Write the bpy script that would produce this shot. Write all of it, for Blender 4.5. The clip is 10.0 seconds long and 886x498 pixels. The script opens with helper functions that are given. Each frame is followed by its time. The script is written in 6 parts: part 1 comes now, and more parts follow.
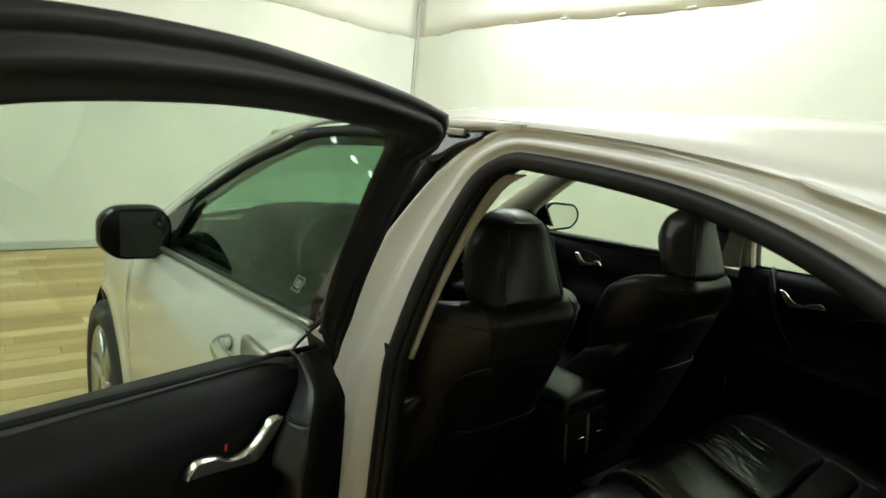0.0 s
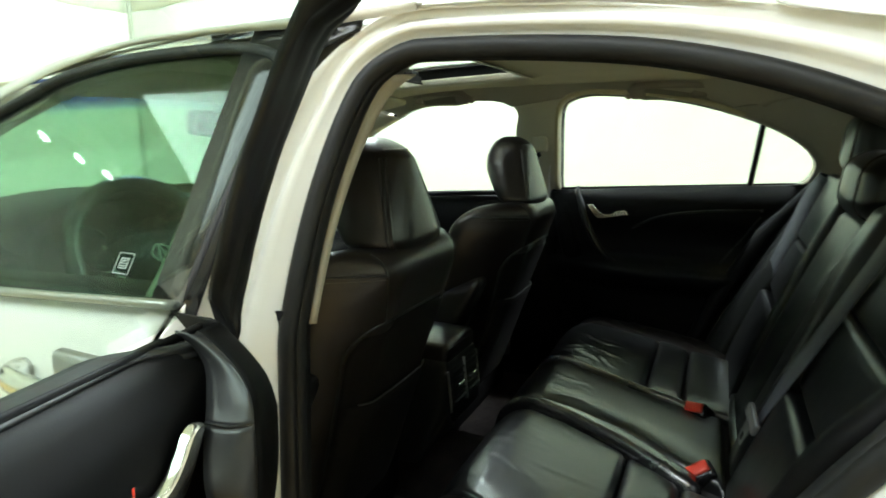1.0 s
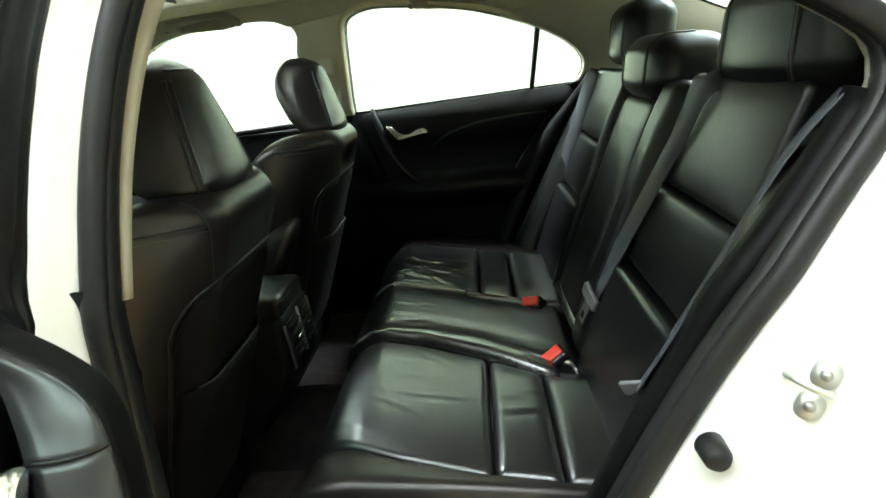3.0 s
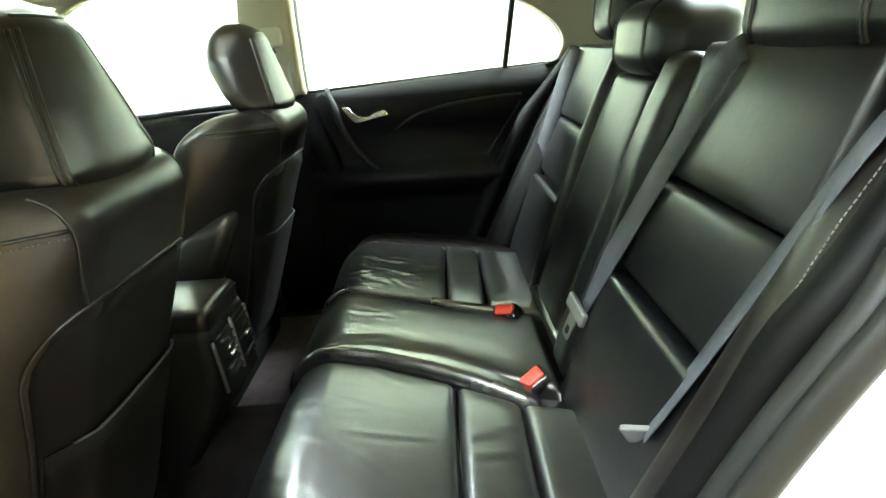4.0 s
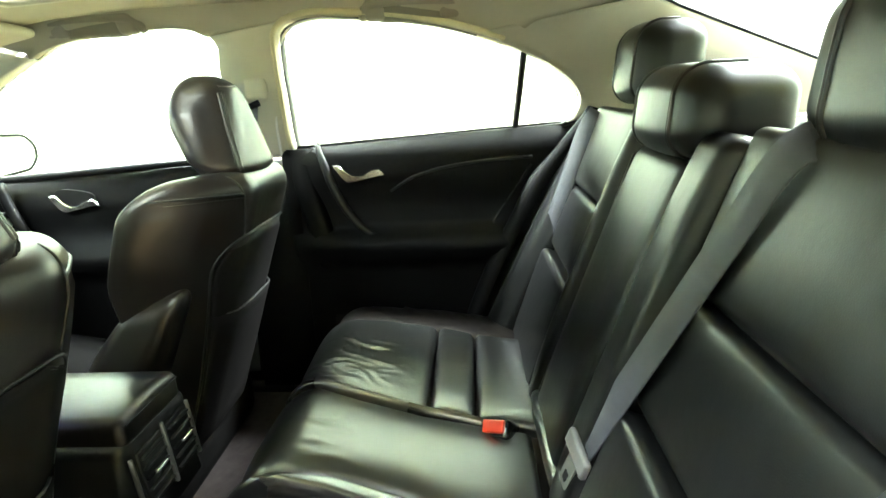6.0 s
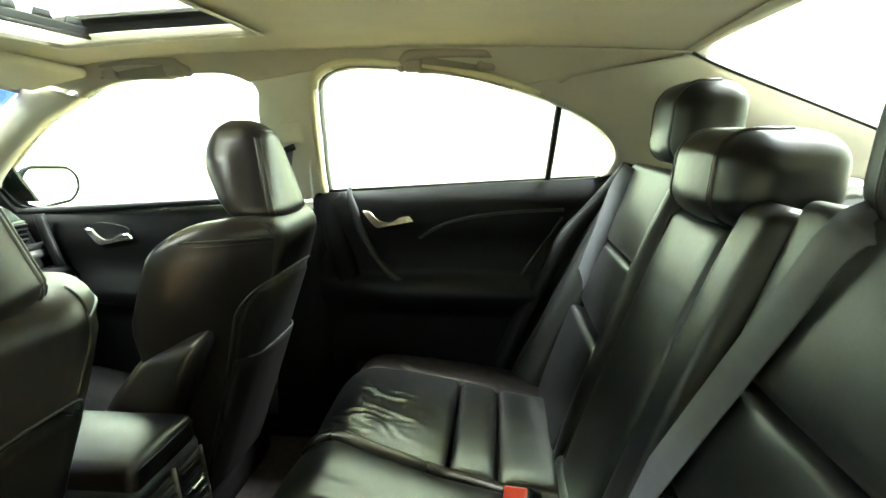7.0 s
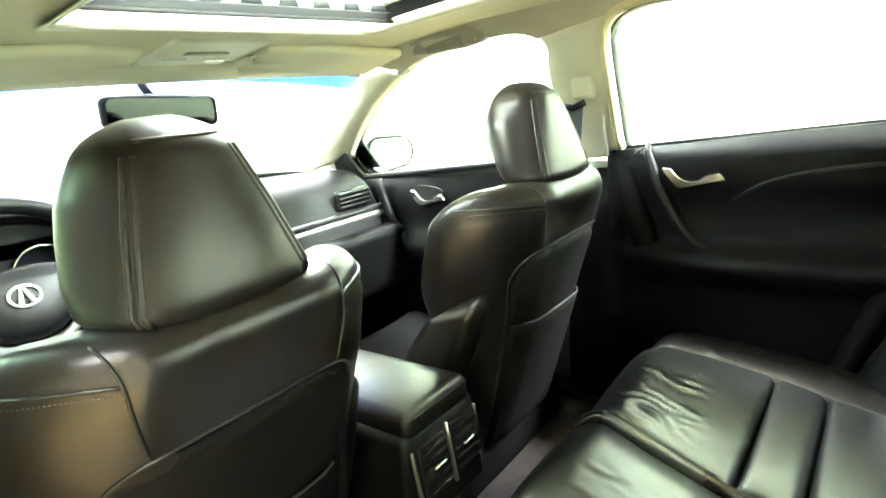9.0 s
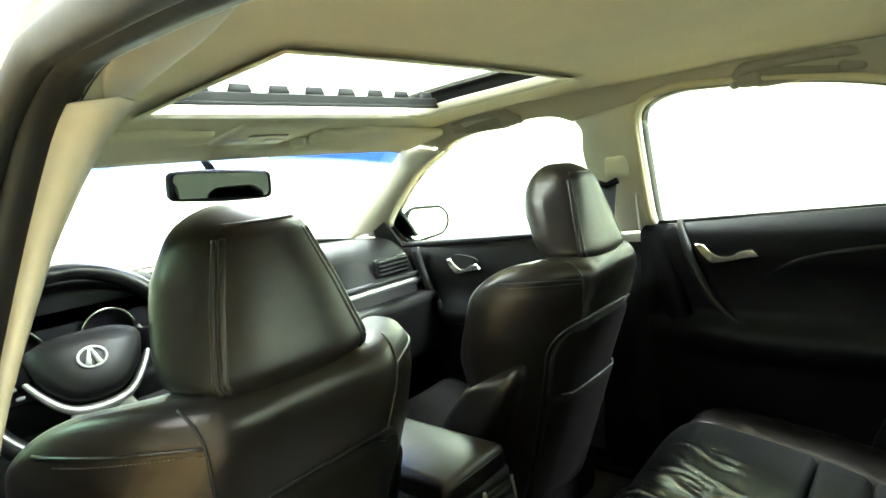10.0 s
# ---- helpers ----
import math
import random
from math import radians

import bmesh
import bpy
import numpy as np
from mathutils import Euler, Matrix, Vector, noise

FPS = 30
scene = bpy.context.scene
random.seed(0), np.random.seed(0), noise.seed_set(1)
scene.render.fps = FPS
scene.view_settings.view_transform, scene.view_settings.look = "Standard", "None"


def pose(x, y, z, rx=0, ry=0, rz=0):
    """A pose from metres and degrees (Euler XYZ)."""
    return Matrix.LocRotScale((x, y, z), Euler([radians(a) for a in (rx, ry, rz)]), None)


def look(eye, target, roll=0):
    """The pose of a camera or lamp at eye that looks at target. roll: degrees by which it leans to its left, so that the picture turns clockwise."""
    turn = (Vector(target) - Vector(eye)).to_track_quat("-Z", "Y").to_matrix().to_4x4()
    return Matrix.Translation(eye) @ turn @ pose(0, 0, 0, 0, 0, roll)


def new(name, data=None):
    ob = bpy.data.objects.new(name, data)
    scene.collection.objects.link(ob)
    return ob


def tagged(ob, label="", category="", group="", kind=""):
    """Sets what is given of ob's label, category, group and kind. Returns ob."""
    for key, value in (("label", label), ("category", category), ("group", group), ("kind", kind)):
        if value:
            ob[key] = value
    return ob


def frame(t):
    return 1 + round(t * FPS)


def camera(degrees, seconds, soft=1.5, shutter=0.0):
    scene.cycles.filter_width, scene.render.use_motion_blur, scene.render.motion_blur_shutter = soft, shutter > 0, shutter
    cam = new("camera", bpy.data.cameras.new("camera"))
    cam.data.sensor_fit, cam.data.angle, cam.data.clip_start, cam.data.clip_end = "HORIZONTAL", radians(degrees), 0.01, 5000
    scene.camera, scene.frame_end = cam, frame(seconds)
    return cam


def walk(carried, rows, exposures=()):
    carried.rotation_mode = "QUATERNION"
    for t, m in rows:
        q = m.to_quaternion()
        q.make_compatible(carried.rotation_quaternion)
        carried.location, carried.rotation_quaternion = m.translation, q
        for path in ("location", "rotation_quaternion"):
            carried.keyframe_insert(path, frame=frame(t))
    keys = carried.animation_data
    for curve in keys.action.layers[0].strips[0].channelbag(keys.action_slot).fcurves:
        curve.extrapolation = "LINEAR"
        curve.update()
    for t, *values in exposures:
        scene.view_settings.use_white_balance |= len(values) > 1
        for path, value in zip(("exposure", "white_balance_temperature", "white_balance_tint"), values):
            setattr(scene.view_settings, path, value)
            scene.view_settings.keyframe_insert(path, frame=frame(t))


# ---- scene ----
cam = camera(75.1, 10.0, soft=1.6, shutter=0.15)
PATH = [
    (0, (-1.252, -0.711, 1.335), (0.022, 0.788, 0.955), 5.9),
    (0.2, (-1.254, -0.676, 1.293), (0.023, 0.824, 0.944), 5.8),
    (0.5, (-1.258, -0.603, 1.246), (0.187, 0.744, 0.934), 5.3),
    (1, (-1.267, -0.457, 1.205), (0.5, 0.396, 0.82), -0.2),
    (1.5, (-1.285, -0.422, 1.185), (0.648, -0.13, 0.762), -0.9),
    (2, (-1.309, -0.379, 1.16), (0.613, -0.251, 0.621), -2.0),
    (3.3, (-1.134, -0.34, 1.158), (0.762, -0.196, 0.538), -5.7),
    (3.5, (-1.082, -0.351, 1.138), (0.816, -0.229, 0.52), -4.1),
    (4, (-1.018, -0.343, 1.124), (0.869, -0.314, 0.462), -4.2),
    (4.5, (-0.963, -0.342, 1.136), (0.928, -0.369, 0.485), -3.5),
    (5, (-0.884, -0.373, 1.126), (1.024, -0.403, 0.527), -1.7),
    (5.5, (-0.835, -0.382, 1.124), (1.08, -0.319, 0.549), -2.1),
    (6.8, (-0.784, -0.476, 1.215), (1.159, -0.298, 0.777), -1.9),
    (7, (-0.782, -0.414, 1.17), (1.17, -0.217, 0.781), -0.6),
    (7.5, (-0.731, -0.425, 1.164), (1.139, 0.104, 0.693), -1.3),
    (8, (-0.689, -0.454, 1.146), (1.003, 0.452, 0.582), -2.3),
    (8.5, (-0.669, -0.481, 1.148), (0.813, 0.714, 0.534), -4.7),
    (9, (-0.663, -0.486, 1.183), (0.836, 0.743, 0.693), -6.9),
    (9.5, (-0.673, -0.486, 1.209), (0.848, 0.797, 1.01), -6.3),
    (10, (-0.717, -0.499, 1.213), (0.771, 0.81, 0.946), -6.3),
]
EXPOSURES = [(0.0, -1.4, 6550, 10), (0.5, -0.8, 6250, 10), (1.0, -0.2, 6100, 10), (1.5, 0.2, 5900, 11), (2.0, 0.35, 5850, 11), (3.5, 0.95, 6100, 10), (4.0, 1.75, 6150, 10), (4.5, 2.3, 6200, 10), (5.5, 2.3, 6250, 10), (7.0, 1.75, 6400, 10), (7.5, 1.65, 6350, 10), (8.0, 1.8, 6350, 10), (8.5, 2.35, 6300, 10), (9.0, 2.7, 6300, 10), (9.5, 1.9, 6250, 10), (10.0, 1.65, 6250, 10)]
walk(cam, [(t, look(eye, target, roll)) for t, eye, target, roll in PATH], EXPOSURES)

# ---- light ----
world = bpy.data.worlds.new("world")
scene.world = world
world.use_nodes = True
world.node_tree.nodes["Background"].inputs[0].default_value = (0.9, 1.0, 0.9, 1)
world.node_tree.nodes["Background"].inputs[1].default_value = 0.05

ROOM_W, ROOM_E, ROOM_S, ROOM_N, ROOM_H = -7.0, 3.17, -4.8, 5.4, 4.0
LAMP_COLOUR = (0.92, 1.0, 0.98)
LAMP_POWER = 90.0


# ---- materials ----
def nodes_of(name):
    m = bpy.data.materials.new(name)
    m.use_nodes = True
    t = m.node_tree
    return m, t, t.nodes["Principled BSDF"]


def link(t, a, b):
    t.links.new(a, b)


def coords(t, scale=(1, 1, 1)):
    tc = t.nodes.new("ShaderNodeTexCoord")
    mp = t.nodes.new("ShaderNodeMapping")
    mp.inputs["Scale"].default_value = scale
    link(t, tc.outputs["Object"], mp.inputs["Vector"])
    return mp.outputs["Vector"]


def noise_tex(t, vec, scale, detail=4.0, rough=0.55):
    n = t.nodes.new("ShaderNodeTexNoise")
    n.inputs["Scale"].default_value, n.inputs["Detail"].default_value, n.inputs["Roughness"].default_value = scale, detail, rough
    link(t, vec, n.inputs["Vector"])
    return n.outputs["Fac"]


def ramp(t, fac, stops):
    r = t.nodes.new("ShaderNodeValToRGB")
    el = r.color_ramp.elements
    while len(el) < len(stops):
        el.new(0.5)
    for e, (p, c) in zip(el, stops):
        e.position, e.color = p, (*c, 1)
    link(t, fac, r.inputs["Fac"])
    return r.outputs["Color"]


def bump(t, bsdf, height, strength, distance=0.002, before=None):
    b = t.nodes.new("ShaderNodeBump")
    b.inputs["Strength"].default_value, b.inputs["Distance"].default_value = strength, distance
    link(t, height, b.inputs["Height"])
    if before is not None:
        link(t, before, b.inputs["Normal"])
    link(t, b.outputs["Normal"], bsdf.inputs["Normal"])
    return b.outputs["Normal"]


def rough_range(t, bsdf, fac, lo, hi):
    m = t.nodes.new("ShaderNodeMapRange")
    m.inputs["To Min"].default_value, m.inputs["To Max"].default_value = lo, hi
    link(t, fac, m.inputs["Value"])
    link(t, m.outputs["Result"], bsdf.inputs["Roughness"])


def surface(name, dark, light, rough=(0.4, 0.5), scale=3.0, fine=120.0, relief=0.1, dist=0.001, metal=0.0, coat=0.0, spec=0.5, stretch=(1, 1, 1)):
    """A painted, moulded or woven surface: broad tone, fine grain and varied gloss."""
    m, t, b = nodes_of(name)
    v = coords(t, stretch)
    broad = noise_tex(t, v, scale)
    grain = noise_tex(t, v, fine, 3.0)
    link(t, ramp(t, broad, [(0.3, dark), (0.7, light)]), b.inputs["Base Color"])
    rough_range(t, b, broad, *rough)
    if relief:
        bump(t, b, grain, relief, dist)
    b.inputs["Metallic"].default_value = metal
    b.inputs["Coat Weight"].default_value = coat
    b.inputs["Coat Roughness"].default_value = 0.04
    b.inputs["Specular IOR Level"].default_value = spec
    return m


def leather_material(name, dark, light, rough, gloss=0.5, polish=0.0, tint=(1.0, 1.0, 1.0)):
    m, t, b = nodes_of(name)
    v = coords(t)
    broad = noise_tex(t, v, 5.0, 5.0)
    link(t, ramp(t, broad, [(0.3, dark), (0.75, light)]), b.inputs["Base Color"])
    rough_range(t, b, broad, *rough)
    cells = t.nodes.new("ShaderNodeTexVoronoi")
    cells.feature = "DISTANCE_TO_EDGE"
    cells.inputs["Scale"].default_value = 420.0
    link(t, v, cells.inputs["Vector"])
    first = bump(t, b, cells.outputs["Distance"], 0.18, 0.0006)
    bump(t, b, noise_tex(t, v, 22.0, 3.0), 0.16, 0.004, first)
    b.inputs["Specular IOR Level"].default_value = gloss
    b.inputs["Coat Weight"].default_value = polish
    b.inputs["Coat Roughness"].default_value = 0.20
    b.inputs["Specular Tint"].default_value = (*tint, 1)
    return m


def glass_material(name, tint, gloss=0.05, rough=0.0):
    m, t, b = nodes_of(name)
    t.nodes.remove(b)
    clear = t.nodes.new("ShaderNodeBsdfTransparent")
    clear.inputs["Color"].default_value = (*tint, 1)
    shine = t.nodes.new("ShaderNodeBsdfGlossy")
    shine.inputs["Roughness"].default_value = rough
    facing = t.nodes.new("ShaderNodeLayerWeight")
    facing.inputs["Blend"].default_value = 0.5
    rise = t.nodes.new("ShaderNodeMath")
    rise.operation = "POWER"
    rise.inputs[1].default_value = 5.0
    link(t, facing.outputs["Facing"], rise.inputs[0])
    fres = t.nodes.new("ShaderNodeMath")
    fres.operation = "MULTIPLY_ADD"
    fres.inputs[1].default_value, fres.inputs[2].default_value = 1.0 - gloss, gloss
    link(t, rise.outputs[0], fres.inputs[0])
    mix = t.nodes.new("ShaderNodeMixShader")
    link(t, fres.outputs[0], mix.inputs[0])
    link(t, clear.outputs[0], mix.inputs[1])
    link(t, shine.outputs[0], mix.inputs[2])
    link(t, mix.outputs[0], t.nodes["Material Output"].inputs["Surface"])
    return m


def glow_material(name, colour, strength):
    m, t, b = nodes_of(name)
    b.inputs["Base Color"].default_value = (0.8, 0.8, 0.8, 1)
    b.inputs["Emission Color"].default_value = (*colour, 1)
    b.inputs["Emission Strength"].default_value = strength
    return m


def wood_material():
    m, t, b = nodes_of("oak_planks")
    v = coords(t, (1.2, 14.0, 1.0))
    info = t.nodes.new("ShaderNodeObjectInfo")
    geo = t.nodes.new("ShaderNodeNewGeometry")
    add = t.nodes.new("ShaderNodeMath")
    link(t, info.outputs["Random"], add.inputs[0])
    link(t, geo.outputs["Random Per Island"], add.inputs[1])
    frac = t.nodes.new("ShaderNodeMath")
    frac.operation = "FRACT"
    link(t, add.outputs[0], frac.inputs[0])
    grain = noise_tex(t, v, 6.0, 6.0, 0.65)
    tone = ramp(t, frac.outputs[0], [(0.0, (0.44, 0.30, 0.12)), (0.5, (0.60, 0.44, 0.19)), (1.0, (0.76, 0.60, 0.32))])
    streak = ramp(t, grain, [(0.3, (0.72, 0.66, 0.55)), (0.65, (1.0, 1.0, 1.0))])
    mix = t.nodes.new("ShaderNodeMix")
    mix.data_type, mix.blend_type = "RGBA", "MULTIPLY"
    mix.inputs["Factor"].default_value = 1.0
    link(t, tone, mix.inputs["A"])
    link(t, streak, mix.inputs["B"])
    link(t, mix.outputs["Result"], b.inputs["Base Color"])
    rough_range(t, b, grain, 0.35, 0.5)
    bump(t, b, grain, 0.1, 0.001)
    return m


PAINT = surface("pearl_white_paint", (0.80, 0.79, 0.745), (0.84, 0.83, 0.785), (0.30, 0.36), 1.5, 900.0, 0.02, 0.0003, coat=1.0)
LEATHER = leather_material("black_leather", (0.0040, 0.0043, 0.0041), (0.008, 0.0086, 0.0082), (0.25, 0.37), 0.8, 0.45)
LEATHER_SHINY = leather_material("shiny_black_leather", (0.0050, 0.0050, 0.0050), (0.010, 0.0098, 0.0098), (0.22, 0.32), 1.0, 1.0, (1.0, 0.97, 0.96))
# the same leather again: a darker tone for shaded parts, a warmer for lit
LEATHER_SHADED = leather_material("black_shaded_leather", (0.0030, 0.0033, 0.0032), (0.0056, 0.0060, 0.0058), (0.28, 0.39), 0.38)
LEATHER_SOFT = leather_material("black_lit_side_leather", (0.0068, 0.0058, 0.0051), (0.0120, 0.0103, 0.0090), (0.25, 0.37), 0.47, 0.0, (1.0, 0.91, 0.90))
# front cushion leather dulled and darkened so that it looks shaded
LEATHER_MATTE = leather_material("matte_shaded_leather", (0.0036, 0.0034, 0.0032), (0.0066, 0.0062, 0.0058), (0.75, 0.85), 0.04)
PIPING_PALE = surface("grey_piping", (0.03, 0.03, 0.028), (0.05, 0.05, 0.047), (0.4, 0.5), 20.0, 300.0, 0.1)
TONGUE_GREY = surface("grey_belt_plastic", (0.10, 0.10, 0.098), (0.15, 0.15, 0.146), (0.4, 0.5), 20.0, 300.0, 0.1)
STITCH = surface("grey_thread", (0.10, 0.10, 0.095), (0.16, 0.16, 0.15), (0.6, 0.7), 40.0, 300.0, 0.2)
PIPING = surface("black_piping", (0.006, 0.006, 0.006), (0.011, 0.011, 0.0105), (0.30, 0.38), 20.0, 300.0, 0.1)
PLASTIC = surface("black_grained_plastic", (0.0014, 0.0014, 0.0014), (0.0028, 0.0028, 0.0028), (0.50, 0.62), 6.0, 500.0, 0.25, 0.0005, spec=0.12)
PLASTIC_GREY = surface("charcoal_soft_plastic", (0.005, 0.0052, 0.0052), (0.009, 0.0093, 0.0093), (0.45, 0.55), 6.0, 500.0, 0.2, 0.0005, spec=0.3)
GRIP_GREY = surface("charcoal_grip_plastic", (0.014, 0.0142, 0.0142), (0.022, 0.0222, 0.0222), (0.34, 0.42), 6.0, 500.0, 0.1, 0.0003, spec=0.5)
SEAT_FABRIC = surface("shaded_seat_back_fabric", (0.0042, 0.0036, 0.0032), (0.0072, 0.0062, 0.0055), (0.75, 0.85), 8.0, 700.0, 0.3, 0.0006, spec=0.12)
RUBBER = surface("black_rubber", (0.006, 0.006, 0.006), (0.012, 0.012, 0.0115), (0.42, 0.6), 8.0, 200.0, 0.15, spec=0.32)
GLOSS_BLACK = surface("gloss_black_plastic", (0.01, 0.01, 0.01), (0.016, 0.016, 0.016), (0.12, 0.2), 5.0, 400.0, 0.02)
HEADLINER = surface("beige_headliner_fabric", (0.60, 0.55, 0.405), (0.68, 0.63, 0.48), (0.9, 1.0), 4.0, 700.0, 0.35, 0.0008, spec=0.2)
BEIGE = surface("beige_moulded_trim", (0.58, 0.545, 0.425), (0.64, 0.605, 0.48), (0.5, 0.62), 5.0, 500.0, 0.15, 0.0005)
TRIM_SHADE = surface("shaded_taupe_plastic", (0.20, 0.185, 0.14), (0.25, 0.23, 0.175), (0.5, 0.62), 8.0, 400.0, 0.15, 0.0005)
# beige toned down for roof sides and pillars, where less light falls
ROOF_SIDE = surface("dimmed_beige_side_lining", (0.44, 0.405, 0.31), (0.50, 0.46, 0.355), (0.85, 0.95), 6.0, 500.0, 0.25, 0.0006, spec=0.2)
PILLAR_BEIGE = surface("dimmed_beige_pillar_trim", (0.40, 0.37, 0.29), (0.46, 0.425, 0.335), (0.5, 0.62), 8.0, 400.0, 0.15, 0.0005)
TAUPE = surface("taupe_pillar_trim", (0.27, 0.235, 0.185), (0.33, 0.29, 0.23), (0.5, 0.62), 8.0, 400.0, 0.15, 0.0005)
BEIGE_SEAL = surface("beige_door_seal", (0.55, 0.49, 0.30), (0.62, 0.56, 0.36), (0.6, 0.75), 8.0, 300.0, 0.2)
CARPET = surface("dark_carpet", (0.014, 0.012, 0.012), (0.028, 0.024, 0.024), (0.9, 1.0), 30.0, 900.0, 0.9, 0.003, spec=0.1)
MAT_FABRIC = surface("floor_mat_carpet", (0.034, 0.028, 0.027), (0.056, 0.046, 0.045), (0.9, 1.0), 40.0, 900.0, 0.9, 0.003, spec=0.1)
WEBBING = surface("grey_belt_webbing", (0.040, 0.043, 0.050), (0.057, 0.061, 0.070), (0.55, 0.65), 12.0, 600.0, 0.4, 0.0006, stretch=(1, 1, 4))
RED = surface("red_button_plastic", (0.62, 0.035, 0.015), (0.72, 0.055, 0.02), (0.3, 0.4), 20.0, 300.0, 0.05)
CHROME = surface("satin_chrome", (0.72, 0.72, 0.70), (0.80, 0.80, 0.78), (0.16, 0.26), 15.0, 300.0, 0.03, metal=1.0)
SILVER = surface("silver_trim", (0.40, 0.40, 0.39), (0.48, 0.48, 0.465), (0.30, 0.40), 10.0, 300.0, 0.05, metal=0.9)
ALLOY = surface("alloy_wheel_paint", (0.55, 0.55, 0.54), (0.65, 0.65, 0.63), (0.25, 0.35), 8.0, 300.0, 0.05, metal=0.85)
TYRE = surface("tyre_rubber", (0.018, 0.018, 0.018), (0.035, 0.034, 0.033), (0.6, 0.75), 6.0, 90.0, 0.3)
EMBLEM = surface("bright_emblem_metal", (0.74, 0.74, 0.73), (0.82, 0.82, 0.80), (0.35, 0.45), 15.0, 300.0, 0.03, metal=0.35)
MIRROR = surface("mirror_silvering", (0.86, 0.88, 0.87), (0.88, 0.90, 0.89), (0.01, 0.015), 2.0, 200.0, 0.0, metal=1.0)
# silvering darkened so that the mirrors seem to reflect something dark
MIRROR_DIM = surface("dark_reflection_silvering", (0.030, 0.033, 0.031), (0.038, 0.041, 0.039), (0.01, 0.015), 2.0, 200.0, 0.0, metal=1.0)
GLASS = glass_material("green_tinted_glass", (0.76, 0.87, 0.79))
# deeper tint for the driver's pane only, standing for its dim view and reflection
GLASS_GREEN = glass_material("dim_view_green_glass", (0.56, 0.72, 0.61), 0.05)
GLASS_DARK = glass_material("green_side_glass", (0.85, 0.92, 0.87))
SHADE_BANDS = [glass_material("blue_shade_band_%d" % i, tuple(x + (y - x) * (i / 6) ** 0.7 for x, y in zip((0.62, 0.76, 0.90), (0.025, 0.07, 0.40)))) for i in range(7)]
WALL = surface("white_wall_paint", (0.67, 0.71, 0.64), (0.80, 0.83, 0.765), (0.75, 0.9), 0.9, 60.0, 0.12, 0.002, spec=0.3)
DRAPE = surface("white_wall_cloth", (0.76, 0.78, 0.72), (0.82, 0.83, 0.77), (0.85, 0.95), 1.2, 40.0, 0.25, 0.004, spec=0.2)
CEILING_PAINT = surface("white_ceiling_paint", (0.74, 0.76, 0.70), (0.80, 0.81, 0.76), (0.8, 0.9), 0.8, 60.0, 0.1, spec=0.2)
SKIRTING = surface("pale_skirting_board", (0.50, 0.52, 0.46), (0.58, 0.60, 0.53), (0.5, 0.6), 5.0, 90.0, 0.1)
OAK = wood_material()
LAMP_GLOW = glow_material("lamp_diffuser", LAMP_COLOUR, 14.0)
SPOT_GLOW = glow_material("spotlight_lens", LAMP_COLOUR, 40.0)
PANEL_GLOW = glow_material("soft_panel_diffuser", LAMP_COLOUR, 2.5)
STEEL = surface("bright_steel", (0.62, 0.62, 0.59), (0.70, 0.70, 0.67), (0.42, 0.52), 30.0, 300.0, 0.08, metal=0.85)
DASH = surface("soft_grey_dashboard", (0.0035, 0.0037, 0.0035), (0.0065, 0.0067, 0.0063), (0.45, 0.55), 6.0, 500.0, 0.25, 0.0005, spec=0.18)
TRIM_METAL = surface("dark_satin_metal", (0.16, 0.155, 0.15), (0.22, 0.215, 0.205), (0.30, 0.40), 10.0, 300.0, 0.05, metal=0.7)
HUB_BLACK = surface("satin_black_cover", (0.003, 0.003, 0.003), (0.005, 0.005, 0.005), (0.38, 0.46), 6.0, 500.0, 0.1, 0.0003, spec=0.35)
DIAL = surface("black_dial_face", (0.01, 0.01, 0.012), (0.016, 0.016, 0.02), (0.25, 0.35), 9.0, 300.0, 0.02)
WHITE_MARK = surface("pale_dial_marks", (0.55, 0.57, 0.58), (0.62, 0.64, 0.65), (0.5, 0.6), 20.0, 200.0, 0.0)


# ---- mesh helpers ----
def mesh_of(name, verts, faces, mat, smooth=True, mirror=False):
    me = bpy.data.meshes.new(name)
    me.from_pydata([tuple(v) for v in verts], [], [tuple(f) for f in faces])
    bm = bmesh.new()
    bm.from_mesh(me)
    bmesh.ops.recalc_face_normals(bm, faces=bm.faces)
    bm.to_mesh(me)
    bm.free()
    me.polygons.foreach_set("use_smooth", [smooth] * len(me.polygons))
    me.materials.append(mat)
    return me


def part(name, geo, mat, parent=None, label="", smooth=True, thick=0.0, sharp=None):
    """Links (verts, faces) as one mesh object under a thing or a part."""
    ob = new(name, mesh_of(name, geo[0], geo[1], mat, smooth))
    if parent is not None:
        ob.parent = parent
        if parent.type == "EMPTY":
            ob.matrix_parent_inverse = Matrix.Translation(-parent.location)
    if label:
        ob["label"] = label
    if thick:
        md = ob.modifiers.new("thickness", "SOLIDIFY")
        md.thickness, md.offset = abs(thick), (1.0 if thick > 0 else -1.0)
    if sharp is not None:
        ob.data.set_sharp_from_angle(angle=radians(sharp))
    return ob


def join(*geos):
    vs, fs = [], []
    for v, f in geos:
        o = len(vs)
        vs += [tuple(p) for p in v]
        fs += [tuple(i + o for i in g) for g in f]
    return vs, fs


def moved(geo, m):
    return [m @ Vector(v) for v in geo[0]], geo[1]


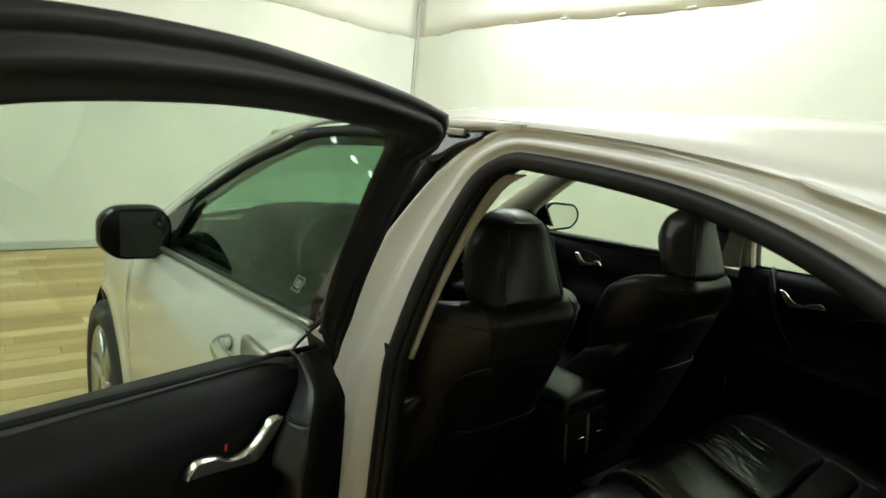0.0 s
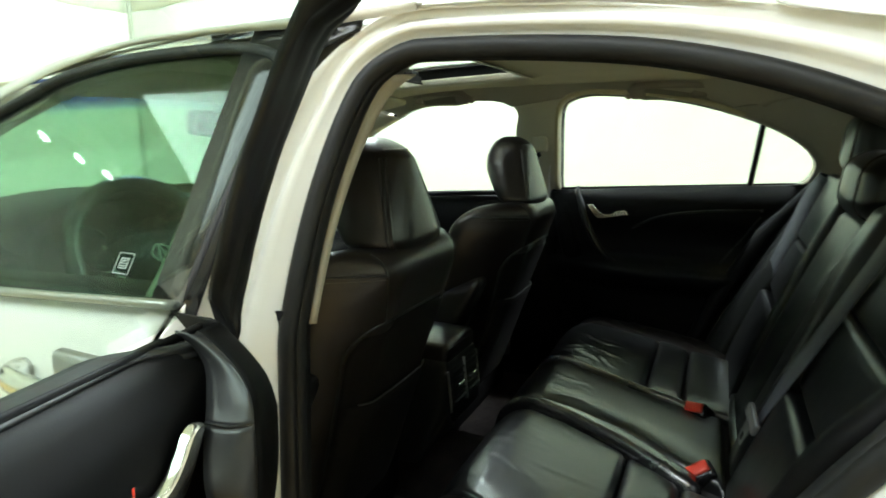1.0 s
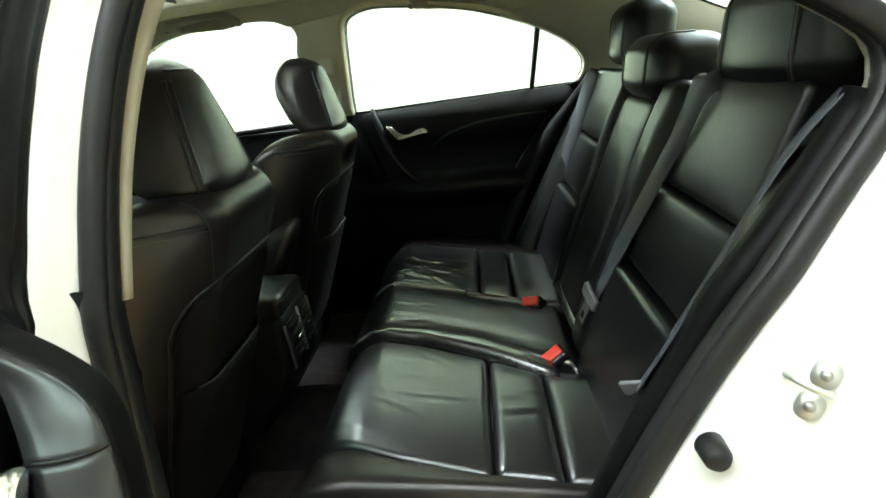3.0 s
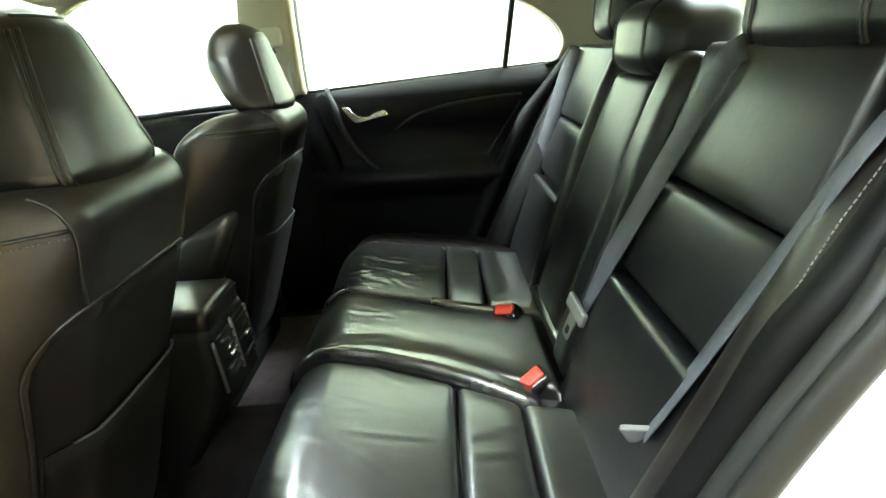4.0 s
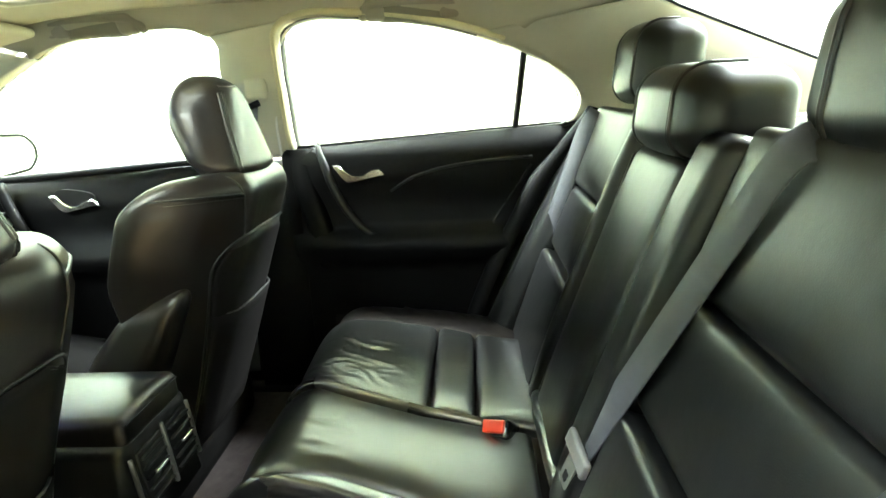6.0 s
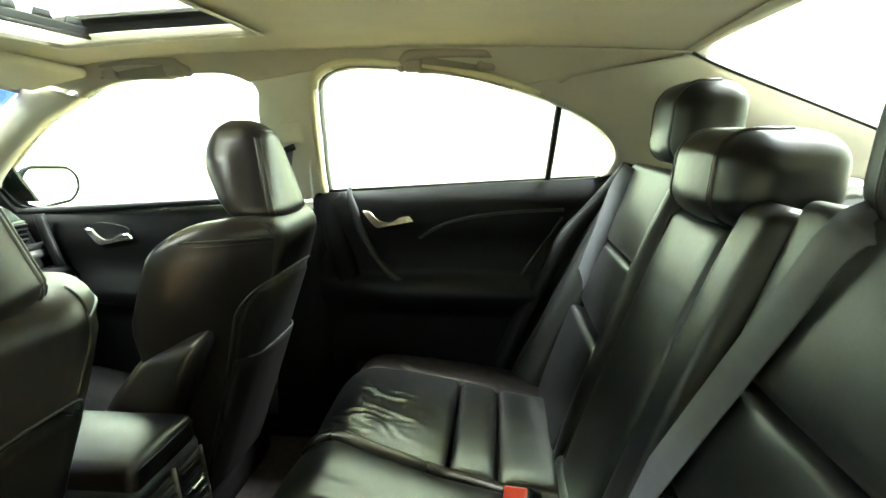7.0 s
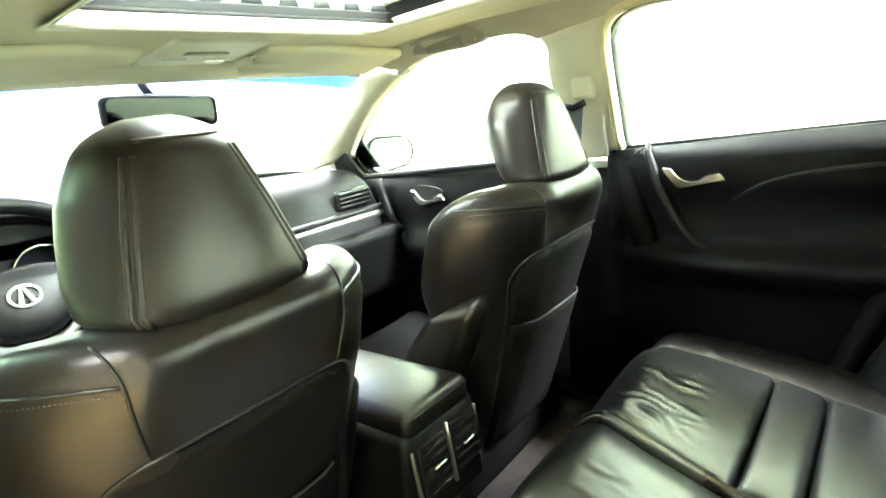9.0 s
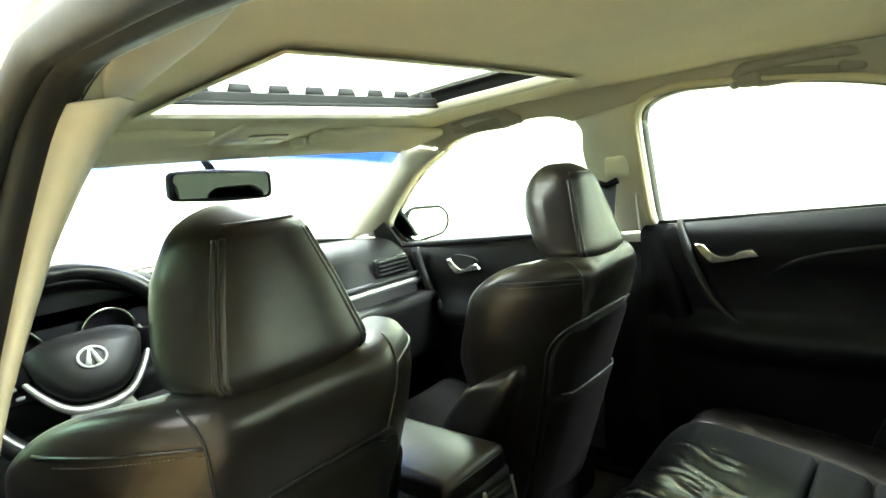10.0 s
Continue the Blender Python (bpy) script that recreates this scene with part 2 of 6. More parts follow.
def rbox(sx, sy, sz, r, n=4, k=3, fn=None, at=(0, 0, 0)):
    """A box of full size sx, sy, sz with edges rounded by r; fn bends it."""
    h = (sx / 2, sy / 2, sz / 2)
    r = min(r, *[a * 0.999 for a in h])
    axes = []
    for a in h:
        inner = [-(a - r) + 2 * (a - r) * i / n for i in range(n + 1)]
        axes.append([-a + r * i / k for i in range(k)] + inner + [a - r + r * (i + 1) / k for i in range(k)])
    m = len(axes[0])
    idx, vs, fs = {}, [], []

    def vert(i, j, l):
        key = (i, j, l)
        if key not in idx:
            p = (axes[0][i], axes[1][j], axes[2][l])
            q = [max(-(a - r), min(a - r, c)) for a, c in zip(h, p)]
            d = [c - b for c, b in zip(p, q)]
            ln = math.sqrt(sum(c * c for c in d))
            if ln > 1e-9:
                p = tuple(b + c / ln * r for b, c in zip(q, d))
            if fn:
                p = fn(*p)
            idx[key] = len(vs)
            vs.append((p[0] + at[0], p[1] + at[1], p[2] + at[2]))
        return idx[key]

    e = m - 1
    for a in range(e):
        for b in range(e):
            for c in (0, e):
                fs.append((vert(a, b, c), vert(a + 1, b, c), vert(a + 1, b + 1, c), vert(a, b + 1, c)))
                fs.append((vert(a, c, b), vert(a + 1, c, b), vert(a + 1, c, b + 1), vert(a, c, b + 1)))
                fs.append((vert(c, a, b), vert(c, a + 1, b), vert(c, a + 1, b + 1), vert(c, a, b + 1)))
    return vs, fs


def lozenge(w, d, h, r, fn=None, at=(0, 0, 0), n=8):
    """A flat plate in the xz plane with rounded corners, d thick."""
    c = []
    for sx, sz, a0 in ((1, 1, 0), (-1, 1, 90), (-1, -1, 180), (1, -1, 270)):
        for k in range(n + 1):
            a = radians(a0 + 90 * k / n)
            c.append((sx * (w / 2 - r) + r * math.cos(a), sz * (h / 2 - r) + r * math.sin(a)))
    m = len(c)
    vs = [(x, -d / 2, z) for x, z in c] + [(x, d / 2, z) for x, z in c]
    fs = [tuple(range(m)), tuple(range(2 * m - 1, m - 1, -1))] + [(i, (i + 1) % m, m + (i + 1) % m, m + i) for i in range(m)]
    if fn:
        vs = [fn(*v) for v in vs]
    return [(x + at[0], y + at[1], z + at[2]) for x, y, z in vs], fs


def loft(rows, closed=False, loop=False):
    """Quads between rows of equal length. closed: each row is a ring; loop: the last row joins the first."""
    n, vs, fs = len(rows[0]), [], []
    for row in rows:
        vs += [tuple(p) for p in row]
    m = len(rows)
    for i in range(m if loop else m - 1):
        j = (i + 1) % m
        for a in range(n if closed else n - 1):
            b = (a + 1) % n
            fs.append((i * n + a, i * n + b, j * n + b, j * n + a))
    return vs, fs


def spline(pts, n, closed=False):
    """n points evenly along a smooth curve through pts."""
    P = [np.array(p, float) for p in pts]
    m = len(P)
    dense = []
    for i in range(m if closed else m - 1):
        a, b = P[i], P[(i + 1) % m]
        z = P[(i - 1) % m] if closed or i > 0 else a
        c = P[(i + 2) % m] if closed or i + 2 < m else b
        for s in range(16):
            u = s / 16
            dense.append(0.5 * (2 * a + (b - z) * u + (2 * z - 5 * a + 4 * b - c) * u * u + (3 * a - z - 3 * b + c) * u ** 3))
    dense.append(P[0] if closed else P[-1])
    dense = np.array(dense)
    seg = np.concatenate([[0], np.cumsum(np.linalg.norm(np.diff(dense, axis=0), axis=1))])
    want = np.linspace(0, seg[-1], n + 1 if closed else n)
    out = np.stack([np.interp(want, seg, dense[:, i]) for i in range(dense.shape[1])], 1)
    return out[:-1] if closed else out


def tube(path, r, n=8, closed=False, flat=1.0, up=(0, 0, 1)):
    P = [Vector(p) for p in path]
    m, rows = len(P), []
    for i, p in enumerate(P):
        a = P[(i - 1) % m] if closed or i else P[i]
        b = P[(i + 1) % m] if closed or i + 1 < m else P[i]
        t = (b - a).normalized()
        s = t.cross(Vector(up))
        s = s.normalized() if s.length > 1e-4 else t.orthogonal().normalized()
        w = s.cross(t)
        rr = r[i] if hasattr(r, "__len__") else r
        rows.append([p + s * (math.cos(k * math.tau / n) * rr) + w * (math.sin(k * math.tau / n) * rr * flat) for k in range(n)])
    vs, fs = loft(rows, closed=True, loop=closed)
    if not closed:
        fs.append(tuple(range(n)))
        fs.append(tuple(range(len(vs) - n, len(vs))))
    return vs, fs


def ribbon(path, width, thick, normals):
    """A strap along path, with its face along normals (one vector, or one for each point)."""
    P = [Vector(p) for p in path]
    rows = []
    for i, p in enumerate(P):
        t = (P[min(i + 1, len(P) - 1)] - P[max(i - 1, 0)]).normalized()
        nv = Vector(normals[i] if hasattr(normals[0], "__len__") else normals)
        side = t.cross(nv).normalized()
        nv = side.cross(t).normalized()
        rows.append([p + side * (width / 2 * a) + nv * (thick / 2 * b) for a, b in ((-1, -0.6), (-0.94, 1), (0.94, 1), (1, -0.6), (0.94, -1), (-0.94, -1))])
    vs, fs = loft(rows, closed=True)
    fs += [tuple(range(6)), tuple(range(len(vs) - 6, len(vs)))]
    return vs, fs


def plate(outline, depth):
    """A flat sheet with this outline (3D points), thickened along depth."""
    n = len(outline)
    d = Vector(depth)
    a = [Vector(p) for p in outline]
    vs = a + [p + d for p in a]
    fs = [tuple(range(n)), tuple(range(2 * n - 1, n - 1, -1))] + [(i, (i + 1) % n, n + (i + 1) % n, n + i) for i in range(n)]
    return vs, fs


def offset2d(c, w):
    """A closed 2D curve moved outwards by w (one number, or one for each point)."""
    c = np.array(c)
    t = np.roll(c, -1, 0) - np.roll(c, 1, 0)
    nrm = np.stack([t[:, 1], -t[:, 0]], 1)
    nrm /= np.linalg.norm(nrm, axis=1)[:, None] + 1e-12
    area = np.sum(c[:, 0] * np.roll(c[:, 1], -1) - np.roll(c[:, 0], -1) * c[:, 1])
    return c + nrm * (np.sign(area) * np.broadcast_to(w, (len(c),)))[:, None]


def lathe(prof, n=32, at=(0, 0, 0), axis="x"):
    rows = []
    for k in range(n):
        a = k * math.tau / n
        rows.append([(at[0] + h, at[1] + r * math.cos(a), at[2] + r * math.sin(a)) if axis == "x" else (at[0] + r * math.cos(a), at[1] + r * math.sin(a), at[2] + h) for h, r in prof])
    return loft(rows, loop=True)


def blend(v, h):
    """0 to 1 smoothly as v goes from -h to h."""
    u = max(0.0, min(1.0, 0.5 + 0.5 * v / h))
    return u * u * (3 - 2 * u)


def thing(name, label, category, group="", kind="", at=(0, 0, 0)):
    ob = new(name)
    ob.location = at
    ob.empty_display_size = 0.05
    return tagged(ob, label, category, group, kind)

# ---- the studio ----
def wall_slab(name, x0, x1, y0, y1, z0, z1, mat, label):
    ob = part(name, rbox(x1 - x0, y1 - y0, z1 - z0, 0.004, 1, 1, at=((x0 + x1) / 2, (y0 + y1) / 2, (z0 + z1) / 2)), mat, smooth=False)
    return tagged(ob, label, "wall", kind="structure")


wall_slab("wall_north", ROOM_W - 0.2, ROOM_E + 0.2, ROOM_N, ROOM_N + 0.2, 0, ROOM_H, WALL, "white painted studio wall with faint scuffs")
wall_slab("wall_east", ROOM_E, ROOM_E + 0.2, ROOM_S, ROOM_N, 0, ROOM_H, WALL, "white painted studio wall beside the car")
wall_slab("wall_south", ROOM_W - 0.2, ROOM_E + 0.2, ROOM_S - 0.2, ROOM_S, 0, ROOM_H, WALL, "white painted studio wall behind the car")
wall_slab("wall_west", ROOM_W - 0.2, ROOM_W, ROOM_S, ROOM_N, 0, ROOM_H, WALL, "white painted studio wall on the open side")
ceil = part("ceiling", rbox(ROOM_E - ROOM_W + 0.4, ROOM_N - ROOM_S + 0.4, 0.2, 0.004, 1, 1, at=((ROOM_E + ROOM_W) / 2, (ROOM_N + ROOM_S) / 2, ROOM_H + 0.1)), CEILING_PAINT, smooth=False)
tagged(ceil, "white painted studio ceiling", "ceiling", kind="structure")


def wavy_cloth(name, length, z0, z1, origin, along, out, seed):
    """A pinned cloth lining on the upper wall with a sagging hem."""
    rows = []
    rnd = random.Random(seed)
    ph = rnd.random() * 6
    for j in range(9):
        row = []
        for i in range(81):
            u = i / 80 * length
            hem = z0 + 0.025 * math.sin(u * 1.7 + ph) + 0.012 * abs(math.sin(u * 2.6 + ph)) + 0.008 * math.sin(u * 9 + ph)
            z = hem + (z1 - hem) * j / 8
            d = 0.005 + 0.0015 * math.sin(u * 5 + z * 2 + ph) + 0.0035 * (1 - j / 8) ** 3 * (0.5 + 0.5 * math.sin(u * 3.1 + ph))
            row.append((origin[0] + along[0] * u + out[0] * d, origin[1] + along[1] * u + out[1] * d, z))
        rows.append(row)
    ob = part(name, loft(rows), DRAPE, thick=0.001)
    for i in range(2, 80, 5):
        x, y, z = rows[0][i]
        part("tape_strip", rbox(0.012 + 0.075 * abs(along[0]), 0.012 + 0.075 * abs(along[1]), 0.014, 0.002, 1, 1, at=(x + out[0] * 0.004, y + out[1] * 0.004, z + 0.002)), SKIRTING, ob, "short strip of grey tape")
    return tagged(ob, "white cloth lining pinned along the upper wall", "wall cloth", group="wall cloths")


wavy_cloth("wall_cloth", ROOM_E - ROOM_W - 0.1, 2.50, ROOM_H - 0.01, (ROOM_W + 0.05, ROOM_N), (1, 0), (0, -1), 1)
wavy_cloth("wall_cloth", ROOM_N - ROOM_S - 0.1, 2.52, ROOM_H - 0.01, (ROOM_E, ROOM_S + 0.05), (0, 1), (-1, 0), 2)
for nm, a in (("baseboard_north", (ROOM_E - ROOM_W, 0.016, 0.07, (ROOM_E + ROOM_W) / 2, ROOM_N - 0.008)), ("baseboard_east", (0.016, ROOM_N - ROOM_S - 0.04, 0.07, ROOM_E - 0.008, (ROOM_N + ROOM_S) / 2)),
              ("baseboard_west", (0.016, ROOM_N - ROOM_S - 0.04, 0.07, ROOM_W + 0.008, (ROOM_N + ROOM_S) / 2))):
    tagged(part(nm, rbox(a[0], a[1], a[2], 0.004, 1, 2, at=(a[3], a[4], 0.035)), SKIRTING, smooth=False), "pale painted skirting board", "baseboard", kind="structure")
corner = part("trim_corner", rbox(0.03, 0.03, ROOM_H - 0.1, 0.006, 1, 2, at=(ROOM_E - 0.02, ROOM_N - 0.02, ROOM_H / 2)), SKIRTING)
tagged(corner, "thin pale strip closing the wall corner", "trim", kind="structure")


# round downlights in rows, and long panels added to light the car
def downlight(x, y):
    lamp = thing("ceiling_lamp", "round white ceiling downlight, switched on", "lamp", "downlights", at=(x, y, ROOM_H))
    part("housing", lathe([(0.0, 0.02), (0.0, 0.13), (-0.10, 0.14), (-0.12, 0.13), (-0.11, 0.115), (-0.03, 0.10)], 32, (x, y, ROOM_H), "z"), CEILING_PAINT, lamp)
    part("diffuser", lathe([(-0.085, 0.0001), (-0.085, 0.112), (-0.08, 0.113)], 32, (x, y, ROOM_H), "z"), LAMP_GLOW, lamp, "glowing white diffuser")
    return lamp


for iy in range(4):
    for ix in (-3.4, 2.3):
        downlight(ix, -3.2 + iy * 2.3)


def track_light(places, z):
    """Small round spotlights on a short rail with two rods, added for their reflections in the driver's pane."""
    x0, y0 = places[0]
    x1, y1 = places[-1]
    rail = thing("track_light", "small round spotlights on an added ceiling track", "lamp", at=((x0 + x1) / 2, (y0 + y1) / 2, ROOM_H))
    part("rail", tube([(x0, y0, z + 0.10), (x1, y1, z + 0.10)], 0.018, 8), CEILING_PAINT, rail)
    for x, y in (places[0], places[-1]):
        part("rod", tube([(x, y, z + 0.10), (x, y, ROOM_H)], 0.008, 8), CEILING_PAINT, rail)
    for x, y in places:
        sp = part("spotlight", lathe([(0.09, 0.02), (0.085, 0.05), (0.0, 0.065), (-0.005, 0.058), (0.01, 0.05)], 24, (x, y, z), "z"), CEILING_PAINT, rail)
        part("lens", lathe([(0.006, 0.0001), (0.004, 0.052)], 24, (x, y, z), "z"), SPOT_GLOW, sp, "glowing lens")


track_light([(-1.80, 4.50), (-2.00, 4.24), (-2.15, 4.02)], 3.2)


def fill_panel(x, y, w, d, k, glow):
    lamp = thing("fill_panel", "long white ceiling panel, added to light the car", "lamp", "light panels", at=(x, y, ROOM_H))
    part("frame", rbox(w + 0.06, d + 0.06, 0.06, 0.01, 1, 2, at=(x, y, ROOM_H - 0.03)), CEILING_PAINT, lamp, smooth=False)
    part("diffuser", rbox(w, d, 0.012, 0.004, 1, 1, at=(x, y, ROOM_H - 0.068)), glow, lamp, "glowing opal diffuser", smooth=False)
    la = bpy.data.lights.new("panel_light", "AREA")
    la.shape, la.size, la.size_y, la.energy, la.color = "RECTANGLE", w, d, LAMP_POWER * k * w * d, LAMP_COLOUR
    lo = new("panel_light", la)
    lo.location = (x, y, ROOM_H - 0.09)


# added fill lamps: a soft one on the left, two strong on the right
fill_panel(-2.6, 1.5, 1.6, 5.2, 0.31, PANEL_GLOW)
for ly in (-3.0, 2.4):
    fill_panel(2.1, ly, 0.6, 2.4, 2.6, LAMP_GLOW)

# ---- the car: outer shape ----
car = thing("car", "pearl white four-door saloon with one rear door open", "car")
F = np.interp


def skin(y, z):
    """Half width of the outer skin."""
    taper = F(y, [-2.35, -2.1, -1.6, -0.8, 0.0, 0.9, 1.6, 2.1, 2.3], [0.74, 0.88, 0.955, 0.985, 1, 0.995, 0.965, 0.86, 0.70])
    low = F(z, [0.15, 0.25, 0.45, 0.62, 0.80, 0.87, 0.93, 0.975, 1.01], [0.80, 0.862, 0.897, 0.905, 0.908, 0.900, 0.880, 0.850, 0.812])
    return taper * (low if z < 1.01 else 0.806 - 0.585 * (z - 1.0))


def pane_x(z):
    return 0.80 - 0.585 * (z - 1.0)


def flange(z):
    """Half width of the door flange that carries the rubber seal."""
    return F(z, [0.3, 0.95, 1.33, 1.5], [0.72, 0.70, 0.585, 0.53])


def belt(y):
    return 1.022 - 0.052 * y


def roof_edge(y):
    return F(y, [-1.4, -1.1, -0.83, -0.6, -0.513, -0.435, -0.317, -0.165, 0.0, 0.3, 0.55, 0.72], [0.99, 1.135, 1.235, 1.288, 1.310, 1.329, 1.348, 1.360, 1.363, 1.358, 1.338, 1.312])


# outline of the rear door opening, and of the panes, as (y, z)
OPENING = spline([(0.062, 0.36), (0.058, 0.65), (0.053, 0.91), (0.045, 1.06), (0.027, 1.165), (0.0, 1.25), (-0.027, 1.292), (-0.076, 1.318), (-0.125, 1.321), (-0.263, 1.314), (-0.392, 1.299), (-0.514, 1.267),
                  (-0.629, 1.217), (-0.694, 1.179), (-0.725, 1.151), (-0.732, 1.118), (-0.719, 1.079), (-0.656, 0.995), (-0.595, 0.91), (-0.538, 0.814), (-0.47, 0.678), (-0.41, 0.52), (-0.38, 0.36), (-0.33, 0.31), (-0.02, 0.31), (0.04, 0.32)], 160, True)
REAR_PANE = spline([(0.050, 1.020), (0.037, 1.157), (0.019, 1.278), (-0.004, 1.309), (-0.05, 1.322), (-0.10, 1.324), (-0.235, 1.313), (-0.365, 1.292), (-0.498, 1.252), (-0.595, 1.211), (-0.662, 1.167), (-0.692, 1.125), (-0.688, 1.088), (-0.665, 1.062), (-0.62, 1.056), (-0.30, 1.040), (0.02, 1.0225)], 120, True)
FRONT_PANE = spline([(0.205, 1.006), (0.185, 1.209), (0.168, 1.268), (0.185, 1.303), (0.26, 1.321), (0.42, 1.317), (0.56, 1.297), (0.65, 1.262), (0.744, 1.224), (0.81, 1.19), (0.903, 1.133), (1.02, 1.050), (1.03, 1.010), (0.98, 0.972), (0.774, 0.980), (0.467, 0.994), (0.25, 1.004)], 120, True)
# the driver's pane runs on behind the post of the open door
DRIVER_PANE = np.array([(y - 0.078 * min(1.0, max(0.0, (0.36 - y) / 0.16)), z) for y, z in FRONT_PANE])


# roof with the sunroof opening through it
SUN_X, SUN_Y0, SUN_Y1 = 0.322, 0.045, 0.435


def roof_z(x, y):
    ridge = F(y, [-0.86, -0.6, -0.3, 0.0, 0.5, 0.74], [1.385, 1.412, 1.428, 1.435, 1.420, 1.385])
    return roof_edge(y) + (ridge - roof_edge(y)) * (1 - (abs(x) / 0.6) ** F(y, [-0.8, -0.2], [7.0, 2.4]))


ROOF_Y1 = 0.555


def sheet_with_hole(xs, ys, hx, hy0, hy1, zf):
    vs, fs = [], []
    for y in ys:
        for x in xs:
            vs.append((x, y, zf(x, y)))
    n = len(xs)
    for j in range(len(ys) - 1):
        for i in range(n - 1):
            cx, cy = (xs[i] + xs[i + 1]) / 2, (ys[j] + ys[j + 1]) / 2
            if abs(cx) < hx and hy0 < cy < hy1:
                continue
            fs.append((j * n + i, j * n + i + 1, (j + 1) * n + i + 1, (j + 1) * n + i))
    return vs, fs


xs = sorted(set([round(-0.6 + 0.06 * i, 4) for i in range(21)] + [-SUN_X, SUN_X]))
ys = sorted(set([round(-0.84 + 0.05 * i, 4) for i in range(32)] + [SUN_Y0, ROOF_Y1]))
part("roof", sheet_with_hole(xs, ys, SUN_X, SUN_Y0, ROOF_Y1, roof_z), PAINT, car, "glossy pearl white roof panel", thick=-0.004)
pane = part("sunroof_glass", loft([[(x, y, roof_z(x, y) - 0.006) for x in np.linspace(-SUN_X, SUN_X, 13)] for y in np.linspace(SUN_Y0, ROOF_Y1, 9)]), GLASS, car, "tinted sunroof pane")
pane.visible_shadow = False

for s, side in ((1, "right"), (-1, "left")):
    # door jamb: from the flange out to the skin
    w = np.array([F(z, [0.3, 1.0, 1.2, 1.31, 1.33], [0.105, 0.105, 0.075, 0.042, 0.040]) if y < -0.35 else F(z, [0.3, 1.1, 1.25, 1.32], [0.06, 0.058, 0.05, 0.042]) for y, z in OPENING])
    mid, out = offset2d(OPENING, w * 0.72), offset2d(OPENING, w)
    rows = [[(s * (flange(z) - 0.030), y, z) for y, z in offset2d(OPENING, -0.004)],
            [(s * flange(z), y, z) for y, z in OPENING]]
    # a stepped pressing: flat landing, raised bead, shallow groove, then the outer lip
    for fr, up, bulge in ((0.10, 0.004, 0.010), (0.26, 0.006, 0.020), (0.34, 0.013, 0.024), (0.42, 0.016, 0.028), (0.52, 0.016, 0.034), (0.58, 0.011, 0.038), (0.66, 0.010, 0.042), (0.74, 0.013, 0.046)):
        rows.append([(s * (flange(z) + up + F(z, [0.9, 1.25], [bulge, 0.0])), y, z) for y, z in offset2d(OPENING, w * fr)])
    rows += [[(s * max(skin(y, z) - 0.016, flange(z) + 0.012), y, z) for y, z in offset2d(OPENING, w * 0.90)],
             [(s * max(skin(y, z) - 0.006, flange(z) + 0.012), y, z) for y, z in offset2d(OPENING, w * 0.97)],
             [(s * (skin(y, z) - 0.002 if z < 1.3 else 0.603), y, z) for y, z in out]]
    part("door_jamb", loft(rows if s < 0 else rows[7:], closed=True), PAINT, car, "white painted door frame of the body", thick=-0.002)
    if s < 0:
        seal = [(s * (flange(z) + 0.006), y, z) for y, z in offset2d(OPENING, -0.010)]
        part("door_seal", tube(seal, 0.0135, 10, True, flat=0.75, up=(1, 0, 0)), RUBBER, car, "black rubber door seal")
        lip = [[(s * (flange(z) + 0.002), y, z) for y, z in offset2d(OPENING, -0.018)], [(s * (flange(z) - 0.012), y, z) for y, z in offset2d(OPENING, -0.024)], [(s * (flange(z) - 0.034), y, z) for y, z in offset2d(OPENING, -0.016)]]
        part("seal_lip", loft(lip, closed=True), RUBBER, car, thick=0.002)

    # rear quarter: from the jamb to the boot and the wheel arch
    i0 = int(np.argmin(np.hypot(out[:, 0] + 0.50, out[:, 1] - 1.33)))
    i1 = int(np.argmin(np.hypot(out[:, 0] + 0.29, out[:, 1] - 0.33)))
    inner_q = out[i0:i1 + 1] if i0 < i1 else np.concatenate([out[i0:], out[:i1 + 1]])
    border = spline([(-0.50, 1.322), (-0.66, 1.285), (-0.83, 1.243), (-1.1, 1.14), (-1.38, 1.0), (-1.7, 0.985), (-2.1, 0.965), (-2.30, 0.86), (-2.34, 0.60), (-2.2, 0.34), (-1.68, 0.34), (-1.60, 0.52), (-1.42, 0.655), (-1.24, 0.675), (-1.06, 0.62), (-0.94, 0.48), (-0.90, 0.33), (-0.6, 0.25), (-0.33, 0.24)], len(inner_q))
    rows = []
    for k in range(13):
        u = k / 12
        row = []
        for (a, b), (c, d) in zip(inner_q, border):
            y, z = a + (c - a) * u, b + (d - b) * u
            row.append((s * (skin(y, z) - (0.002 if k == 0 else 0)), y, z))
        rows.append(row)
    part("quarter_panel", loft(rows), PAINT, car, "white rear quarter panel", thick=-0.003)
    # sill
    part("sill", rbox(0.10, 1.62, 0.12, 0.03, 3, 3, at=(s * 0.845, 0.35, 0.25)), PAINT, car)

    # front wing with its wheel arch
    rows = []
    for y in np.linspace(1.135, 2.26, 46):
        d = abs(y - 1.50)
        zb = 0.32 + math.sqrt(max(0.0, 0.37 ** 2 - d * d)) if d < 0.37 else 0.24
        zt = F(y, [1.13, 1.5, 1.9, 2.26], [0.985, 0.945, 0.87, 0.74])
        rows.append([(s * (skin(y, z) + (0.012 * math.exp(-((z - zb) / 0.03) ** 2) if d < 0.37 else 0)), y, z) for z in np.linspace(zb, zt, 15)])
    part("front_wing", loft(rows), PAINT, car, "white front wing over the wheel", thick=-0.003)
    liner = [[(s * xx, 1.50 + 0.385 * math.cos(a), 0.32 + 0.385 * math.sin(a)) for a in np.linspace(-0.2, math.pi + 0.2, 22)] for xx in (0.60, 0.872)]
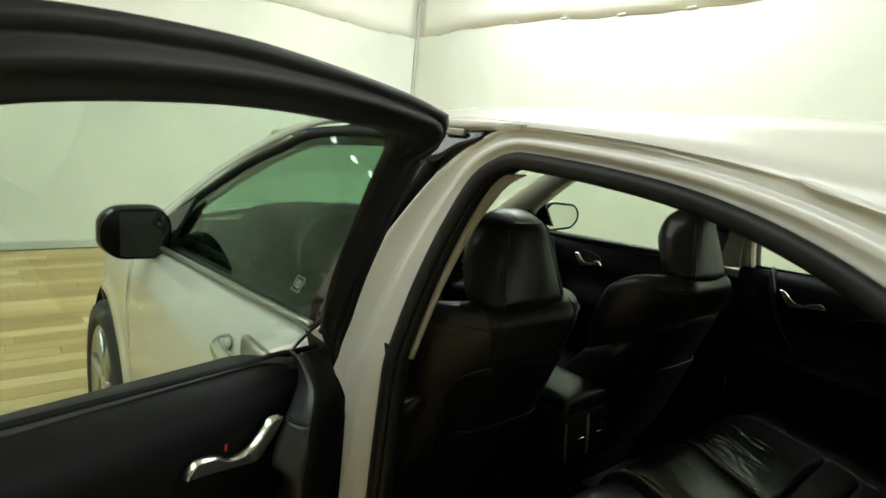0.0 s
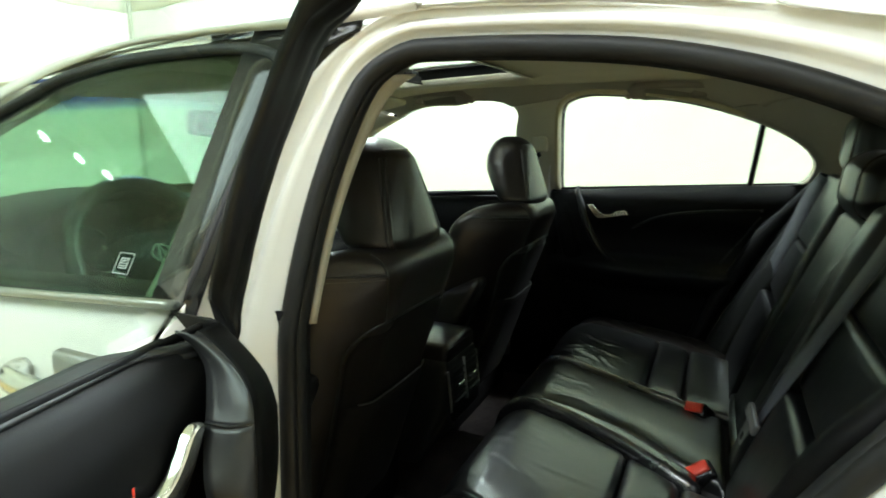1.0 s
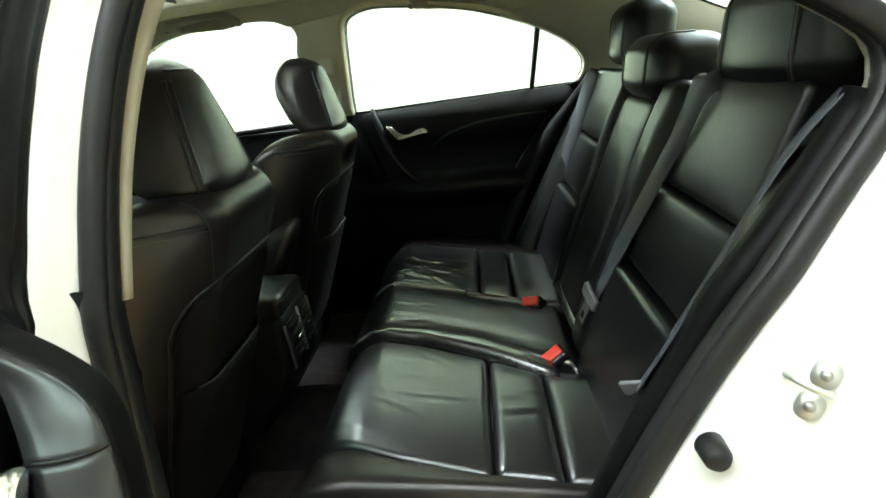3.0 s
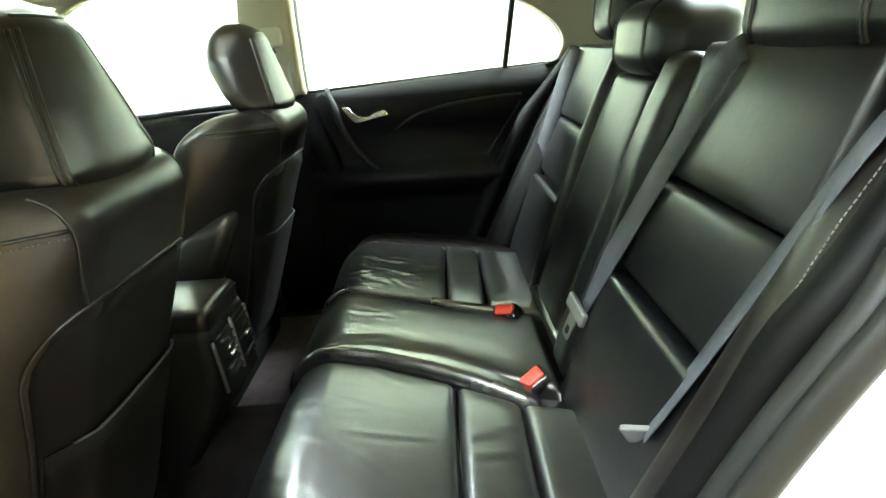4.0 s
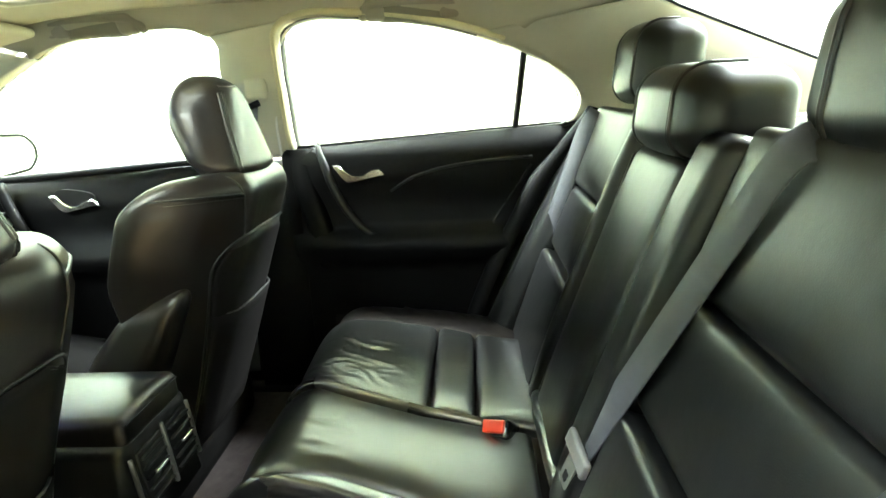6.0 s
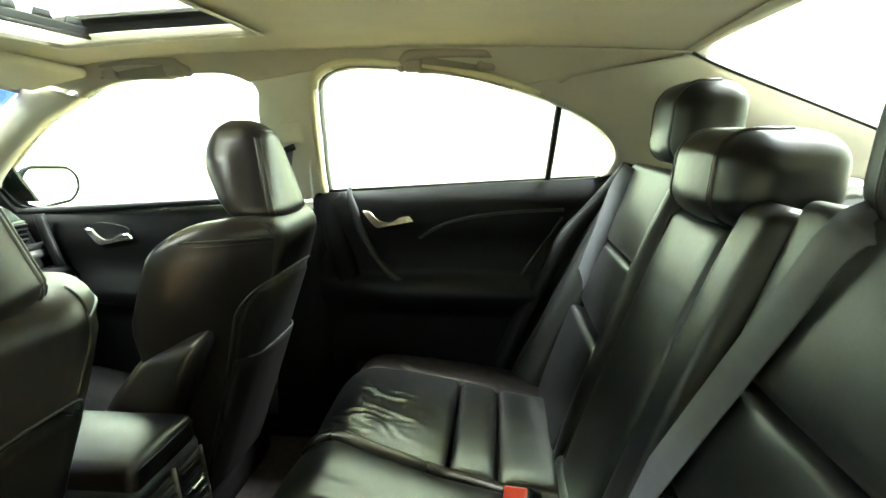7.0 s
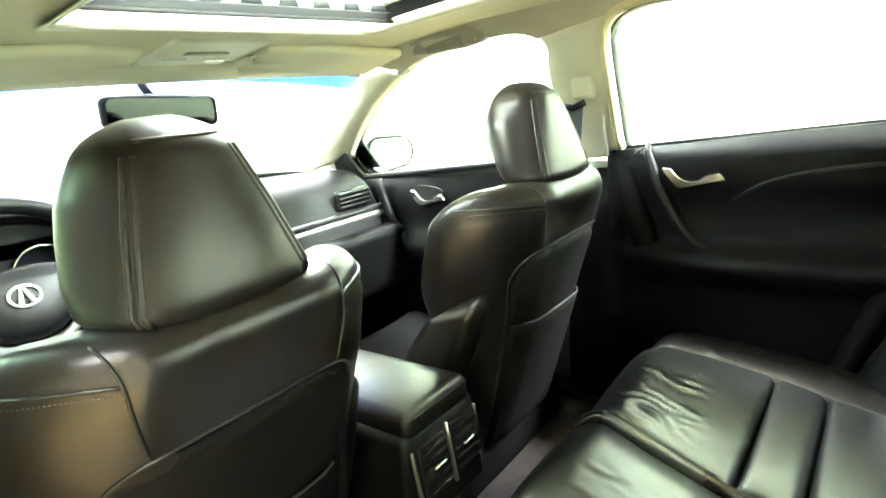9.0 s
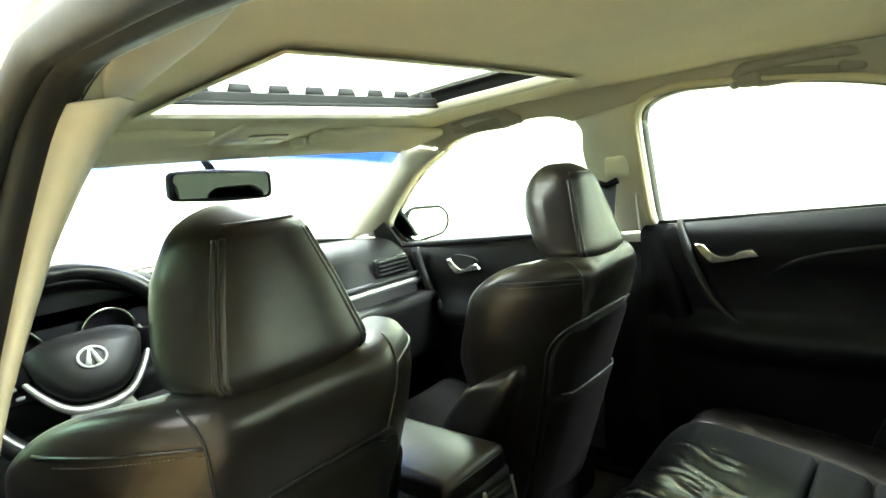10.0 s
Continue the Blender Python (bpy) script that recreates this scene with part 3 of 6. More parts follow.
    part("wheel_arch_liner", loft(liner), PLASTIC, car, thick=0.003)
    liner = [[(s * xx, -1.26 + 0.36 * math.cos(a), 0.32 + 0.36 * math.sin(a)) for a in np.linspace(-0.2, math.pi + 0.2, 22)] for xx in (0.60, 0.86)]
    part("wheel_arch_liner", loft(liner), PLASTIC, car, thick=0.003)

    # front door: skin, frame, pane, handle, mirror
    rows = []
    for y in np.linspace(0.118, 1.128, 28):
        rows.append([(s * skin(y, z), y, z) for z in np.concatenate([np.linspace(0.25, 0.85, 8), np.linspace(0.87, belt(y) - (0.030 if s > 0 else 0.012), 8)])])
    fdoor = part("front_door", loft(rows), PAINT, car, "closed white front door", thick=-0.003)
    outline = FRONT_PANE if s > 0 else DRIVER_PANE
    frame_o = offset2d(outline, 0.020)
    part("window_frame", loft([[(s * (pane_x(z) + 0.006), y, z) for y, z in outline], [(s * (pane_x(z) + 0.014), y, z) for y, z in offset2d(outline, 0.006)], [(s * (pane_x(z) + 0.014), y, z) for y, z in offset2d(outline, 0.017)], [(s * (pane_x(z) + 0.002), y, z) for y, z in frame_o],
                                [(s * (pane_x(z) - 0.02), y, z) for y, z in offset2d(outline, 0.018)], [(s * (pane_x(z) - 0.02), y, z) for y, z in offset2d(outline, 0.003)]], closed=True, loop=True), GLOSS_BLACK if s > 0 else RUBBER, fdoor, "black window frame")
    glass = part("pane", plate([(s * pane_x(z), y, z) for y, z in offset2d(outline, 0.004)], (s * 0.003, 0, 0.0017)), GLASS_DARK if s > 0 else GLASS_GREEN, fdoor, "green-tinted window pane", smooth=False)
    glass.visible_shadow = False
    dz = 0.017 if s < 0 else 0.0
    strip = [(s * (skin(y, belt(y) - 0.03) - 0.004 - 0.4 * dz), y, belt(y) - 0.019 + dz) for y in np.linspace(0.10, 1.06, 24)]
    part("belt_moulding", tube(strip, 0.0085, 8, flat=0.7), SILVER, fdoor, "bright window sill moulding")
    hy, hz = (0.205, 0.955) if s < 0 else (0.235, 0.93)
    hx = skin(hy, 0.90)
    part("handle_cup", rbox(0.02, 0.11, 0.06, 0.009, 3, 3, at=(s * (skin(hy, hz - 0.03) - 0.004), hy - 0.01, hz - 0.028)), SILVER, fdoor)
    grip = [(s * (skin(y, hz - 0.03) + o), y, hz - 0.03 + dz) for y, o, dz in ((hy + 0.100, 0.006, -0.002), (hy + 0.085, 0.030, 0.0), (hy + 0.035, 0.040, 0.001), (hy - 0.035, 0.042, 0.002), (hy - 0.080, 0.034, 0.003), (hy - 0.100, 0.006, 0.003))]
    part("door_handle", tube(spline(grip, 20), 0.013, 10, flat=1.25), CHROME, fdoor, "chrome door handle")
    # wing mirror
    mx, my, mz = (s * 0.912, 0.962, 1.010) if s < 0 else (0.955, 1.092, 1.020)
    mw, mh = (0.170, 0.140) if s < 0 else (0.245, 0.138)

    def shell(x, y, z):
        out = max(0.0, (s * x) / 0.085)
        return x, y * (1 - 0.35 * (abs(x) / 0.09) ** 2 * blend(y, 0.04)), z * (1 - 0.22 * out ** 2)

    mirror = part("wing_mirror", rbox(mw, 0.100, mh, 0.045, 5, 5, shell, (mx, my, mz)), GLOSS_BLACK if s < 0 else PAINT, car, "black wing mirror housing" if s < 0 else "white wing mirror housing")
    part("mirror_rim", lozenge(mw - 0.004, 0.016, mh - 0.006, 0.05, shell, (mx, my - 0.046, mz)), PLASTIC, mirror)
    part("mirror_glass", moved(lozenge(mw - 0.018, 0.006, mh - 0.020, 0.045, shell), pose(mx, my - 0.057, mz, 0, 0, -9 if s < 0 else 0)), MIRROR if s > 0 else MIRROR_DIM, mirror, "silvered mirror glass" if s > 0 else "mirror glass with a dark reflection in its tone", smooth=False)
    if s > 0:
        oval = lozenge(mw - 0.006, 0.002, mh - 0.008, 0.05, shell)[0]
        part("mirror_bezel", tube([(mx + a, my - 0.058, mz + c) for a, b, c in oval[:len(oval) // 2]], 0.0055, 6, True, up=(0, 1, 0)), PLASTIC, mirror, "thin black mirror bezel")
    part("mirror_arm", tube([(s * 0.80, my + 0.028, 0.965), (s * 0.84, my + 0.023, 0.963), (s * 0.90, my + 0.013, 0.968)], [0.03, 0.026, 0.03], 10, flat=0.7), PLASTIC, mirror)
    sail = [(s * (pane_x(z) + 0.012), y + (0.06 if s > 0 else 0.0), z) for y, z in ((1.035, 0.985), (1.045, 1.035), (0.93, 1.105), (0.915, 0.985))]
    part("mirror_sail", plate(sail, (s * 0.012, 0, 0)), GLOSS_BLACK, fdoor, smooth=False)
    # outer A-pillar and roof rail beside the front door
    n = 40
    edge_i = spline([(1.10, 0.985), (1.065, 1.05), (0.94, 1.16), (0.80, 1.24), (0.66, 1.297), (0.55, 1.328), (0.40, 1.350), (0.2, 1.353), (0.08, 1.350), (-0.02, 1.352), (-0.10, 1.357)], n)
    edge_o = [(1.36, 0.985, 0.77), (1.28, 1.02, 0.755), (1.1, 1.13, 0.70), (0.93, 1.225, 0.655), (0.78, 1.292, 0.625), (0.66, 1.330, 0.606), (0.45, 1.355, 0.602), (0.2, 1.366, 0.602), (0.06, 1.369, 0.602), (-0.02, 1.369, 0.602), (-0.11, 1.366, 0.602)]
    edge_o = spline(edge_o, n)
    part("roof_rail", loft([[(s * (pane_x(z) + 0.010), y, z) for y, z in edge_i], [(s * ((pane_x(b) + d[2]) / 2 + 0.014), (a + d[0]) / 2, (b + d[1]) / 2 + 0.004) for (a, b), d in zip(edge_i, edge_o)], [(s * d[2], d[0], d[1]) for d in edge_o]]), PAINT, car, "white roof rail and windscreen pillar", thick=-0.003)

# B-pillar cover of the closed gap, bonnet, boot and ends
for s in (1, -1):
    strip = [[(s * (pane_x(z) + 0.012), y, z) for z in np.linspace(1.0, 1.335, 8)] for y in (0.085, 0.125, 0.165)]
    part("pillar_cover", loft(strip), GLOSS_BLACK, car, "glossy black pillar cover", thick=-0.003)
    head = [[(s * (pane_x(z) + 0.006), y, z) for z in np.linspace(F(y, [-0.02, 0.03, 0.06, 0.165], [1.340, 1.322, 1.295, 1.25]), 1.357, 5)] for y in np.linspace(-0.02, 0.165, 8)]
    part("pillar_cover_head", loft(head), GLOSS_BLACK, car, "glossy black top of the pillar cover", thick=-0.003)
    part("cover_tip", rbox(0.008, 0.050, 0.012, 0.003, 2, 2, at=(s * (pane_x(1.346) + 0.012), 0.045, 1.346)), SILVER, car, "bright metal tip of the pillar cover")
# sticker on the driver's window
def on_pane(y, z, out=0.004):
    return (-(pane_x(z) + 0.003 + out), y, z)


mark = thing("window_sticker", "pale square sticker on the front window", "sticker", at=on_pane(0.245, 1.040))
for nm, w0, w1 in (("border", 0.0150, 0.0138), ("inner_square", 0.0075, 0.0058)):
    o = [(w0 * a, w0 * b) for a, b in ((-1, -1), (1, -1), (1, 1), (-1, 1))]
    i = [(w1 * a, w1 * b) for a, b in ((-1, -1), (1, -1), (1, 1), (-1, 1))]
    part(nm, loft([[on_pane(0.243 + a, 1.042 + b * 0.85) for a, b in o], [on_pane(0.243 + a, 1.042 + b * 0.85) for a, b in i]], closed=True), WHITE_MARK, mark, smooth=False, thick=0.0006)
for k in (-1, 0, 1):
    part("text_bar", loft([[on_pane(0.243 - 0.005, 1.042 + 0.003 * k + d) for d in (-0.0006, 0.0006)], [on_pane(0.243 + 0.005, 1.042 + 0.003 * k + d) for d in (-0.0006, 0.0006)]]), WHITE_MARK, mark, smooth=False, thick=0.0006)
rows = []
for y in np.linspace(1.24, 2.24, 20):
    ze = F(y, [1.13, 1.5, 1.9, 2.26], [0.985, 0.945, 0.87, 0.74])
    xe = skin(y, ze) - 0.003
    rows.append([(xe * u, y, ze + 0.075 * (1 - abs(u) ** 2.5)) for u in np.linspace(-1, 1, 19)])
part("bonnet", loft(rows), PAINT, car, "white bonnet", thick=-0.003)
rows = []
for y in np.linspace(-1.38, -2.24, 16):
    ze = F(y, [-2.3, -2.1, -1.7, -1.38], [0.87, 0.965, 0.985, 1.0])
    rows.append([(skin(y, ze) * u, y, ze + 0.03 * (1 - abs(u) ** 2.5)) for u in np.linspace(-1, 1, 15)])
part("boot_lid", loft(rows), PAINT, car, "white boot lid", thick=-0.003)
for nm, y0, bulge, zt in (("front_bumper", 2.24, 0.16, 0.76), ("rear_bumper", -2.26, -0.12, 0.90)):
    rows = []
    for z in np.linspace(0.2, zt, 10):
        k = 1 - 0.5 * abs((z - 0.5) / 0.4) ** 2
        rows.append([(skin(y0, z) * u, y0 + bulge * k * (1 - u * u), z) for u in np.linspace(-1, 1, 21)])
    part(nm, loft(rows), PAINT, car, "white bumper", thick=-0.003)


# wheels
def wheel(y, s):
    x = s * 0.80
    prof = [(-0.105, 0.23), (-0.11, 0.27), (-0.105, 0.305), (-0.085, 0.322), (0.0, 0.326), (0.085, 0.322), (0.105, 0.305), (0.11, 0.27), (0.10, 0.232), (0.08, 0.228)]
    ty = part("wheel", lathe([(h * s, r) for h, r in prof], 48, (x, y, 0.326)), TYRE, car, "black tyre on a silver alloy wheel")
    part("rim", lathe([(s * h, r) for h, r in ((-0.10, 0.225), (0.06, 0.215), (0.085, 0.222), (0.098, 0.232), (0.102, 0.226), (0.08, 0.205))], 48, (x, y, 0.326)), ALLOY, ty, "silver alloy rim")
    part("brake_disc", lathe([(s * 0.02, 0.05), (s * 0.02, 0.15), (s * 0.0, 0.15)], 32, (x, y, 0.326)), STEEL, ty)
    for k in range(7):
        a = k * math.tau / 7 + 0.2
        sp = [(x + s * 0.075, y + 0.03 * math.cos(a), 0.326 + 0.03 * math.sin(a)), (x + s * 0.088, y + 0.12 * math.cos(a), 0.326 + 0.12 * math.sin(a)), (x + s * 0.085, y + 0.218 * math.cos(a), 0.326 + 0.218 * math.sin(a))]
        part("spoke", tube(sp, [0.024, 0.019, 0.023], 8, up=(1, 0, 0), flat=0.8), ALLOY, ty)
    part("hub_cap", rbox(0.03, 0.09, 0.09, 0.014, 2, 3, at=(x + s * 0.085, y, 0.326)), ALLOY, ty)


for yy in (1.50, -1.26):
    for s in (1, -1):
        wheel(yy, s)

# windscreen with its blue band, and rear window
def screen_pt(u, v):
    """u across from -1 to 1, v from the scuttle up to the roof."""
    y, z = 1.345 - 0.585 * v, 0.972 + 0.335 * v
    hw = 0.755 - 0.145 * v
    return hw * u, y + 0.07 * (1 - u * u) * (1 - 0.5 * v), z + 0.055 * (1 - u * u)


g = part("windscreen", loft([[screen_pt(u, v) for u in np.linspace(-1, 1, 25)] for v in np.linspace(0.0, 0.77, 9)]), GLASS, car, "clear windscreen")
g.visible_shadow = False
for i, mat in enumerate(SHADE_BANDS):
    v0, v1 = 0.77 + 0.012 * i, 0.77 + 0.012 * (i + 1) if i < 6 else 1.0
    g = part("shade_band", loft([[screen_pt(u, v) for u in np.linspace(-1, 1, 25)] for v in np.linspace(v0, v1, 4)]), mat, car, "blue sun band of the windscreen")
    g.visible_shadow = False


def back_pt(u, v):
    y, z = -0.830 - 0.56 * v, 1.375 - 0.325 * v
    return (0.545 + 0.10 * v) * u + 0.025 * u ** 7, y - 0.03 * (1 - u * u), z + 0.03 * (1 - u * u) - 0.032 * u ** 8


g = part("rear_window", loft([[back_pt(u, v) for u in np.linspace(-1, 1, 21)] for v in np.linspace(0, 1, 9)]), GLASS, car, "curved rear window")
g.visible_shadow = False
for s in (1, -1):
    part("rear_pillar", loft([[(s * 0.60, -0.82, 1.272), (s * 0.66, -1.1, 1.14), (s * 0.70, -1.38, 1.0)], [(s * 0.572, -0.83, 1.334), (s * 0.625, -1.1, 1.178), (s * 0.668, -1.37, 1.018)]]), PAINT, car, thick=-0.003)
part("rear_header", loft([[(0.6 * u, -0.80, roof_z(0.6 * u, -0.80)) for u in np.linspace(-1, 1, 17)], [(0.56 * u, -0.83, 1.352 + 0.03 * (1 - u * u)) for u in np.linspace(-1, 1, 17)]]), PAINT, car, thick=-0.003)
part("scuttle", loft([[(0.78 * u, 1.20, 0.985 + 0.05 * (1 - abs(u) ** 2.5)) for u in np.linspace(-1, 1, 15)], [(0.77 * u, 1.42, 0.962 + 0.05 * (1 - u * u)) for u in np.linspace(-1, 1, 15)]]), PLASTIC, car, thick=-0.003)

# ---- rear doors ----
HINGE = Vector((-0.835, 0.108, 1.05))
SWING = Matrix.Translation(HINGE + Vector((-0.0016, 0.0093, -0.0136))) @ Matrix.Rotation(radians(-70.6), 4, "Z") @ Matrix.Rotation(radians(-1.56), 4, "X") @ Matrix.Rotation(radians(1.38), 4, "Y") @ Matrix.Translation(-HINGE)


def rear_edge(z):
    return F(z, [0.25, 0.40, 0.52, 0.68, 0.81, 0.91, 0.995, 1.06], [-0.36, -0.40, -0.44, -0.50, -0.57, -0.635, -0.705, -0.745])


def panel_x(y, z):
    """Half width of the inner trim of the rear door."""
    b = F(z, [0.28, 0.45, 0.62, 0.70, 0.735, 0.765, 0.785, 0.80, 0.86, 0.90, 0.935, 0.965, 0.99, 1.01, 1.03, 1.06], [0.725, 0.715, 0.705, 0.690, 0.655, 0.640, 0.655, 0.712, 0.722, 0.716, 0.700, 0.698, 0.702, 0.712, 0.735, 0.752])
    k = F(y, [-0.75, -0.45, -0.15, 0.0, 0.08], [1, 1, 1, 0.35, 0.0])
    flat = F(z, [0.28, 0.9, 1.0, 1.06], [0.715, 0.702, 0.708, 0.752])
    return flat + (b - flat) * k


FRAME_EDGE = spline([(0.100, 1.000), (0.086, 1.150), (0.054, 1.285), (0.034, 1.338), (0.006, 1.358), (-0.06, 1.367), (-0.10, 1.370), (-0.235, 1.359), (-0.365, 1.338), (-0.498, 1.299), (-0.605, 1.257), (-0.700, 1.200), (-0.742, 1.130), (-0.735, 1.080), (-0.69, 1.035), (-0.62, 1.030), (-0.30, 1.012), (0.04, 0.996)], 120, True)


LEVER_CUP = spline([(-0.062, 0.978), (-0.080, 0.992), (-0.120, 0.990), (-0.165, 0.980), (-0.176, 0.966), (-0.150, 0.954), (-0.110, 0.944), (-0.085, 0.946)], 32, True)
LEVER = spline([(-0.053, 0.9755), (-0.066, 0.955), (-0.080, 0.938), (-0.092, 0.930), (-0.110, 0.932), (-0.140, 0.938), (-0.170, 0.944), (-0.190, 0.9475), (-0.184, 0.958), (-0.176, 0.964), (-0.160, 0.962), (-0.146, 0.958), (-0.134, 0.950), (-0.115, 0.9475), (-0.100, 0.952), (-0.086, 0.963), (-0.074, 0.9755), (-0.064, 0.978)], 56, True)


def hooked_lever(s, x, dy=0.0, dz=0.0):
    """The release lever: a flat hook with a bevelled face."""
    inner = offset2d(LEVER, -0.0022)
    vs, fs = loft([[(s * (x - o), y + dy, z + dz) for y, z in ring] for ring, o in ((LEVER, 0.0), (LEVER, 0.0065), (inner, 0.010))], closed=True)
    return vs, list(fs) + [tuple(range(112, 168))]


# the open door shows its wide inner frame: a square front corner and a broad front post
OPEN_PANE = spline([(0.062, 1.030), (0.044, 1.065), (0.028, 1.10), (0.018, 1.15), (0.012, 1.20), (0.004, 1.25), (-0.006, 1.295), (-0.018, 1.332), (-0.036, 1.347), (-0.082, 1.352), (-0.195, 1.354), (-0.30, 1.349), (-0.415, 1.332), (-0.498, 1.300), (-0.595, 1.246), (-0.665, 1.186), (-0.692, 1.128), (-0.688, 1.088), (-0.665, 1.062), (-0.62, 1.056), (-0.30, 1.040), (0.02, 1.026)], 120, True)
OPEN_EDGE = spline([(0.056, 0.985), (0.058, 1.01), (0.072, 1.035), (0.084, 1.065), (0.084, 1.10), (0.086, 1.15), (0.091, 1.20), (0.089, 1.24), (0.082, 1.29), (0.068, 1.335), (0.052, 1.364), (0.038, 1.379), (0.010, 1.384), (-0.07, 1.393), (-0.19, 1.400), (-0.30, 1.401), (-0.42, 1.390), (-0.51, 1.358), (-0.615, 1.302), (-0.705, 1.225), (-0.745, 1.138), (-0.735, 1.080), (-0.69, 1.035), (-0.62, 1.030), (-0.30, 1.014), (-0.02, 1.004), (0.03, 0.992)], 120, True)


def rear_door(s, m, label):
    def put(geo):
        return moved(geo, m)

    rows = []
    for z in np.concatenate([np.linspace(0.26, 0.84, 9), np.linspace(0.86, 0.985, 7)]):
        y1 = rear_edge(z) + 0.012
        rows.append([(s * skin(y, z), y, z) for y in np.linspace(0.098, y1, 22)])
    y1 = rear_edge(1.03)
    rows.append([(s * skin(y, 0.985), y, belt(y) - 0.045) for y in np.linspace(0.098, y1, 22)])
    rows.append([(s * 0.80, y, belt(y) - 0.030) for y in np.linspace(0.098, y1, 22)])
    door = part("rear_door", put(loft(rows)), PAINT, car, label, thick=-0.003)
    # painted rim between skin and trim
    ring = [(0.096, z) for z in np.linspace(0.27, 0.965, 12)] + [(y, belt(y) - 0.045) for y in np.linspace(0.06, -0.70, 12)] + [(rear_edge(z) + 0.012, z) for z in np.linspace(1.0, 0.27, 14)] + [(y, 0.262) for y in np.linspace(-0.30, 0.05, 8)]
    ring = np.array(ring)
    part("door_edge", put(loft([[(s * (skin(y, min(z, 0.99)) - 0.002), y, z) for y, z in ring], [(s * 0.80, y, z) for y, z in offset2d(ring, 0.004)], [(s * 0.775, y, z) for y, z in offset2d(ring, -0.002)]], closed=True)), PAINT, door)
    # moulded inner trim
    rows = []
    for z in np.concatenate([np.linspace(0.285, 0.68, 9), np.linspace(0.70, 0.80, 9), np.linspace(0.82, 1.005, 12)]):
        rows.append([(s * panel_x(y, z), y, z) for y in np.linspace(F(z, [0.28, 0.8, 0.92, 0.957, 1.0, 1.01], [0.095, 0.088, 0.080, 0.078, 0.052, 0.040]) if s < 0 else 0.082, rear_edge(z) + 0.02, 40)])
    rows.append([(s * 0.735, y, belt(y) - 0.004) for y in np.linspace(0.082 if s > 0 else 0.020, -0.70, 40)])
    rows.append([(s * 0.775, y, belt(y) - 0.002) for y in np.linspace(0.082 if s > 0 else 0.020, -0.70, 40)])
    part("door_panel", put(loft(rows)), PLASTIC, door, "black moulded door trim", thick=0.003)
    sill = [(s * 0.758, y, belt(y) + 0.001) for y in np.linspace(0.07, -0.66, 20)]
    part("window_sill_strip", put(tube(sill, 0.006, 8)), PLASTIC, door)
    # curved pull grip, running into the armrest
    if s < 0:
        two_runs = lambda p: np.concatenate([spline(p[:5], 25), spline(p[4:], 25)[1:]])
        outer = two_runs(((0.722, -0.002, 1.040), (0.704, -0.010, 1.031), (0.672, -0.029, 1.016), (0.652, -0.047, 1.002), (0.644, -0.058, 0.982), (0.641, -0.061, 0.944), (0.642, -0.064, 0.910), (0.647, -0.060, 0.880), (0.662, -0.052, 0.820)))
        inner = two_runs(((0.738, -0.014, 1.042), (0.720, -0.016, 1.030), (0.705, -0.023, 1.013), (0.694, -0.042, 0.993), (0.686, -0.060, 0.980), (0.680, -0.076, 0.960), (0.670, -0.092, 0.932), (0.672, -0.068, 0.900), (0.682, -0.052, 0.820)))
        fore = two_runs(((0.735, 0.062, 1.030), (0.704, 0.040, 1.019), (0.682, 0.030, 1.004), (0.664, 0.020, 0.988), (0.659, 0.028, 0.958), (0.659, 0.028, 0.925), (0.660, 0.026, 0.890), (0.666, 0.022, 0.850), (0.682, 0.020, 0.800)))
        for nm, a, b in (("grip_cap", 0, 25), ("grip_cover", 24, 49)):
            rows = []
            for k in range(a, b):
                p, q = inner[k], outer[k]
                nudge = 0.0012 if nm == "grip_cover" and k == a else 0.0
                rows.append([(s * (p[0] + (q[0] - p[0]) * u - 0.006 * math.sin(u * math.pi) - (0.004 if 0 < u < 1 else 0)), p[1] + (q[1] - p[1]) * u - 0.007 * math.sin(u * math.pi), p[2] + (q[2] - p[2]) * u - nudge) for u in np.linspace(0, 1, 12)])
            part(nm, put(loft(rows)), GRIP_GREY, door, "smooth charcoal grip cover", thick=-0.003)
        part("grip_seam", put(tube([(s * (inner[24][0] + (outer[24][0] - inner[24][0]) * u - 0.006 * math.sin(u * math.pi)), inner[24][1] + (outer[24][1] - inner[24][1]) * u - 0.0065 * math.sin(u * math.pi), inner[24][2] + (outer[24][2] - inner[24][2]) * u - 0.0006) for u in np.linspace(0, 1, 10)], 0.0014, 6)), RUBBER, door, "dark joint in the grip cover")
        rows = [[(s * (q[0] + (d[0] - q[0]) * u - 0.008 * math.sin(u * math.pi)), q[1] + (d[1] - q[1]) * u, q[2] + (d[2] - q[2]) * u + 0.003 * math.sin(u * math.pi)) for u in np.linspace(0, 1, 8)] + [(s * (d[0] + 0.010), d[1] + 0.008, d[2] - 0.001), (s * (d[0] + 0.07), d[1] + 0.03, d[2] - 0.003)] for q, d in zip(outer, fore)]
        part("grip_side", put(loft(rows)), PLASTIC, door, "black moulded edge of the door trim", thick=-0.003)
    if s < 0:
        grip = spline([(-0.040, 0.87, 0.690), (-0.062, 0.852, 0.682), (-0.10, 0.825, 0.668), (-0.150, 0.782, 0.655), (-0.22, 0.768, 0.645), (-0.44, 0.766, 0.640)], 30)
    else:
        grip = spline([(-0.010, 1.032, 0.735), (-0.017, 1.012, 0.712), (-0.033, 0.976, 0.694), (-0.053, 0.918, 0.688), (-0.089, 0.849, 0.686), (-0.146, 0.792, 0.684), (-0.225, 0.772, 0.690)], 30)
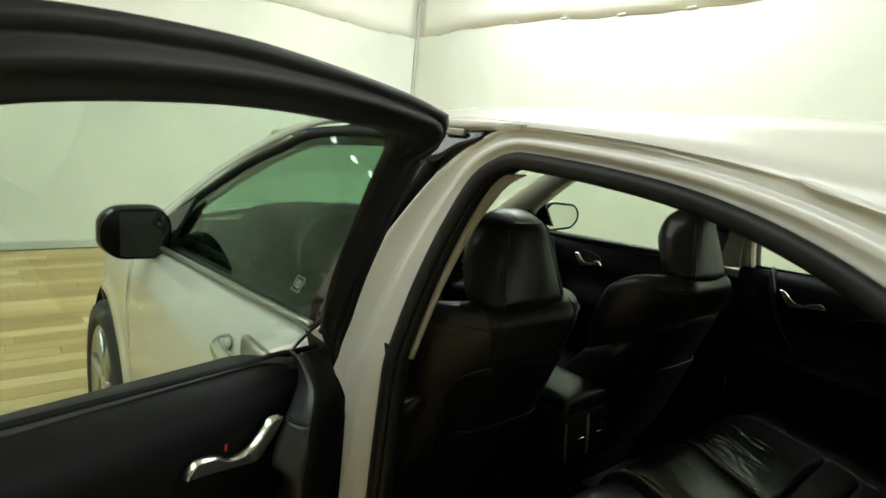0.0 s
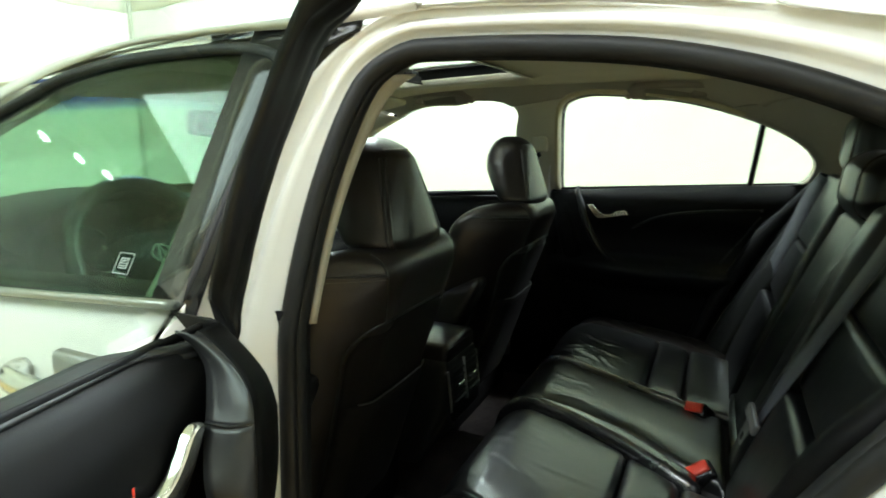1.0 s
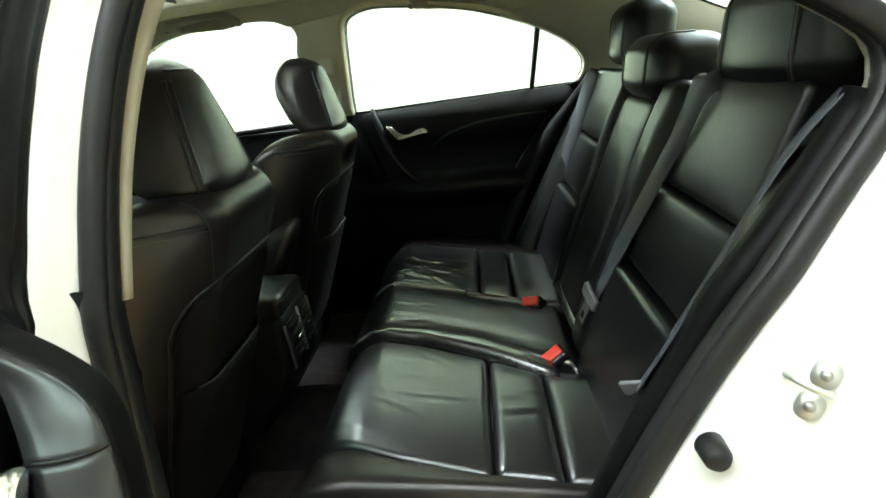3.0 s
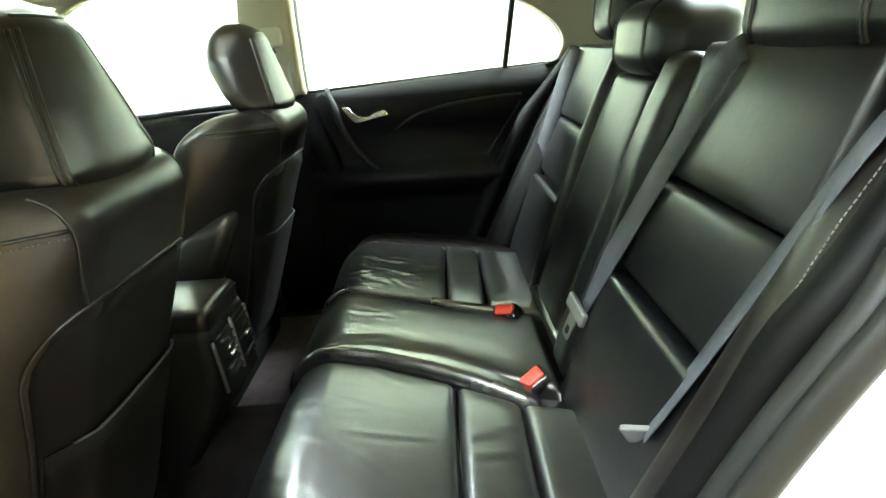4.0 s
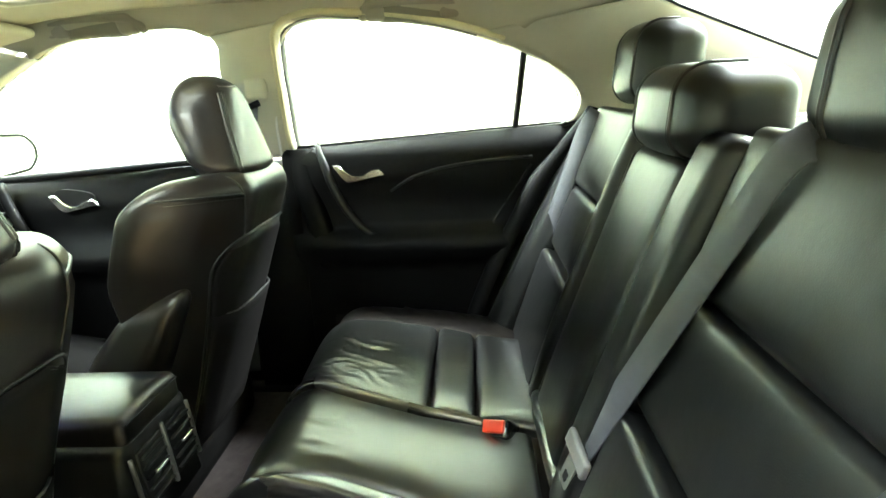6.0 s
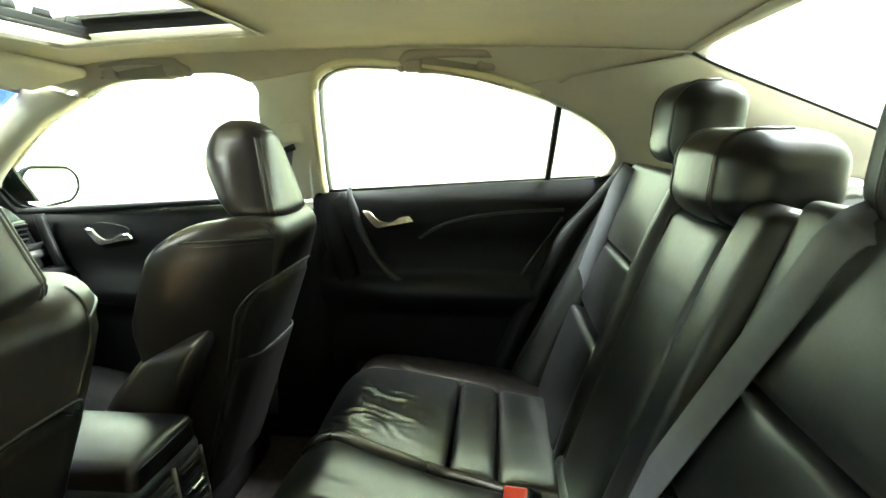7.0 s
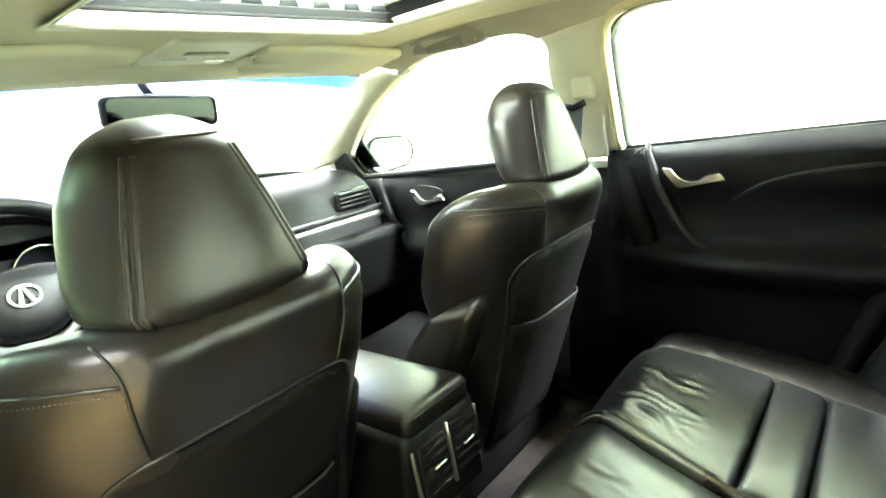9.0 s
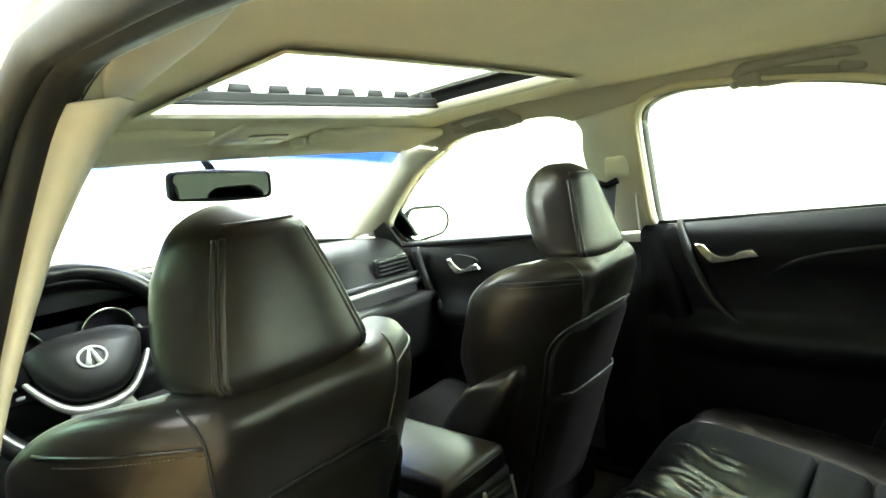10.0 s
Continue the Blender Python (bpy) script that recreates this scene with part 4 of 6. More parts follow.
    rr = [(0.006 + 0.0055 * math.sin(min(1, i / 8) * math.pi / 2)) * (1 - (0.55 * max(0.0, i / 29 - 0.55) / 0.45 if s > 0 else 0.0)) for i in range(30)]
    part("pull_grip", put(tube([(s * x, y, z) for y, z, x in grip], rr, 10, up=(1, 0, 0))), PLASTIC_GREY, door, "charcoal curved pull grip")
    if s > 0:
        wing = spline([(0.055, 1.02, 0.728), (0.050, 0.95, 0.712), (0.034, 0.88, 0.706), (0.012, 0.80, 0.705), (0.0, 0.70, 0.708)], 14)
        part("grip_cover", put(loft([[(s * (x + 0.002), y + 0.02, z) for y, z, x in wing], [(s * (x - 0.016), y, z) for y, z, x in wing], [(s * (x - 0.014), y - 0.035, z) for y, z, x in wing], [(s * (x + 0.004), y - 0.05, z) for y, z, x in wing]])), PLASTIC, door, thick=-0.002)
    # inner release: a flat dark plate as the shaded cup, and a hooked chrome lever
    part("handle_cup", put(plate([(s * (panel_x(y, z) - 0.0025), y, z) for y, z in LEVER_CUP], (s * 0.004, 0, 0))), RUBBER, door, "flat dark plate for the shade of the finger recess", smooth=False)
    part("release_lever", put(hooked_lever(s, 0.6985) if s > 0 else hooked_lever(s, 0.691, -0.013, 0.007)), CHROME, door, "satin chrome release lever", sharp=40)
    if s < 0:
        part("lock_mark", put(rbox(0.004, 0.005, 0.011, 0.0015, 1, 1, at=(s * 0.698, -0.142, 0.964))), RED, door, "small dark red lock mark")
    crease = spline([(-0.200, 0.902), (-0.235, 0.925), (-0.276, 0.944), (-0.351, 0.962), (-0.455, 0.974), (-0.575, 0.980)], 30)
    part("trim_crease", put(tube([(s * (panel_x(y, z) - 0.001), y, z) for y, z in crease], 0.0055, 8, up=(1, 0, 0), flat=0.7)), PLASTIC_GREY, door)
    # insert edge in paler plastic, which carries the bright streak along it
    welt = spline([(-0.572, 0.962), (-0.552, 0.930), (-0.514, 0.870), (-0.470, 0.805)], 20)
    part("insert_edge", put(tube([(s * (panel_x(y, z) - 0.001), y, z) for y, z in welt], 0.0045, 8, up=(1, 0, 0), flat=0.7)), PLASTIC_GREY, door, "raised edge of the trim insert, paler as a highlight")
    part("speaker_grille", put(rbox(0.012, 0.17, 0.15, 0.006, 4, 3, at=(s * 0.712, -0.10, 0.52))), PLASTIC_GREY, door)
    # window frame, pane, quarter pane and bar
    edge, hole = (FRAME_EDGE, REAR_PANE) if s > 0 else (OPEN_EDGE, OPEN_PANE)

    def ring(f, dx):
        pts = []
        for y, z in hole + (edge - hole) * f:
            # the front post of the open door is shallow and stands steeper than the glass
            w = min(1, max(0, (y + 0.05) / 0.05)) * min(1, max(0, (1.345 - z) / 0.03)) if s < 0 else 0.0
            lean = F(z, [1.0, 1.02, 1.04, 1.06, 1.1, 1.15, 1.2, 1.28, 1.34], [0.062, 0.054, 0.038, 0.028, 0.024, 0.012, 0.002, -0.006, -0.008])
            lean += f * F(z, [1.06, 1.10, 1.15, 1.22], [0.020, 0.010, 0.006, 0.0])
            pts.append((s * (pane_x(z) + dx * (1 - w) + w * (0.25 * dx - lean)), y, z))
        return pts

    fr = [ring(0.0, 0.004), ring(0.15, 0.012), ring(0.9, 0.014), ring(1.0, 0.004), ring(0.97, -0.018), ring(0.80, -0.026), ring(0.74, -0.022), ring(0.66, -0.024), ring(0.55, -0.040), ring(0.40, -0.043), ring(0.32, -0.034), ring(0.24, -0.030), ring(0.12, -0.034), ring(0.03, -0.030), ring(0.0, -0.016)]
    part("window_frame", put(loft(fr, closed=True, loop=True)), RUBBER, door, "black rubber-lined window frame")
    gl = part("pane", put(plate([(s * pane_x(z), y, z) for y, z in offset2d(hole, 0.004)], (s * 0.003, 0, 0.0017))), GLASS_DARK, door, "green-tinted window pane", smooth=False)
    gl.visible_shadow = False
    bar = [(s * (pane_x(z) - 0.012), y, z) for y, z in ((-0.536, 1.05), (-0.545, 1.16), (-0.552, 1.25))]
    part("pane_divider", put(tube(bar, 0.0085, 8, up=(1, 0, 0), flat=1.2)), RUBBER, door, "black upright bar between panes")
    grip2 = [(s * (skin(y, 0.93) + o), y, 0.93) for y, o in ((-0.36, 0.004), (-0.375, 0.03), (-0.45, 0.036), (-0.525, 0.03), (-0.54, 0.004))]
    part("door_handle", put(tube(spline(grip2, 16), 0.013, 10, flat=1.2)), CHROME, door, "chrome door handle")
    return door


rear_door(1, Matrix.Identity(4), "closed white rear door with black inner trim")
rear_door(-1, SWING, "wide open white rear door with black inner trim")

# ---- inner trim of the cabin ----
def head_z(x, y):
    mid = F(y, [-0.83, -0.6, -0.3, 0.0, 0.45, 0.72], [1.346, 1.364, 1.372, 1.368, 1.347, 1.324])
    rim = F(y, [-0.83, -0.5, -0.2, 0.3, 0.5, 0.72], [1.328, 1.348, 1.357, 1.356, 1.343, 1.312])
    return mid + (rim - mid) * (abs(x) / 0.53) ** 2.5


xs = sorted(set([round(-0.53 + 0.053 * i, 4) for i in range(21)] + [-SUN_X, SUN_X]))
ys = sorted(set([round(-0.80 + 0.05 * i, 4) for i in range(31)] + [SUN_Y0, SUN_Y1]))
part("headliner", sheet_with_hole(xs, ys, SUN_X, SUN_Y0, SUN_Y1, head_z), HEADLINER, car, "beige fabric headliner round a sunroof", thick=0.004)
part("rear_header_trim", loft([[(0.53 * u, -0.785, head_z(0.53 * u, -0.785) - 0.003) for u in np.linspace(-1, 1, 19)], [(0.53 * u, -0.815 - 0.02 * (1 - u * u), head_z(0.53 * u, -0.82) + 0.002) for u in np.linspace(-1, 1, 19)], [(0.535 * u, -0.838 - 0.03 * (1 - u * u), 1.358 + 0.03 * (1 - u * u)) for u in np.linspace(-1, 1, 19)]]), HEADLINER, car, "beige lining edge over the rear window", thick=0.002)
# lining of the sunroof opening, bevelled at its front edge
rim = [(-SUN_X, SUN_Y0), (SUN_X, SUN_Y0), (SUN_X, SUN_Y1), (-SUN_X, SUN_Y1)]
rim = np.array([(a[0] + (b[0] - a[0]) * k / 12, a[1] + (b[1] - a[1]) * k / 12) for a, b in zip(rim, rim[1:] + rim[:1]) for k in range(12)])
def rim_ring(side, fore, zf):
    """The outline of the opening moved outwards: by side at the sides and the rear, by fore at the front edge."""
    f = lambda y: blend(y - SUN_Y1 + 0.02, 0.025)
    return [(x + side * np.sign(x) * (abs(x) > SUN_X - 0.03), y + (fore * f(y) - side * (y < SUN_Y0 + 0.03) * (1 - f(y))), zf(x, y)) for x, y in rim]


part("sunroof_lining", loft([rim_ring(0.010, 0.016, lambda x, y: head_z(x, y) - 0.004), rim_ring(0.0, 0.002, lambda x, y: head_z(x, y) - 0.003), rim_ring(-0.006, 0.006, lambda x, y: head_z(x, y) + 0.006), rim_ring(-0.008, 0.014, lambda x, y: head_z(x, y) + 0.012), rim_ring(-0.010, 0.026, lambda x, y: head_z(x, y) + 0.016 + 0.018 * (y > SUN_Y1 - 0.02))], closed=True), BEIGE, car, "beige bevelled edge of the sunroof opening", thick=0.002)
part("sunroof_frame", loft([rim_ring(-0.006, 0.024, lambda x, y: head_z(x, y) + 0.014 + 0.016 * (y > SUN_Y1 - 0.02)), rim_ring(0.004, 0.100, lambda x, y: roof_z(x, y) - 0.012), rim_ring(-0.010, 0.112, lambda x, y: roof_z(x, y + 0.1 * (y > 0.4)) - 0.012)], closed=True), RUBBER, car, "dark frame of the sunroof", thick=0.002)
part("sunshade_edge", rbox(2 * SUN_X - 0.03, 0.016, 0.010, 0.004, 8, 2, lambda x, y, z: (x, y, z + head_z(x, SUN_Y0) + 0.006), at=(0, SUN_Y0 + 0.012, 0)), TAUPE, car, "taupe edge of the drawn-back sunshade")
teeth = []
DEF_Y, DEF_Z = 0.374, 1.368
for k in range(8):
    x0 = -0.260 + k * 0.076
    teeth.append(rbox(0.040, 0.004, 0.014, 0.0015, 1, 1, lambda x, y, z: (x * (1 - 20 * z), y, z), at=(x0, DEF_Y, DEF_Z + 0.0155)))
part("wind_deflector", join(rbox(0.610, 0.010, 0.018, 0.003, 8, 2, at=(0, DEF_Y, DEF_Z)), *teeth), PLASTIC_GREY, car, "charcoal toothed wind deflector")
# thin black bar drawn as the shadow line below the deflector
part("deflector_shadow_gap", rbox(0.615, 0.006, 0.007, 0.002, 8, 2, at=(0, DEF_Y - 0.003, DEF_Z - 0.010)), RUBBER, car, "dark bar for the shadow under the deflector")


def lip_in(z):
    """How far the driver's pillar trim stands inside the flange."""
    return F(z, [0.95, 1.08, 1.19, 1.24, 1.285], [0.010, 0.015, 0.024, 0.034, 0.046])


def nearest(curve, p):
    return int(np.argmin(np.hypot(curve[:, 0] - p[0], curve[:, 1] - p[1])))


def stretch(curve, a, b, n):
    i, j = nearest(curve, a), nearest(curve, b)
    idx = list(range(i, j + 1)) if i <= j else list(range(i, len(curve))) + list(range(0, j + 1))
    return spline([curve[k] for k in idx], n)


for s in (1, -1):
    front = offset2d(FRONT_PANE, -0.003)
    rear = offset2d(REAR_PANE, 0.002) if s > 0 else offset2d(OPENING, -0.017)
    fx = lambda z: pane_x(z) - 0.050
    rx = (lambda z: pane_x(z) - 0.050) if s > 0 else (lambda z: flange(z) - 0.032)
    # windscreen pillar
    a = stretch(front, (0.62, 1.27), (1.03, 1.04), 22)[::-1]
    o = [screen_pt(0.985, v) for v in np.linspace(-0.02, 1.0, 22)]
    part("windscreen_pillar_trim", loft([[(s * (fx(z) + 0.03), y, z) for y, z in a], [(s * fx(z), y + 0.004, z + 0.004) for y, z in a], [(s * ((fx(z) + q[0]) / 2 - 0.02), (y + q[1]) / 2, (z + q[2]) / 2) for (y, z), q in zip(a, o)], [(s * (q[0] - 0.012), q[1] - 0.014, q[2] - 0.006) for q in o], [(s * q[0], q[1], q[2]) for q in o]]), BEIGE, car, "beige windscreen pillar trim", thick=0.002)
    # side of the roof above the doors
    n = 40
    a1 = stretch(front, (0.175, 1.30), (0.62, 1.275), 16)[::-1]
    a2 = stretch(rear, (-0.02, 1.31), (-0.52, 1.25), 24)
    inner = [(fx(z), y, z) for y, z in a1] + [(rx(z), y, z) for y, z in a2]
    yo = np.linspace(0.77, -0.80, n)
    outer = [(0.535 - 0.035 * max(0.0, -y - 0.3) / 0.5, y, head_z(0.53, y) - 0.002) for y in yo]
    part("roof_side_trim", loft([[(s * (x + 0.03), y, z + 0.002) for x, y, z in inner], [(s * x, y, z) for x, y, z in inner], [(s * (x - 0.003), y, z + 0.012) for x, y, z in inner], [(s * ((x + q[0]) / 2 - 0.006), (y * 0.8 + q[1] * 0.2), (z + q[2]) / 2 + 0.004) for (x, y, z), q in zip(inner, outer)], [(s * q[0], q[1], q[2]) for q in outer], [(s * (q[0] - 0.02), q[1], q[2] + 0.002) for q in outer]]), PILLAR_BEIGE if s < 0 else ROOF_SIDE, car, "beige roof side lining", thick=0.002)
    # rear pillar
    end = (-0.665, 1.052) if s > 0 else (-0.640, 0.97)
    a = stretch(rear, (-0.44, 1.272), end, 26)
    o = spline([(0.500, -0.790, 1.332), (0.522, -0.865, 1.301), (0.515, -0.99, 1.248), (0.45, -1.16, 1.162), (0.41, -1.30, 1.085)], 26)
    part("rear_pillar_trim", loft([[(s * (rx(z) + 0.03), y, z) for y, z in a], [(s * rx(z), y, z) for y, z in a], [(s * (rx(z) - 0.008), y - 0.02, z + 0.006) for y, z in a], [(s * ((rx(z) + q[0]) / 2 - 0.005), (y + q[1]) / 2, (z + q[2]) / 2) for (y, z), q in zip(a, o)], [(s * (q[0] - 0.01), q[1] + 0.01, q[2] - 0.01) for q in o], [(s * q[0], q[1], q[2]) for q in o], [(s * (q[0] + 0.01), q[1] - 0.02, q[2] + 0.012) for q in o]]), PILLAR_BEIGE, car, "beige rear pillar trim, toned down as in dim light", thick=0.002)
    part("rear_window_edge", tube([(s * (q[0] - 0.004), q[1] - 0.004, q[2] + 0.002) for q in o], 0.0032, 6), RUBBER, car, "thin dark edge of the rear glass")
    # door pillar between the side windows
    z_lo = 0.96
    slim = lambda z: F(z, [1.0, 1.15, 1.25, 1.31], [0.034, 0.034, 0.024, 0.010]) if s < 0 else 0.0
    r = stretch(rear, (0.03, z_lo + 0.03) if s < 0 else (0.055, 1.01), (-0.03, 1.318), 22)
    f = stretch(front, (0.215, 1.0), (0.180, 1.306), 22)
    part("door_pillar_trim", loft([[(s * (rx(z) + 0.03), y, z) for y, z in r], [(s * rx(z), y, z) for y, z in r], [(s * (rx(z) - 0.006), y + 0.010, z) for y, z in r], [(s * (rx(z) * 0.5 + fx(w) * 0.5 - 0.012 + slim(z)), (y + v) / 2, (z + w) / 2) for (y, z), (v, w) in zip(r, f)], [(s * (fx(z) - 0.004 + slim(z)), y - 0.008, z) for y, z in f], [(s * (fx(z) + 0.03), y, z) for y, z in f]]), BEIGE, car, "beige door pillar trim", thick=0.002)
    if s < 0:
        rim_in = stretch(offset2d(OPENING, -0.020), (0.05, 0.955), (-0.035, 1.312), 24)
        rim_out = stretch(offset2d(OPENING, -0.0265), (0.03, 0.955), (-0.055, 1.300), 24)
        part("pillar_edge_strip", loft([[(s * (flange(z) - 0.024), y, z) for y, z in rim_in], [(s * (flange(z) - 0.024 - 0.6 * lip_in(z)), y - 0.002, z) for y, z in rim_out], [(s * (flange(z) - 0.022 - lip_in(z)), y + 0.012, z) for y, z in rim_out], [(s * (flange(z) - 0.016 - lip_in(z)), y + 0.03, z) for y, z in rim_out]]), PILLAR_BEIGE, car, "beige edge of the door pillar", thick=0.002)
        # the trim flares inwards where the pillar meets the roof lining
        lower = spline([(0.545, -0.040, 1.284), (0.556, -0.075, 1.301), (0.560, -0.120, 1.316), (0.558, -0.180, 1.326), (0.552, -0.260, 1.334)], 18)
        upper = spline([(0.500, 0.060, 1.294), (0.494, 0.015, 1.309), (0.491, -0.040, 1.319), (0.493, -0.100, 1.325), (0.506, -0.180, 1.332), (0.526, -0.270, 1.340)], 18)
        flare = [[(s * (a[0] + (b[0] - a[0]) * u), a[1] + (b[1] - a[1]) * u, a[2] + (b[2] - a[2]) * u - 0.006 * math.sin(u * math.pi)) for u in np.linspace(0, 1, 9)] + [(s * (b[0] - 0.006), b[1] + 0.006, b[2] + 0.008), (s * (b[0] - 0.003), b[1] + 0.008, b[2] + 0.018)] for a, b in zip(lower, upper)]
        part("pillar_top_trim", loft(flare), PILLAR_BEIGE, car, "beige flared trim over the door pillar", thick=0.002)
    lowp = [[(s * x, y, z) for z, x in ((0.98, 0.705), (0.8, 0.70), (0.5, 0.70), (0.34, 0.70))] for y in (0.045, 0.12, 0.21)]
    part("lower_pillar_trim", loft(lowp), PLASTIC, car, "black lower pillar trim", thick=0.003)
    if s > 0:
        seal = stretch(offset2d(REAR_PANE, 0.011), (0.07, 1.02), (-0.50, 1.27), 40)
        part("door_seal", tube([(pane_x(z) - 0.054, y, z) for y, z in seal], 0.007, 8, up=(1, 0, 0)), BEIGE_SEAL, car, "beige cloth door seal")
# header over the windscreen
hd = []
for u in np.linspace(-1, 1, 25):
    q = screen_pt(u * 1.01, 1.0)
    hd.append([(0.53 * u, 0.70, head_z(0.53 * u, 0.70)), (0.56 * u, 0.76, 1.312 - 0.004 * u * u), (q[0] * 1.0, 0.80, 1.298 - 0.008 * u * u), (screen_pt(u, 0.93)[0], screen_pt(u, 0.93)[1] - 0.006, screen_pt(u, 0.93)[2] - 0.004), (q[0], q[1] + 0.02, q[2])])
part("windscreen_header", loft(hd), HEADLINER, car, "beige lining over the windscreen", thick=0.002)
# parcel shelf, floor and closing panels
part("parcel_shelf", rbox(1.22, 0.60, 0.03, 0.012, 6, 2, lambda x, y, z: (x * (1 - 0.05 * y), y, z - 0.03 * y), at=(0, -1.06, 1.028)), PLASTIC, car, "black parcel shelf under the rear window")
part("cabin_floor", loft([[(x, y, 0.315 + 0.10 * math.exp(-(x / 0.13) ** 4)) for x in np.linspace(-0.74, 0.74, 41)] for y in np.linspace(-0.55, 1.3, 14)]), CARPET, car, "dark carpeted floor with a centre tunnel", thick=-0.01)
for s in (1, -1):
    part("sill_trim", rbox(0.10, 1.50, 0.13, 0.02, 2, 3, at=(s * 0.745, 0.30, 0.280)), PLASTIC, car, "black plastic sill trim")
part("bulkhead", rbox(1.50, 0.03, 0.75, 0.01, 2, 2, at=(0, 1.30, 0.60)), PLASTIC, car)
part("seat_bulkhead", rbox(1.40, 0.03, 0.75, 0.01, 2, 2, lambda x, y, z: (x, y - 0.35 * z, z), at=(0, -0.72, 0.68)), PLASTIC, car)

# ---- front seats ----
def stitches(path, parent, step=0.006, r=0.0008, out=(0, -0.002, 0)):
    """A row of single thread stitches along a path, joined in one mesh."""
    P = spline(path, max(4, int(sum(math.dist(a, b) for a, b in zip(path, path[1:])) / step) * 2))
    o = Vector(out)
    bits = [tube([Vector(P[i]) + o, Vector(P[i + 1]) + o], r, 4) for i in range(0, len(P) - 1, 2)]
    part("stitching", join(*bits), STITCH, parent)


def front_seat(cx, cy, label):
    seat = thing("front_seat", label, "car seat", "front seats", at=(cx, cy + 0.30, 0.33))
    tilt = math.tan(radians(19))

    def back_fn(x, y, z):
        # z runs from -0.31 to 0.31
        side = abs(x) / 0.24
        w = blend(y, 0.07)
        waist = blend(0.10 - z, 0.09)
        wide = 1.02 - 0.025 * max(0.0, (z - 0.15) / 0.16) ** 2.2 - waist * (0.10 - 0.03 * w)
        # the wings sweep forward beside the middle panel
        sweep = (0.085 if cx < 0 and x > 0 else 0.135) * max(0.0, (abs(x) - 0.100) / 0.140) ** 1.25 * F(z, [-0.31, -0.10, 0.12, 0.31], [0.30, 0.45, 0.85, 1.0])
        y2 = y + (0.045 + 0.045 * blend(z - 0.08, 0.06)) * side ** 3 * w + sweep * (1 - w)
        crease = 0.005 * math.exp(-((z - 0.262) / 0.010) ** 2) * (1 - w) * blend(side - 0.53, 0.06)
        return cx + x * wide, cy + 0.155 + y2 + crease - tilt * (z - 0.02), 0.715 + z - 0.008 * side ** 3 * max(0.0, z / 0.31)

    def on_back(x, z, out=0.0):
        """A point on the rear face."""
        dx, dz = max(0.0, abs(x) - 0.175), max(0.0, abs(z) - 0.245)
        return back_fn(x, -0.0075 - math.sqrt(max(0.0, 0.065 ** 2 - dx * dx - dz * dz)) - out, z)

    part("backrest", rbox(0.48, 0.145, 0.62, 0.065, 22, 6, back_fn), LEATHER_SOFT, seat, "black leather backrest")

    def outline(w, z0, z1, r, n=10):
        """Half-open outline with rounded upper corners, from the lower left round to the lower right."""
        pts = [(-w, z0 + (z1 - r - z0) * i / n) for i in range(n)]
        pts += [(-w + r - r * math.cos(a), z1 - r + r * math.sin(a)) for a in np.linspace(0, math.pi / 2, 9)]
        pts += [(x, z1) for x in np.linspace(-w + r, w - r, n + 2)[1:-1]]
        pts += [(w - r + r * math.sin(a), z1 - r + r * math.cos(a)) for a in np.linspace(0, math.pi / 2, 9)]
        return pts + [(w, z1 - r - (z1 - r - z0) * (i + 1) / n) for i in range(n)]

    # rear panel, sunk inside its piping, its colour darkened as in shade
    rim = outline(0.160, -0.30, 0.188, 0.070)
    part("panel_piping", tube([on_back(x, z, 0.0008) for x, z in rim], 0.0022, 6), PIPING, seat)
    cols = np.linspace(-1, 1, 25)
    shell = []
    for v in np.linspace(0, 1, 22):
        z = -0.30 + 0.484 * v
        w = 0.156 - (0.070 - math.sqrt(max(0.0, 0.070 ** 2 - (z - 0.114) ** 2)) if z > 0.114 else 0.0)
        shell.append([on_back(w * u, z, 0.0030) for u in cols])
    part("rear_panel", loft(shell), SEAT_FABRIC, seat, "fabric backrest panel, shade in its dark tone", thick=-0.003)
    pocket = [[on_back(0.153 * u, -0.29 + 0.320 * v - 0.006 * (1 - u * u) * v, 0.0045 + 0.006 * (1 - abs(u) ** 5) * (0.4 + 0.6 * v)) for u in np.linspace(-1, 1, 25)] for v in np.linspace(0, 1, 12)]
    part("map_pocket", loft(pocket), SEAT_FABRIC, seat, "black map pocket", thick=0.002)
    part("pocket_piping", tube(pocket[-1][2:-2], 0.0022, 6), PIPING_PALE, seat, "paler pocket edge")
    for k in (-1, 1):
        yoke = spline([on_back(k * a, b, 0.0008) for a, b in ((0.130, 0.305), (0.126, 0.292), (0.122, 0.271), (0.120, 0.248), (0.116, 0.221), (0.110, 0.190))], 22)
        part("yoke_seam", tube(yoke, 0.0020, 6), PIPING, seat)
        wing = [on_back(k * (0.122 + 0.103 * u), 0.270 + 0.012 * u, 0.0004) for u in np.linspace(0, 1, 14)]
        part("shoulder_seam", tube(wing, 0.0022, 6), PIPING, seat)
        stitches([on_back(k * (0.124 + 0.092 * u), 0.263 + 0.009 * u, -0.0006) for u in np.linspace(0, 1, 10)], seat, 0.004, 0.0005)
        # front bolster
        def bol(x, y, z):
            t = max(0.0, z / 0.21)
            x, y = x * (1 - 0.25 * t * t), y * (1 - 0.25 * t * t)
            return cx + k * 0.212 + x - k * 0.020 * t, cy + 0.275 + y - 0.03 * t - tilt * z + 0.02 * (z / 0.2) ** 2 - 0.03 * max(0.0, z / 0.21) ** 3, 0.615 + z - 0.25 * (y + 0.075) * max(0.0, z / 0.21)
